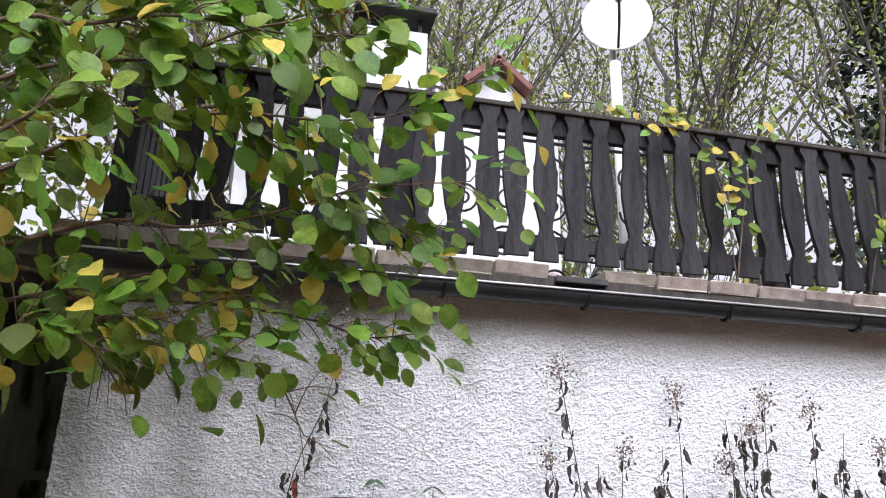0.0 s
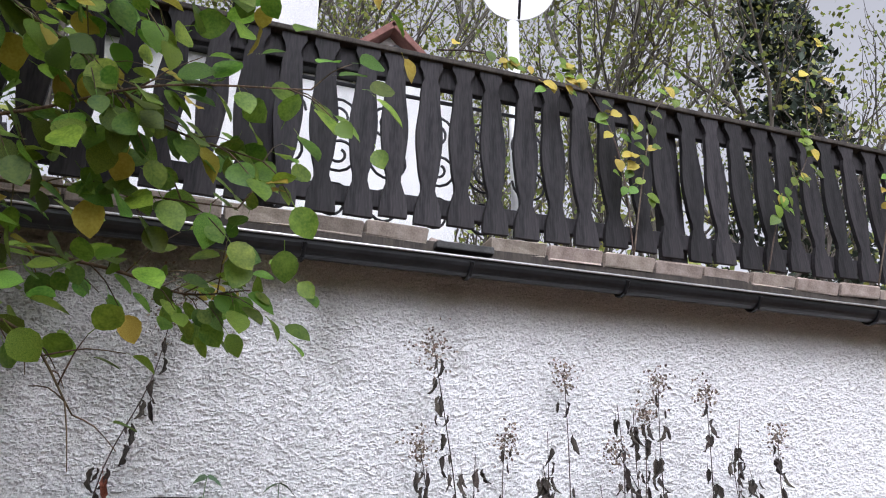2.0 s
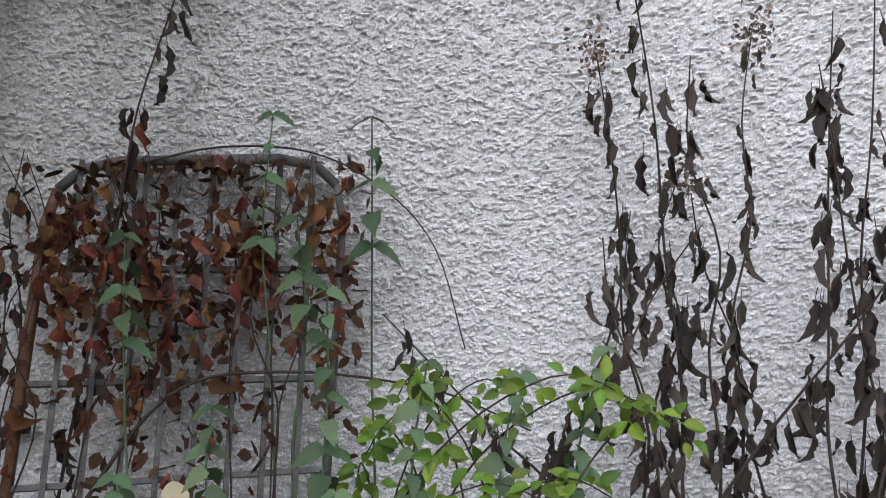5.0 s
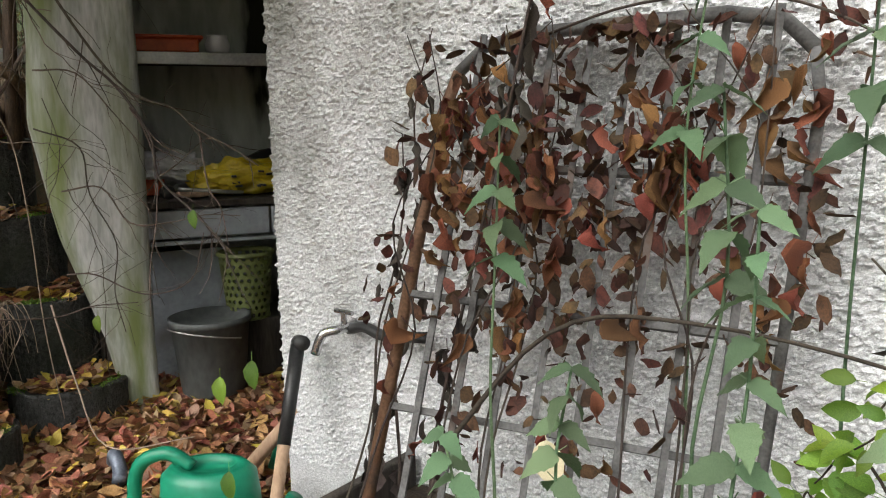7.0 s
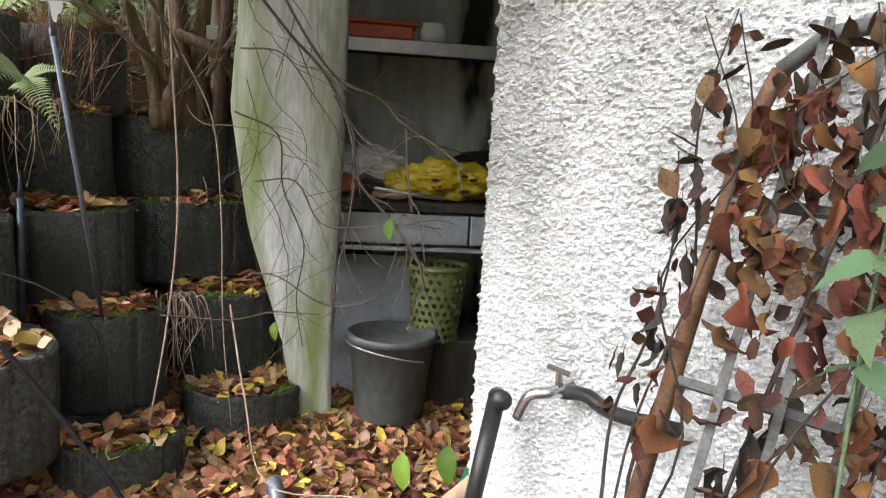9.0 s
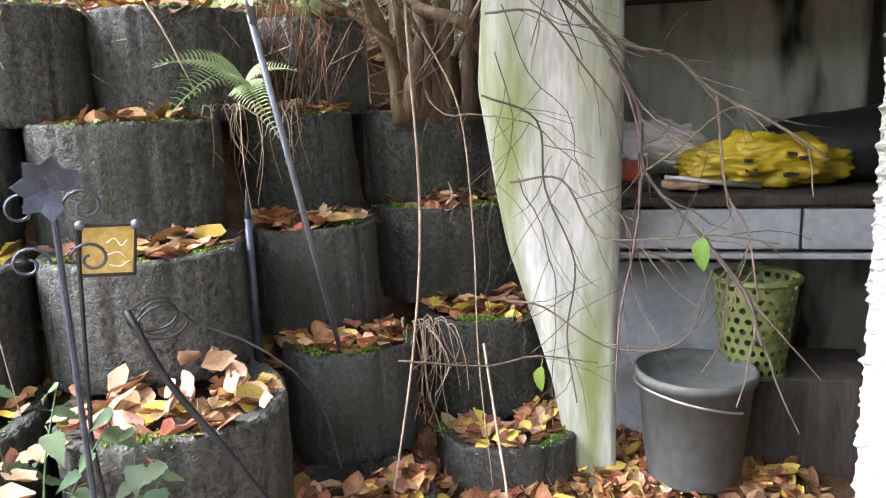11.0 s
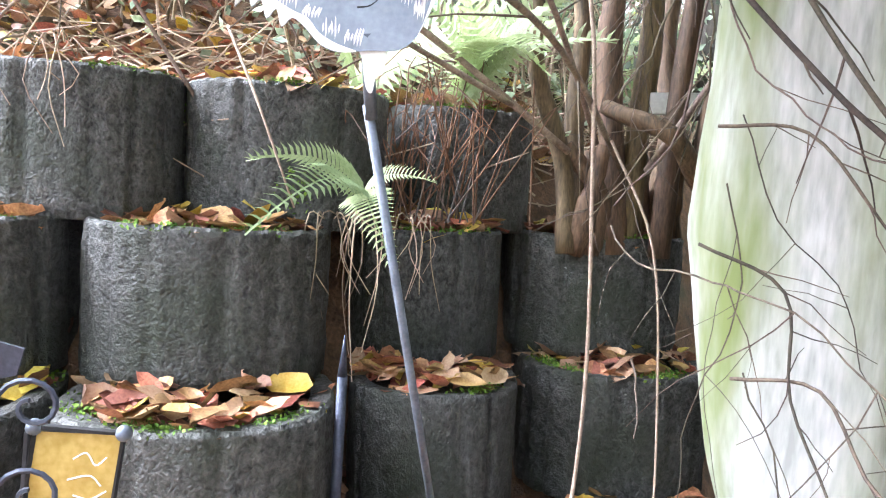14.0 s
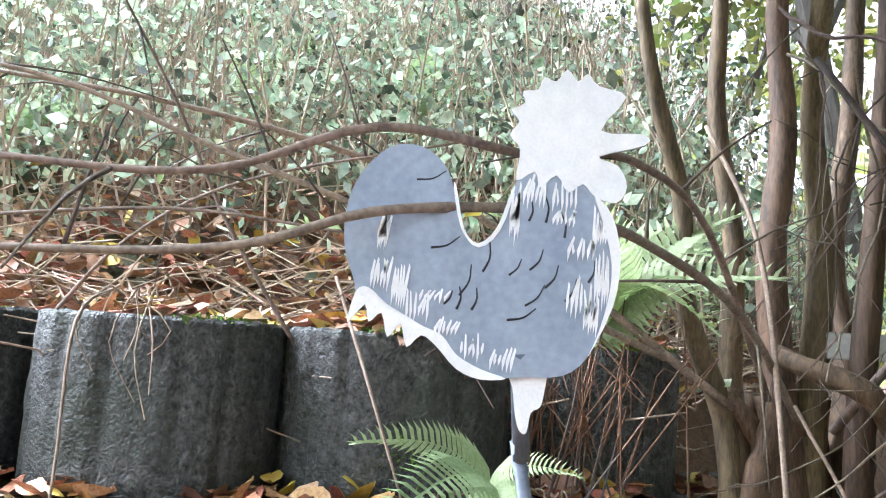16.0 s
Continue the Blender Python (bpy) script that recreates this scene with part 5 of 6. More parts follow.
# ---- overhanging hazel branches at the house corner ----
def build_hazel():
    rnd = random.Random(21)
    z0 = ground_z(-0.3, -2.3)
    h = thing("hazel_shrub", "green hazel boughs with yellowing leaves hanging before the wall", "shrub", (-0.3, -2.3, z0))
    fork = (-0.1, -2.05, 1.7)
    branch("stem", h, [(-0.3, -2.3, z0 - 0.03), (-0.24, -2.22, 0.8), fork, (0.1, -1.9, 2.4), (0.3, -1.8, 3.1)], 0.03, 0.012, M["bark"], 6, 9)
    branch("stem", h, [(-0.32, -2.28, z0 - 0.03), (-0.36, -2.1, 1.0), (-0.2, -1.8, 2.0), (0.05, -1.6, 2.9), (0.2, -1.5, 3.6)], 0.026, 0.01, M["bark"], 6, 9)
    mains = [
        [fork, (0.21, -1.63, 2.22), (0.44, -1.53, 2.42), (0.66, -1.44, 2.52), (0.9, -1.39, 2.56), (1.13, -1.4, 2.63), (1.35, -1.44, 2.79)],
        [fork, (0.2, -1.79, 2.32), (0.51, -1.68, 2.51), (0.68, -1.71, 2.59), (0.92, -1.67, 2.71)],
        [fork, (0.34, -1.45, 2.18), (0.55, -1.33, 2.24), (0.75, -1.33, 2.3), (0.98, -1.37, 2.38), (1.28, -1.34, 2.45)],
        [fork, (0.26, -1.43, 2.01), (0.58, -1.29, 2.15), (0.82, -1.24, 2.19), (1.16, -1.22, 2.2)],
        [fork, (0.23, -1.56, 2.04), (0.45, -1.37, 1.94), (0.61, -1.34, 1.93), (0.79, -1.22, 1.9), (0.89, -1.11, 1.76)],
        [(0.26, -1.43, 2.01), (0.62, -1.07, 2.11), (0.9, -0.96, 2.11), (1.07, -0.87, 2.09), (1.23, -0.89, 2.11)],
        [fork, (0.22, -1.92, 2.35), (0.37, -1.82, 2.47), (0.55, -1.81, 2.53), (0.77, -1.71, 2.59), (0.98, -1.65, 2.67)],
        [fork, (0.23, -1.83, 2.18), (0.34, -1.84, 2.28), (0.42, -1.8, 2.47), (0.46, -1.79, 2.65)],
        [(0.44, -1.53, 2.42), (0.62, -1.45, 2.53), (0.72, -1.41, 2.47), (0.86, -1.37, 2.4), (0.99, -1.3, 2.33), (1.2, -1.26, 2.3)],
        [fork, (0.33, -1.6, 1.88), (0.42, -1.48, 1.96), (0.54, -1.36, 2.0), (0.68, -1.27, 2.11)],
        [fork, (0.24, -1.62, 1.85), (0.32, -1.61, 1.93), (0.43, -1.57, 1.88), (0.48, -1.44, 1.81)],
    ]
    near, rest = [], {"green": [], "yellow": []}
    for mi, pts in enumerate(mains):
        path = branch("branch", h, pts, 0.007, 0.0018, M["bark"], 6)
        for i in range(4, len(path)):
            p = path[i]
            d = (path[i] - path[i - 1]).normalized()
            for side in (-1, 1):
                if rnd.random() < 0.12:
                    continue
                sd = (d * 0.55 + Vector((rnd.gauss(0, 0.4), rnd.gauss(0, 0.55), side * 0.5 + rnd.gauss(-0.15, 0.35)))).normalized()
                spots = [(p, sd)]
                if rnd.random() < 0.55:
                    q = p + sd * rnd.uniform(0.06, 0.17)
                    branch("twig", h, [p, p.lerp(q, 0.5) + Vector((0, 0, 0.012)), q], 0.002, 0.001, M["bark"], 2, 4)
                    spots = [(p.lerp(q, 0.5), sd), (q, sd)]
                for s, dd in spots:
                    if s.z < 1.87 and s.x > 0.3:
                        continue
                    kind = "yellow" if rnd.random() < (0.2 if mi in (0, 9) else 0.07) else "green"
                    size = rnd.uniform(0.044, 0.08)
                    dirn = (dd + Vector((0.1, -0.05, -0.4))).normalized()
                    near.append((kind, leaf_pose(s - h.location + dirn * size * 0.28, dirn, size, (rnd.gauss(0, 0.5), -0.7 + rnd.gauss(0, 0.4), 0.9), rnd.gauss(0, 0.35))))
    rnd.shuffle(near)
    for kind, m in near[:300]:
        put_leaf(rnd.choice(LEAF[kind]), h, m)
    # the leaves past those, joined
    for kind, m in near[300:]:
        rest[kind].append(m)
    for kind, m in near:
        if rnd.random() < 0.45:
            continue
        rest[kind].append(Matrix.Translation((rnd.gauss(0, 0.07), rnd.gauss(0.05, 0.08), rnd.gauss(0, 0.07))) @ m @ Matrix.Rotation(rnd.gauss(0, 0.6), 4, "Z"))
    # unseen dense leaf cloud overhead, added to shade the left wall and the bay
    for i in range(8500):
        q = Vector((rnd.uniform(-1.3, 1.0), rnd.uniform(-2.0, -0.5), rnd.uniform(2.4, 4.3)))
        if (q.x > 0.0 and q.z < 3.25) or q.y < -1.75 + 0.25 * q.x:
            continue
        rest["yellow" if rnd.random() < 0.1 else "green"].append(leaf_pose(q - h.location, (rnd.gauss(0, 1), rnd.gauss(0, 1), -0.5), rnd.uniform(0.06, 0.11), (rnd.gauss(0, 0.5), -0.7, 0.9)))
    for kind, ms in rest.items():
        joined_leaves("foliage", h, LEAF[kind][0], ms, M["foliage_" + kind])


build_hazel()


# ---- dried plants before the wall ----
def build_dry_plant(x, y, top, lean, rnd, leaves, group="dried stalks before the wall", fluffy=True, z0=0.56):
    g = thing("dried_stalk", "dried dark weed stalk with shrivelled hanging leaves", "plant", (x, y, z0), group=group)
    n = 6
    pts = [Vector((x + lean * (k / n) ** 1.3 + rnd.gauss(0, 0.012), y + rnd.gauss(0, 0.012) + 0.15 * (k / n), z0 + (top - z0) * k / n)) for k in range(n + 1)]
    path = branch("stem", g, pts, 0.0045, 0.0014, M["dead_stem"], 4, 5)
    for i in range(int(leaves * 2.4)):
        t = rnd.uniform(0.1, 1.0)
        p = path[int(t * (len(path) - 1))]
        a = rnd.uniform(0, 6.28)
        off = Vector((math.cos(a), math.sin(a) * 0.6, 0)) * rnd.uniform(0.004, 0.035)
        size = rnd.uniform(0.04, 0.095) * (1.1 - 0.3 * t)
        put_leaf(rnd.choice(LEAF["dead"]), g, leaf_pose(p - g.location + off, (off.x * 4 + rnd.gauss(0, 0.15), off.y * 4, -1), size, (rnd.gauss(0, 1), rnd.gauss(0, 1), 0.1)))
    if fluffy:
        c = []
        k = float(fluffy)
        for i in range(int(150 * k)):
            c.append(path[-1] - g.location + Vector((rnd.gauss(0, 0.026 * k), rnd.gauss(0, 0.02 * k), rnd.gauss(-0.02, 0.032 * k))))
        me = quads("seed_head", [tuple(q) for q in c], 0.015, M["seed"], rnd.randrange(999))
        o = new("seed_head", me)
        o.parent = g
        o["label"] = "pale withered seed head"
        o["kind"] = "stuff"
    return g


rnd = random.Random(31)
for x, y, top, lean, n, fl in ((2.10, -0.36, 2.17, -0.13, 22, 1.3), (2.2, -0.3, 1.85, 0.06, 12, True), (2.35, -0.38, 1.86, 0.05, 18, False), (2.46, -0.25, 2.12, 0.1, 9, True), (2.62, -0.36, 1.98, 0.12, 16, False),
                              (2.72, -0.4, 1.96, 0.1, 18, True), (2.84, -0.3, 2.1, 0.12, 18, True), (3.0, -0.38, 2.06, 0.14, 18, True), (3.15, -0.3, 1.95, 0.2, 16, False), (3.35, -0.4, 1.9, 0.1, 14, True), (1.78, -0.42, 1.45, 0.2, 12, False),
                              (1.62, -0.45, 1.42, 0.5, 12, False), (1.9, -0.5, 1.55, 0.75, 14, False), (2.1, -0.5, 1.4, -0.2, 12, False), (2.55, -0.5, 1.6, -0.1, 14, False), (2.3, -0.52, 1.35, 0.3, 12, False), (2.95, -0.5, 1.5, -0.1, 14, False), (1.98, -0.45, 1.25, -0.5, 10, False), (2.75, -0.52, 1.4, 0.3, 12, False)):
    build_dry_plant(x, y, top, lean, rnd, n, fluffy=fl)
build_dry_plant(0.56, -0.26, 1.40, 0.0, rnd, 8, z0=0.56, fluffy=False, group="dried stalks by the corner")
build_dry_plant(0.70, -0.24, 2.27, 0.37, rnd, 16, z0=0.56, fluffy=1.8, group="dried stalks by the corner")
build_dry_plant(0.55, -0.2, 1.62, 0.05, rnd, 6, z0=0.5, fluffy=False, group="dried stalks by the corner")


for k in range(18):
    build_dry_plant(rnd.uniform(2.0, 3.7), rnd.uniform(-0.5, -0.2), rnd.uniform(1.3, 1.95), rnd.gauss(0.05, 0.12), rnd, 13, fluffy=k % 3 == 0)


# ---- vine with brown leaves and nettles on the gate ----
def build_gate_plants():
    rnd = random.Random(44)
    v = thing("withered_vine", "withered vine with hanging rust-brown leaves on the gate", "plant", gate_point(0.35, 0.95, 0.03))
    for k in range(9):
        u = rnd.uniform(-0.04, 0.7)
        pts = [gate_point(u + rnd.gauss(0, 0.016) * j, 1.0 - 0.2 * j, 0.03 + rnd.uniform(0, 0.03)) for j in range(6)]
        branch("vine_stem", v, pts, 0.0026, 0.0012, M["dead_stem"], 4, 5)
    branch("vine_stem", v, [gate_point(0.15, 0.85, 0.06), gate_point(0.35, 0.58, 0.08), gate_point(0.6, 0.54, 0.1), gate_point(0.95, 0.6, 0.1), gate_point(1.2, 0.72, 0.12)], 0.005, 0.002, M["dead_stem"], 5, 5)
    branch("vine_stem", v, [gate_point(0.2, 0.02, 0.02), gate_point(0.4, -0.02, 0.03), gate_point(0.62, 0.0, 0.04), gate_point(0.8, 0.1, 0.05), gate_point(0.93, 0.25, 0.05), gate_point(1.02, 0.5, 0.05)], 0.003, 0.0015, M["dead_stem"], 5, 5)
    bunches = [(rnd.uniform(0.0, 0.74), rnd.uniform(0.05, 0.3), rnd.uniform(0.1, 0.4)) for k in range(13)]
    for k in range(210):
        bu, bw, bl = bunches[k % 13] if k % 5 else (rnd.uniform(-0.03, 0.74), 0.05, 0.75)
        u, w = bu + rnd.gauss(0, 0.028), bw + bl * rnd.random()
        p = gate_point(u, w, rnd.uniform(0.02, 0.07)) - v.location
        put_leaf(rnd.choice(LEAF["brown"]), v, leaf_pose(p, (rnd.gauss(0, 0.35), rnd.gauss(-0.2, 0.3), -1), rnd.uniform(0.032, 0.064), (rnd.gauss(0, 0.9), -1, 0.2), rnd.gauss(0, 0.5)))
    pts = []
    for k in range(640):
        pts.append(tuple(gate_point(min(0.76, max(-0.06, rnd.gauss(0.34, 0.22))), min(1.0, max(0.03, rnd.gauss(0.34, 0.22))), rnd.uniform(0.0, 0.06)) - v.location))
    o = new("withered_foliage", litter_mesh("withered_foliage", pts, 0.042, M["leaf_dead_mass"], 17, 1.1))
    o.parent = v
    o["kind"] = "stuff"
    n = thing("nettle_clump", "green nettles growing through the leaning gate", "plant", (1.35, -0.6, 0.56))
    stems = [(1.30, -0.42, 1.45, 0.02), (1.36, -0.5, 1.32, 0.03), (1.22, -0.56, 1.12, -0.02), (1.5, -0.55, 1.2, 0.06), (1.66, -0.5, 1.16, 0.06), (1.08, -0.6, 1.02, -0.04), (1.4, -0.62, 1.0, 0.0), (1.78, -0.42, 1.2, 0.1), (0.95, -0.35, 1.42, 0.0), (1.2, -0.16, 1.68, 0.0), (1.42, -0.2, 1.66, 0.02)]
    for x, y, top, lean in stems:
        z0 = 0.56
        pts = [Vector((x + lean * j / 4 + rnd.gauss(0, 0.01), y + rnd.gauss(0, 0.01), z0 + (top - z0) * j / 4)) for j in range(5)]
        path = branch("nettle_stem", n, pts, 0.0035, 0.0018, M["leaf_nettle"], 4, 5)
        k0 = int(len(path) * (0.75 if top > 1.4 else 0.35))
        for i in range(k0, len(path)):
            for s in (0, 1):
                a = i * 1.57 + s * math.pi + rnd.gauss(0, 0.3)
                size = rnd.uniform(0.05, 0.085) * (1.15 - 0.5 * (i - k0) / max(1, len(path) - k0))
                put_leaf(rnd.choice(LEAF["nettle"]), n, leaf_pose(path[i] - n.location, (math.cos(a), math.sin(a) * 0.8 - 0.3, -0.35), size, (0, -0.4, 1), rnd.gauss(0, 0.3)))
    b = thing("bramble_shoots", "arching dark bramble shoots with small bright green leaves", "plant", (1.6, -0.5, 0.56))
    for k in range(13):
        x0, x1 = rnd.uniform(1.2, 1.8), rnd.uniform(1.35, 2.1)
        y0, top = rnd.uniform(-0.56, -0.3), rnd.uniform(0.82, 1.22)
        pts = [(x0, y0, 0.56), (x0 + 0.3 * (x1 - x0), y0 - 0.02, 0.56 + 0.7 * (top - 0.56)), (x0 + 0.7 * (x1 - x0), y0 - 0.03, top), (x1, y0, top - 0.06)]
        path = branch("shoot", b, pts, 0.0028, 0.0012, M["dead_stem"], 6, 5)
        for i in range(7, len(path), 2):
            for q in range(3):
                d = (rnd.gauss(0, 1), -0.5 + rnd.gauss(0, 0.4), rnd.gauss(0.1, 0.6))
                put_leaf(LEAF["sprig"][0], b, leaf_pose(path[i] - b.location + Vector(d) * 0.012, d, rnd.uniform(0.025, 0.045), (0, -0.8, 0.6), rnd.gauss(0, 0.4)))
    # single coloured leaves caught on the gate
    for u, w, kind, size in ((0.24, -0.03, "brown", 0.085), (0.42, 0.40, "brown", 0.055), (0.5, 0.56, "brown", 0.07), (0.38, 0.80, "pale", 0.075)):
        p = gate_point(u, w, 0.08)
        o = new("caught_leaf", LEAF[kind][0])
        o.matrix_basis = leaf_pose(p + Vector((0, 0, size * 0.5)), (0.2, -0.2, -1), size, (0, -1, 0.1))
        tagged(o, "single dry leaf caught on the gate", "leaf")


build_gate_plants()


# ---- bare shrub stems and twigs by the pier ----
def build_shrub():
    rnd = random.Random(55)
    s = thing("multi_stem_shrub", "brown multi-stemmed shrub growing from the upper rings", "shrub", (-1.45, -0.22, 1.36))
    stems = [((-1.40, -0.33, 1.36), (-0.56, 0.02, 2.35), 0.022), ((-1.42, -0.24, 1.36), (-0.02, -0.06, 2.6), 0.032), ((-1.46, -0.18, 1.36), (0.02, 0.02, 2.7), 0.030), ((-1.40, -0.12, 1.36), (0.10, 0.05, 2.6), 0.026), ((-1.36, -0.06, 1.36), (0.12, 0.12, 2.6), 0.03), ((-1.50, -0.30, 1.36), (-0.10, -0.05, 2.7), 0.025), ((-1.34, -0.02, 1.4), (0.2, 0.2, 2.6), 0.022), ((-1.5, 0.04, 1.36), (0.14, 0.0, 2.7), 0.034), ((-1.42, 0.08, 1.36), (0.3, 0.1, 2.6), 0.026), ((-1.56, -0.1, 1.36), (0.3, -0.1, 2.7), 0.03)]
    bm = bmesh.new()
    for k in range(7):
        a = Vector((-1.50 + rnd.gauss(0, 0.05), -0.13 + 0.045 * (k - 3), 1.36))
        tube(bm, smooth_path([a, a + Vector((0.02, rnd.gauss(0, 0.02), 0.12)), a + Vector((0.03, rnd.gauss(0, 0.05), 0.24))], 4), 0.032, 0.014, seg=9, wob=0.4)
    for v in bm.verts:
        v.co -= s.location
    part("root_stock", bm, M["bark"], s, "gnarled dark root stock", True)
    for (x, y, z), (dy, dx, top), r in stems:
        dy *= 0.5
        y += 0.07
        pts = [Vector((x + dx * t + rnd.gauss(0, 0.014), y + dy * t * 0.8 + rnd.gauss(0, 0.014), z + (top - z) * t)) for t in (0, 0.2, 0.4, 0.6, 0.8, 1.0)]
        branch("stem", s, pts, r, r * 0.6, M["bark"], 4, 10)
    branch("stub", s, [(-1.36, -0.22, 1.68), (-1.30, -0.20, 1.66), (-1.24, -0.12, 1.62), (-1.28, -0.03, 1.52)], 0.017, 0.022, M["bark"], 4, 9)
    # unseen crown and limbs added overhead to shade the rings and pier
    ms = []
    for k in range(5200):
        q = Vector((rnd.uniform(-2.3, -0.6), rnd.uniform(-0.9, 0.5), rnd.uniform(3.05, 4.3)))
        if noise.noise(q * 1.6) < -0.12:
            continue
        ms.append(leaf_pose(q - s.location, (rnd.gauss(0, 1), rnd.gauss(0, 1), -0.5), rnd.uniform(0.06, 0.10), (rnd.gauss(0, 0.5), rnd.gauss(0, 0.5), 1)))
    joined_leaves("crown", s, LEAF["green"][0], ms, M["foliage_green"])
    for k in range(9):
        a = Vector((-1.42 + rnd.gauss(0, 0.12), -0.1 + rnd.gauss(0, 0.15), 2.45))
        branch("limb", s, [a, a + Vector((rnd.gauss(0, 0.15), rnd.gauss(0, 0.15), 0.5)), a + Vector((rnd.gauss(0, 0.4), rnd.gauss(0, 0.35), 1.2))], 0.014, 0.005, M["bark"], 4, 6)
    # boughs reaching across before the bank
    for pts, r in (([(-1.30, -0.20, 1.55), (-1.0, -0.42, 1.72), (-0.80, -0.60, 1.78), (-0.69, -0.70, 1.785), (-0.64, -0.765, 1.78), (-0.60, -0.87, 1.763), (-0.595, -0.98, 1.728), (-0.60, -1.16, 1.717), (-0.62, -1.5, 1.72)], 0.0085), ([(-1.32, -0.25, 1.6), (-1.05, -0.45, 1.84), (-0.80, -0.62, 1.87), (-0.68, -0.74, 1.838), (-0.61, -0.87, 1.836), (-0.60, -1.0, 1.79), (-0.60, -1.16, 1.79), (-0.62, -1.5, 1.82)], 0.0075), ([(-1.25, -0.45, 1.66), (-1.05, -0.72, 1.75), (-1.0, -0.92, 1.83), (-0.98, -1.13, 1.90), (-0.98, -1.35, 1.98), (-0.98, -1.6, 2.02)], 0.008),
                   ([(-1.35, -0.30, 1.58), (-1.3, -0.6, 1.78), (-1.3, -0.9, 1.95), (-1.3, -1.3, 2.05), (-1.3, -1.7, 2.1)], 0.011), ([(-1.3, -1.05, 1.62), (-1.28, -1.2, 1.85), (-1.26, -1.3, 2.05), (-1.24, -1.42, 2.25)], 0.006), ([(-1.3, -1.5, 1.65), (-1.25, -1.35, 1.8), (-1.2, -1.15, 1.9), (-1.1, -0.8, 1.96)], 0.005),
                   ([(-1.36, -0.12, 1.55), (-1.2, -0.05, 1.75), (-1.05, 0.02, 1.95), (-0.98, 0.1, 2.3)], 0.012), ([(-1.0, -1.55, 1.78), (-1.02, -1.2, 1.82), (-1.0, -0.95, 1.80), (-0.96, -0.78, 1.79)], 0.004)):
        path = branch("bough", s, pts, r * 0.75, r * 0.35, M["bough"], 5, 7)
        for i in range(4, len(path), 3):
            d = Vector((rnd.gauss(0, 0.4), rnd.gauss(-0.3, 0.6), rnd.gauss(0.1, 0.7))).normalized()
            if path[i].x > -0.78 and -1.05 < path[i].y < -0.55:
                continue
            q = path[i] + d * rnd.uniform(0.08, 0.25)
            branch("twig", s, [path[i], path[i].lerp(q, 0.5) + Vector((0, 0, 0.01)), q], 0.0025, 0.001, M["twig"], 2, 4)
            if rnd.random() < 0.2 and q.z > 1.75:
                put_leaf(rnd.choice(LEAF[rnd.choice(["yellow", "green"])]), s, leaf_pose(q - s.location, (d.x, d.y, d.z - 0.6), rnd.uniform(0.03, 0.045), (1, 0, 0.6)))
    # twigs hanging across the pier and the bay
    t = thing("hanging_twigs", "tangle of thin bare twigs hanging before the pier", "shrub", (-0.9, -0.2, 1.9))
    def grow(p, d, length, r, depth):
        n = max(4, int(length / 0.04))
        path = [p]
        for k in range(n):
            d = (d + Vector((rnd.gauss(0, 0.17), rnd.gauss(0, 0.17), rnd.gauss(-0.02, 0.15)))).normalized()
            p = p + d * (length / n)
            if p.y < -0.36 and p.x < -0.7:
                break
            path.append(p)
        if len(path) < 3:
            return
        bm = bmesh.new()
        tube(bm, [q - t.location for q in path], r * 0.8, r * 0.36, seg=5, caps=False)
        part("twig", bm, M["twig"], t)
        if depth > 0:
            for k in range(2, len(path), 3):
                if rnd.random() < 0.75:
                    dd = (d + Vector((rnd.gauss(0, 0.7), rnd.gauss(0, 0.7), rnd.gauss(-0.1, 0.6)))).normalized()
                    grow(path[k], dd, length * rnd.uniform(0.25, 0.45), r * 0.55, depth - 1)
    for st, dr, ln, r in (((-1.0, -0.25, 1.95), (0.55, 0.05, -0.72), 1.15, 0.0055), ((-1.05, -0.15, 1.95), (0.62, 0.15, -0.6), 1.1, 0.005), ((-1.0, -0.28, 1.8), (0.35, 0.0, -0.85), 1.1, 0.0035), ((-0.98, -0.2, 1.75), (0.2, 0.1, -1.0), 1.0, 0.004), ((-0.95, -0.32, 1.4), (0.6, -0.1, -0.3), 0.7, 0.003), ((-0.85, -0.3, 1.2), (0.75, -0.1, -0.25), 0.7, 0.003)):
        dn = Vector(dr).normalized()
        back = 0.4 if st[2] > 1.7 else 0.1
        grow(Vector(st) - dn * back, dn, ln + back, r * 0.8, 2)
    for k in range(4):
        st = Vector((rnd.uniform(-0.95, -0.75), rnd.uniform(-0.2, -0.05), rnd.uniform(1.15, 2.0)))
        grow(st, Vector((rnd.uniform(0.2, 0.8), rnd.uniform(-0.1, 0.25), rnd.uniform(-1.0, -0.2))).normalized(), rnd.uniform(0.5, 0.95), rnd.uniform(0.0016, 0.0024), 1)
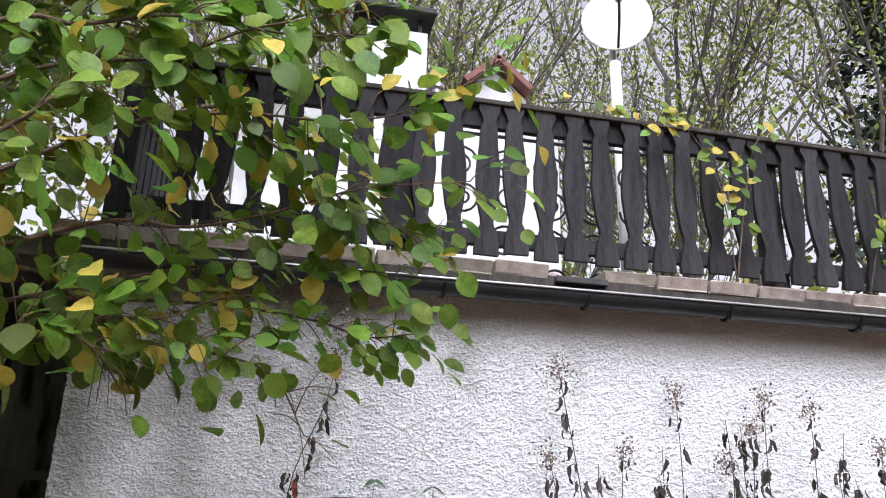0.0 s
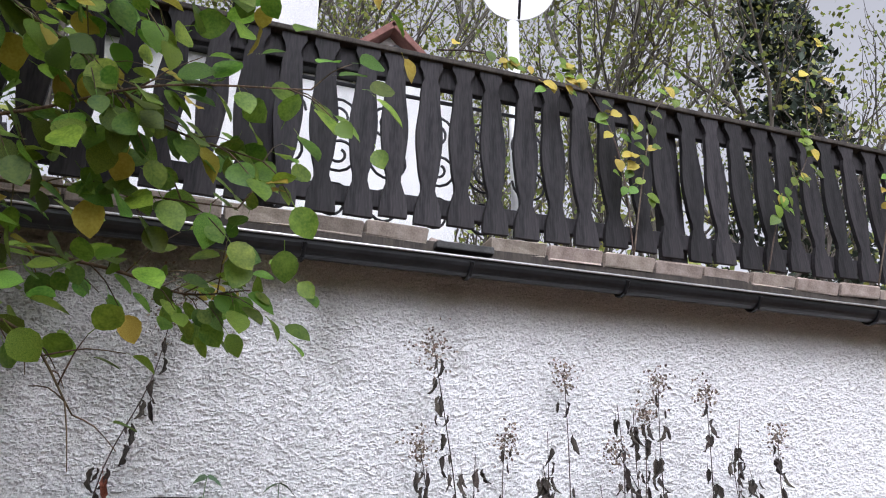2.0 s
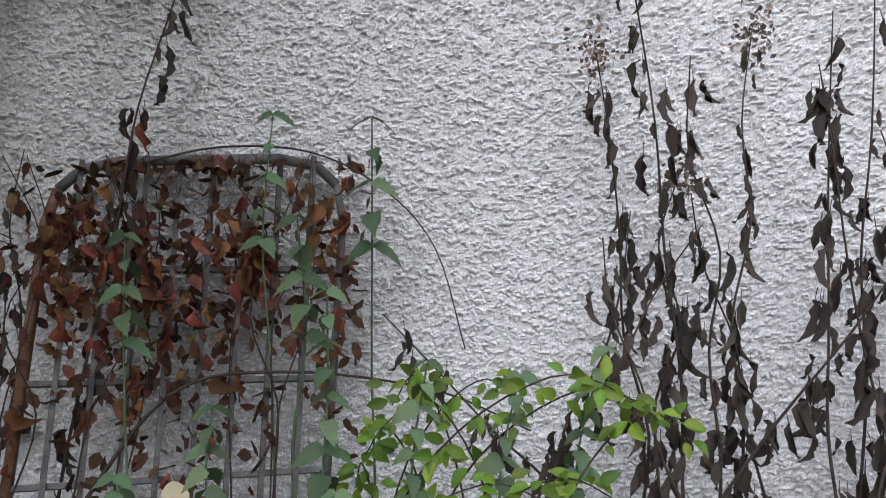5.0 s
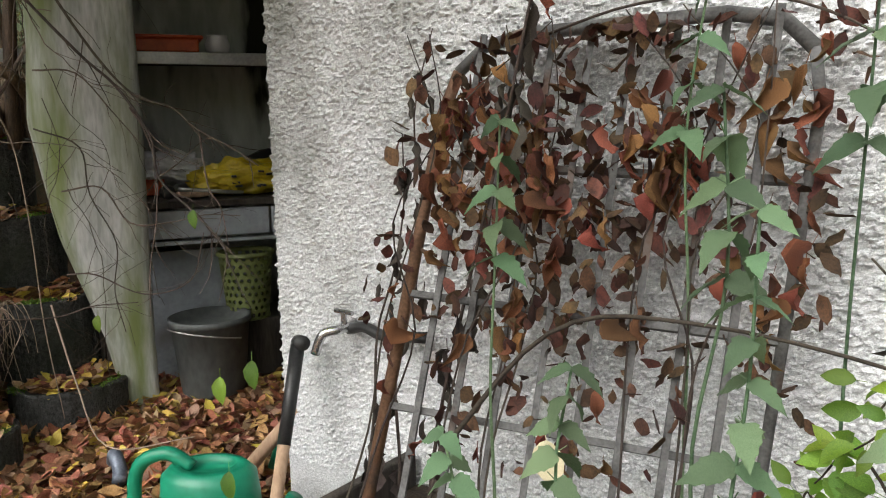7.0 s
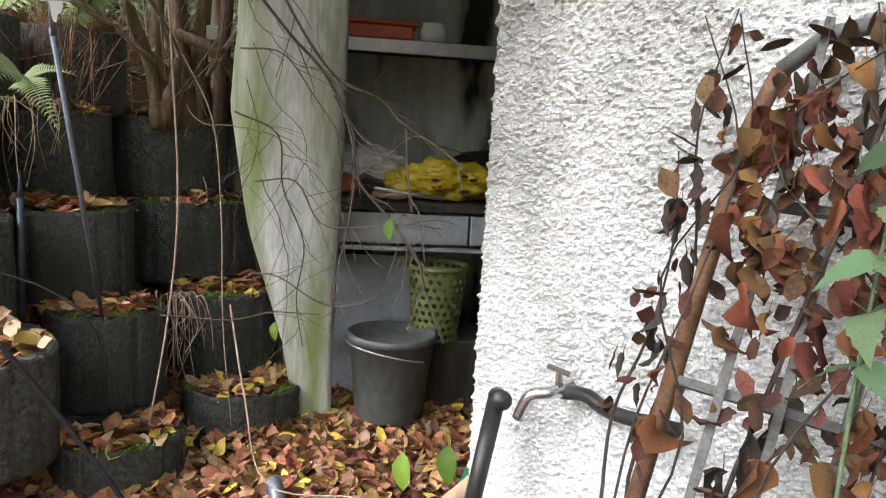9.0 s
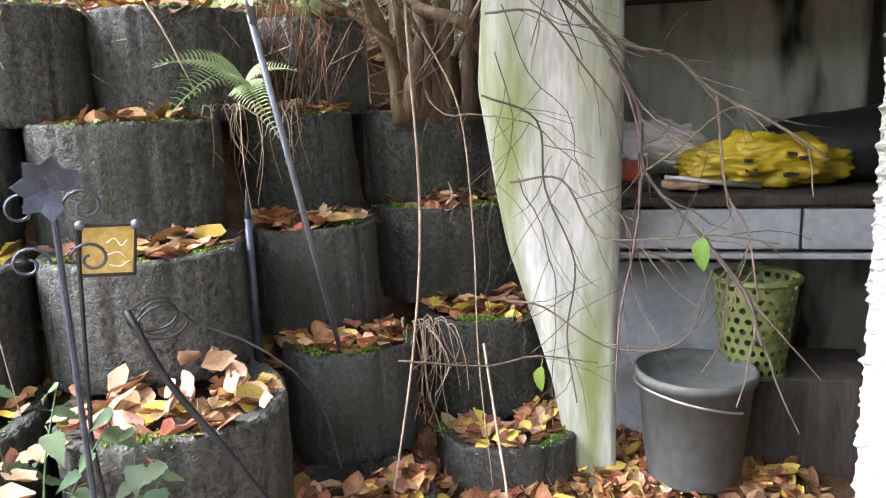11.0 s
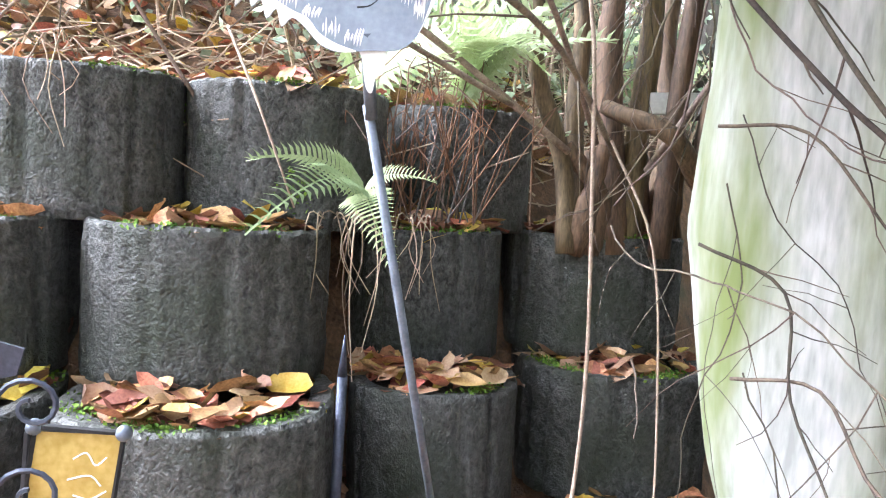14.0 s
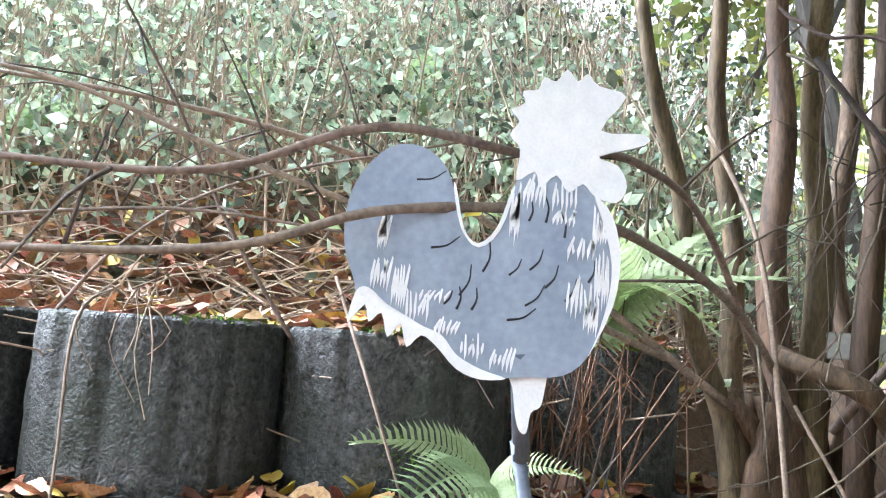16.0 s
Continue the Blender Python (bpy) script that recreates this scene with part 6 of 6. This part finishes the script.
    for pts, r in (([(-1.05, -0.3, 2.1), (-0.9, -0.24, 1.88), (-0.72, -0.14, 1.66), (-0.63, -0.07, 1.55), (-0.5, -0.05, 1.4), (-0.44, -0.07, 1.28), (-0.32, -0.04, 1.18), (-0.21, -0.03, 1.1), (-0.12, -0.07, 1.04)], 0.0055),
                   ([(-1.0, -0.2, 2.15), (-0.86, -0.16, 1.9), (-0.7, -0.1, 1.66), (-0.61, -0.03, 1.53), (-0.51, 0.03, 1.49), (-0.42, 0.06, 1.42), (-0.3, 0.1, 1.36), (-0.2, 0.11, 1.31)], 0.005),
                   ([(-0.62, -0.04, 1.49), (-0.58, -0.02, 1.42), (-0.53, -0.02, 1.3), (-0.47, -0.07, 1.15), (-0.44, -0.12, 1.01), (-0.39, -0.16, 0.88)], 0.0035),
                   ([(-0.41, 0.06, 1.41), (-0.34, 0.03, 1.25), (-0.27, 0.02, 1.19), (-0.19, -0.02, 1.09)], 0.003),
                   ([(-0.44, -0.07, 1.28), (-0.41, -0.02, 1.32), (-0.36, 0.05, 1.39), (-0.27, 0.06, 1.37)], 0.0025),
                   ([(-0.84, -0.17, 1.23), (-0.74, -0.09, 1.24), (-0.64, -0.06, 1.13), (-0.53, 0.01, 1.13), (-0.38, 0.04, 1.16), (-0.26, 0.08, 1.16)], 0.003),
                   ([(-0.87, -0.21, 1.61), (-0.78, -0.12, 1.6), (-0.69, -0.06, 1.48), (-0.6, -0.01, 1.36)], 0.003),
                   ([(-0.73, -0.23, 0.98), (-0.65, -0.18, 0.98), (-0.52, -0.1, 0.92), (-0.36, -0.04, 0.97), (-0.29, -0.03, 1.12)], 0.0025),
                   ([(-0.67, -0.5, 0.9), (-0.62, -0.33, 0.88), (-0.58, -0.23, 0.9), (-0.47, -0.15, 0.91)], 0.0025),
                   ([(-0.88, -0.22, 1.43), (-0.8, -0.12, 1.37), (-0.76, -0.12, 1.22), (-0.66, -0.1, 1.07), (-0.6, -0.15, 0.93), (-0.5, -0.18, 0.82)], 0.003)):
        path = branch("twig", t, pts, r, r * 0.5, M["twig"], 5, 6)
        for k in range(3, len(path) - 1, 2):
            d = ((path[k + 1] - path[k]).normalized() + Vector((rnd.gauss(0, 0.5), rnd.gauss(0, 0.5), rnd.gauss(-0.1, 0.5)))).normalized()
            grow(path[k], d, rnd.uniform(0.06, 0.2), r * 0.5, 0)
    for x, y, z, k in ((-0.62, -0.2, 0.86, "green"), (-0.2, -0.12, 1.2, "green"), (0.42, -0.5, 0.95, "green"), (0.5, -0.55, 0.8, "green"), (0.52, -0.5, 1.0, "green")):
        o = new("hanging_leaf", LEAF["sprig" if k == "green" else k][0])
        o.matrix_basis = leaf_pose((x, y, z), (0.3, -0.3, -0.8), 0.052, (0.5, -0.8, 0.3))
        tagged(o, "single green leaf hanging from a bare twig", "leaf")
    # long hanging vines down the ring wall
    vine = thing("bare_vine", "long bare vines hanging down over the planting rings", "vine", (-1.1, -0.3, 1.7))
    for pts, r in (([(-1.4, -0.34, 2.1), (-1.2, -0.32, 1.85), (-1.05, -0.34, 1.5), (-0.95, -0.36, 1.15), (-0.85, -0.42, 0.85), (-0.72, -0.52, 0.55), (-0.6, -0.6, 0.36)], 0.0045), ([(-1.2, -0.26, 1.6), (-1.1, -0.2, 1.4), (-1.02, -0.2, 1.1), (-0.9, -0.24, 0.8), (-0.8, -0.25, 0.5)], 0.003), ([(-1.22, -1.34, 1.72), (-1.05, -1.32, 1.66), (-1.0, -1.3, 1.45), (-0.92, -1.28, 1.2), (-0.86, -1.26, 1.0), (-0.8, -1.2, 0.6)], 0.0028), ([(-1.15, -0.98, 1.75), (-0.98, -0.9, 1.6), (-0.95, -0.84, 1.45)], 0.003), ([(-0.7, -0.3, 0.9), (-0.5, -0.34, 0.7), (-0.2, -0.42, 0.62), (0.1, -0.36, 0.7)], 0.003)):
        branch("vine", vine, pts, r, r * 0.5, M["straw"], 5, 6)
    # straw tuft
    tuft = []
    bm = bmesh.new()
    for cx, cy, cz, n, ln in ((-1.03, -0.335, 0.86, 26, 0.30), (-1.29, -0.63, 1.42, 8, 0.22), (-1.2, -1.3, 1.7, 7, 0.3), (-1.24, -0.75, 1.42, 14, 0.30)):
        for k in range(n):
            a = rnd.uniform(-1.2, 1.2)
            p = Vector((cx + rnd.gauss(0, 0.03), cy + rnd.gauss(0, 0.026), cz))
            out = Vector((0.025 + rnd.uniform(0, 0.04), rnd.gauss(0, 0.015), 0.012))
            drop = -ln * rnd.uniform(0.35, 1.0)
            tube(bm, smooth_path([p, p + out, p + out * 1.3 + Vector((0, rnd.gauss(0, 0.02), drop * 0.5)), p + out * 1.2 + Vector((0, rnd.gauss(0, 0.025), drop))], 3), 0.0018, 0.0008, seg=4, caps=False)
    solo("dead_grass", bm, M["straw"], "straw-coloured dead grass hanging over the ring rims", "grass", kind="stuff")
    bm = bmesh.new()
    for k in range(46):
        p = Vector((-1.38 + rnd.gauss(0, 0.07), -0.60 + rnd.gauss(0, 0.08), 1.42))
        h = rnd.uniform(0.15, 0.36)
        q = p + Vector((rnd.gauss(0.03, 0.06), rnd.gauss(0, 0.07), h))
        tube(bm, smooth_path([p, p.lerp(q, 0.6), q, q + Vector((rnd.gauss(0.02, 0.03), rnd.gauss(0, 0.05), -h * 0.3))], 3), 0.002, 0.001, seg=4, caps=False)
    solo("dry_stalk_clump", bm, M["rusty_steel"], "clump of reddish-brown dry stalks in a ring", "plant", kind="stuff")


build_shrub()


# ---- ferns ----
def frond_mesh(seed):
    rnd = random.Random(seed)
    vs, fs = [], []
    n = 24
    for k in range(n):
        t = k / n
        x = t
        z = 0.25 * math.sin(t * 2.2) - 0.55 * t * t
        w = 0.30 * math.sin(math.pi * (0.12 + 0.88 * (1 - t)) * 0.72) * (1 - t * 0.55)
        for s in (1, -1):
            b = len(vs)
            hw = 0.017
            tip = (x + 0.09, s * w, z - 0.05 * w + rnd.uniform(-0.01, 0.01))
            vs += [(x - hw, 0, z), (x + 0.04 - hw, s * w * 0.55, z + 0.015), tip, (x + 0.04 + hw, s * w * 0.5, z + 0.012), (x + hw, 0, z)]
            fs.append((b, b + 1, b + 2, b + 3, b + 4))
    b = len(vs)
    for k in range(8):
        t = k / 7
        z = 0.25 * math.sin(t * 2.2) - 0.55 * t * t
        vs += [(t, -0.007, z + 0.002), (t, 0.007, z + 0.002)]
    for k in range(7):
        a = b + k * 2
        fs.append((a, a + 2, a + 3, a + 1))
    me = bpy.data.meshes.new("frond")
    me.from_pydata(vs, [], fs)
    me.materials.append(M["fern"])
    return me


FRONDS = [frond_mesh(s) for s in range(3)]


def build_ferns():
    rnd = random.Random(61)
    for base, fr in (((-1.06, -0.735, 1.475), [((0.5, -0.35, 0.02), 0.19), ((0.3, -0.95, 0.5), 0.15), ((0.45, 0.6, 0.35), 0.10), ((0.55, 0.1, -0.2), 0.15)]), ((-1.42, -0.52, 1.70), [((0.9, 0.2, 0.3), 0.27), ((0.6, 0.7, 0.5), 0.25), ((0.5, -0.4, 0.6), 0.25), ((0.2, 0.6, 0.8), 0.27), ((0.7, -0.1, 0.9), 0.24)]), ((-1.7, -0.75, 1.7), [((0.5, 0.7, 0.5), 0.4), ((0.6, -0.5, 0.5), 0.36), ((-0.3, 0.8, 0.5), 0.36)])):
        f = thing("fern", "pale green fern growing between the planting rings", "fern", base)
        for d, size in fr:
            put_leaf(rnd.choice(FRONDS), f, leaf_pose((0, 0, 0), d, size * 1.25, (0.8, 0, 0.8), rnd.gauss(0, 0.2)), "frond")


build_ferns()


def build_bank_ferns():
    rnd = random.Random(62)
    for k in range(30):
        y = rnd.uniform(-3.0, 0.6)
        x = ring_line(min(y, 1.0)) - rnd.uniform(0.7, 3.2)
        f = thing("fern", "pale green fern growing on the wooded bank", "fern", (x, y, ground_z(x, y)), group="ferns on the bank")
        for i in range(5):
            a = rnd.uniform(0, 6.28)
            put_leaf(rnd.choice(FRONDS), f, leaf_pose((0, 0, 0), (math.cos(a), math.sin(a), rnd.uniform(0.5, 1.1)), rnd.uniform(0.25, 0.5), (0.5, 0, 0.9), rnd.gauss(0, 0.3)), "frond")


build_bank_ferns()


# ---- green sprigs by the lower rings ----
def build_sprigs():
    rnd = random.Random(91)
    for bx, by, bz, stems in ((-0.52, -1.16, 0.62, [(-0.5, -1.2, 1.06), (-0.5, -1.1, 1.0), (-0.48, -1.02, 0.95), (-0.5, -1.28, 1.0)]), (-0.5, -1.0, 0.6, [(-0.47, -0.99, 0.92), (-0.46, -0.95, 0.86), (-0.47, -1.05, 0.80)])):
        g = thing("green_sprig", "small green leafy weed growing by the rings", "plant", (bx, by, bz))
        for tx, ty, tz in stems:
            path = branch("stem", g, [(bx, by, bz), ((bx + tx) / 2, (by + ty) / 2 - 0.01, (bz + tz) / 2 + 0.03), (tx, ty, tz)], 0.0025, 0.0012, M["leaf_nettle"], 4, 5)
            for i in range(3, len(path)):
                a = i * 2.1 + rnd.gauss(0, 0.4)
                put_leaf(rnd.choice(LEAF["nettle"]), g, leaf_pose(path[i] - g.location, (math.cos(a) + 0.3, math.sin(a), -0.3), rnd.uniform(0.04, 0.07), (0.4, 0, 1)))


build_sprigs()

# ---- woodland behind ----
def build_tree(name, x, y, z, height, r, seed, leaves, lean=(0, 0), size=0.10, material="tree_leaf", label="tall thin tree with sparse yellow-green autumn leaves", spread=0.6):
    rnd = random.Random(seed)
    t = thing(name, label, "tree", (x, y, z), group="woodland trees")
    bm = bmesh.new()
    tips = []

    def grow(p, d, length, rad, depth):
        n = 5
        pts = [p]
        for k in range(n):
            d = (d + Vector((rnd.gauss(0, 0.09), rnd.gauss(0, 0.09), 0.04))).normalized()
            p = p + d * length / n
            pts.append(p)
        tube(bm, pts, rad, rad * 0.55, seg=6 if depth > 1 else 4, caps=False)
        if depth <= 1:
            tips.extend(pts[1:])
        if depth:
            for k in range(2, n + 1):
                for _ in range(2 if depth > 1 else 1):
                    a = rnd.uniform(0, 6.28)
                    dd = (d * 0.75 + Vector((math.cos(a), math.sin(a), 0.25)) * rnd.uniform(0.45, 0.8)).normalized()
                    grow(pts[k], dd, length * rnd.uniform(0.35, 0.55), rad * 0.42, depth - 1)
    grow(Vector((0, 0, -0.1)), Vector((lean[0], lean[1], 1)).normalized(), height, r, 3)
    part("trunk", bm, M["bark_grey"], t)
    rng = np.random.default_rng(seed)
    tp = np.array([tuple(q) for q in tips])
    c = tp[rng.integers(0, len(tp), leaves)] + rng.normal(0, spread, (leaves, 3))
    o = new("crown", quads("crown", c, size, M[material], seed))
    o.parent = t
    return t


for k, (x, y, h, r) in enumerate(((-1.6, 7.5, 9, 0.10), (0.6, 9.0, 10, 0.12), (2.2, 11.0, 11, 0.13), (4.2, 8.0, 9, 0.09), (5.6, 10.5, 11, 0.13), (7.6, 8.5, 9, 0.10), (9.5, 11.5, 11, 0.13), (3.2, 14.0, 12, 0.15), (12.0, 13.0, 12, 0.15), (0.0, 15.0, 12, 0.16), (6.8, 15.0, 13, 0.17), (-3.5, 10.0, 10, 0.13), (7.0, 6.2, 9, 0.09), (10.6, 6.0, 9, 0.10), (13.5, 8.5, 10, 0.12))):
    build_tree("tree", x, y, 0.0, h * 0.92, r, 70 + k, 3300, (random.Random(k).uniform(-0.12, 0.12), random.Random(k + 50).uniform(-0.1, 0.05)))
# extra leaves added to these crowns to block sky light from wall and rings
for k, (x, y, h, r) in enumerate(((-3.2, 0.9, 5, 0.06), (-4.5, -0.6, 6, 0.08), (-4.0, -2.3, 6, 0.07), (-6.2, -1.2, 7, 0.10), (-3.0, 2.6, 6, 0.08), (-7.0, 1.6, 8, 0.11), (-5.4, -3.8, 7, 0.09), (-8.5, -0.4, 9, 0.12))):
    build_tree("sapling", x, y, ground_z(x, y), h * 0.75, r, 130 + k, 9000, (0.02, 0.0), 0.10, label="thin woodland sapling on the bank, its crown thickened to block light")


def build_spruce(x, y, z, h, seed):
    rnd = random.Random(seed)
    t = thing("spruce", "dark drooping spruce with hanging needle branches", "tree", (x, y, z), group="spruces")
    bm = bmesh.new()
    tube(bm, [(0, 0, -0.2), (0, 0, h)], 0.17, 0.02, seg=8)
    part("trunk", bm, M["bark_grey"], t)
    c = []
    for i in range(190):
        zz = h * (0.12 + 0.88 * rnd.random())
        ln = (1 - zz / h) * 2.6 + 0.35
        a = rnd.uniform(0, 6.28)
        for k in range(26):
            s = rnd.random()
            q = Vector((math.cos(a) * ln * s, math.sin(a) * ln * s, zz - 0.55 * s * s * ln - abs(rnd.gauss(0, 0.18)) * s * 1.8))
            c.append(tuple(q + Vector((rnd.gauss(0, 0.07), rnd.gauss(0, 0.07), 0))))
    o = new("crown", quads("crown", c, 0.16, M["spruce"], seed, stretch=1.4))
    o.parent = t


build_spruce(10.9, 6.5, 0.0, 12.5, 5)
build_spruce(14.0, 8.5, 0.0, 13.0, 6)


def build_undergrowth():
    rng = np.random.default_rng(14)
    c, stems = [], bmesh.new()
    rnd = random.Random(15)
    for k in range(1150):
        x, y = -1.9 - abs(rng.normal(0, 2.9)), rng.uniform(-6.5, 5.0)
        if x > ring_line(min(y, 1.1)) - 0.5:
            continue
        z = ground_z(x, y)
        h = rng.uniform(0.2, 0.85)
        n = int(rng.uniform(45, 120))
        q = rng.normal(0, 1, (n, 3)) * (0.22, 0.22, h * 0.33) + (x, y, z + h * 0.6)
        c.append(q)
        for j in range(4):
            p = Vector((x + rnd.gauss(0, 0.12), y + rnd.gauss(0, 0.12), z - 0.02))
            tube(stems, [p, p + Vector((rnd.gauss(0, 0.07), rnd.gauss(0, 0.07), h * 0.6)), p + Vector((rnd.gauss(0, 0.15), rnd.gauss(0, 0.15), h * 1.25))], 0.005, 0.002, seg=4, caps=False)
    tagged(new("undergrowth", quads("undergrowth", np.concatenate(c), 0.042, M["under"], 3)), "pale green undergrowth covering the woodland bank", "undergrowth", kind="stuff")
    solo("undergrowth_stems", stems, M["straw"], "dry pale stems standing in the undergrowth", "stems", kind="stuff")
    bm = bmesh.new()
    for k in range(1300):
        y = rnd.uniform(-3.4, 0.2)
        x = ring_line(min(y, 1.0)) - 0.2 - abs(rnd.gauss(0, 0.5))
        p = Vector((x, y, ground_z(x, y) + rnd.uniform(0.01, 0.1)))
        a = rnd.uniform(0, 6.28)
        d = Vector((math.cos(a), math.sin(a), rnd.uniform(-0.05, 0.45)))
        ln = rnd.uniform(0.12, 0.4)
        tube(bm, [p, p + d * ln * 0.5 + Vector((0, 0, rnd.gauss(0.01, 0.02))), p + d * ln], 0.003, 0.0012, seg=4, caps=False)
    solo("brushwood", bm, M["straw"], "pale dry brushwood and stalks behind the top rings", "brushwood", kind="stuff")
    # far wood edge closing the view on all sides, raised to block low sky
    pts = []
    for k in range(22000):
        a = rng.uniform(0, 6.28)
        r = rng.uniform(24, 42)
        pts.append((r * math.cos(a), r * math.sin(a), 1.2 + abs(rng.normal(0, 5.0))))
    tagged(new("far_woods", quads("far_woods", pts, 0.9, M["tree_leaf"], 4)), "far yellow-green wood edge, raised all round to block the low sky", "woods", kind="stuff")


build_undergrowth()


# young yellow-leaved shoots climbing before the railing
def build_shoots():
    rnd = random.Random(81)
    s = thing("railing_climber", "thin climbing shoots with yellow-green leaves on the railing", "climber", (2.9, -0.12, 2.66))
    for pts, n in (([(2.95, -0.08, 2.66), (2.92, -0.10, 3.0), (2.85, -0.12, 3.25), (2.7, -0.14, 3.45), (2.55, -0.14, 3.5)], 26), ([(2.95, -0.08, 2.66), (3.02, -0.12, 3.1), (3.1, -0.14, 3.4), (3.3, -0.14, 3.6)], 20), ([(3.7, -0.08, 2.66), (3.8, -0.12, 3.0), (4.0, -0.14, 3.3), (4.05, -0.16, 3.7), (4.2, -0.16, 4.1)], 34), ([(2.0, -0.1, 3.5), (2.2, -0.12, 3.52), (2.4, -0.14, 3.46), (2.6, -0.14, 3.4)], 14), ([(4.4, -0.08, 2.66), (4.6, -0.14, 3.3), (4.8, -0.16, 3.9), (4.9, -0.2, 4.5)], 40)):
        path = branch("shoot", s, pts, 0.0045, 0.0015, M["twig"], 6, 5)
        for k in range(n):
            p = path[rnd.randrange(len(path) // 4, len(path))]
            put_leaf(rnd.choice(LEAF[rnd.choice(["yellow", "green", "green"])]), s, leaf_pose(p - s.location + Vector((rnd.gauss(0, 0.04), -0.01, rnd.gauss(0, 0.03))), (rnd.gauss(0, 1), -0.3, rnd.gauss(-0.4, 0.5)), rnd.uniform(0.04, 0.075), (0, -1, 0.5)))


build_shoots()
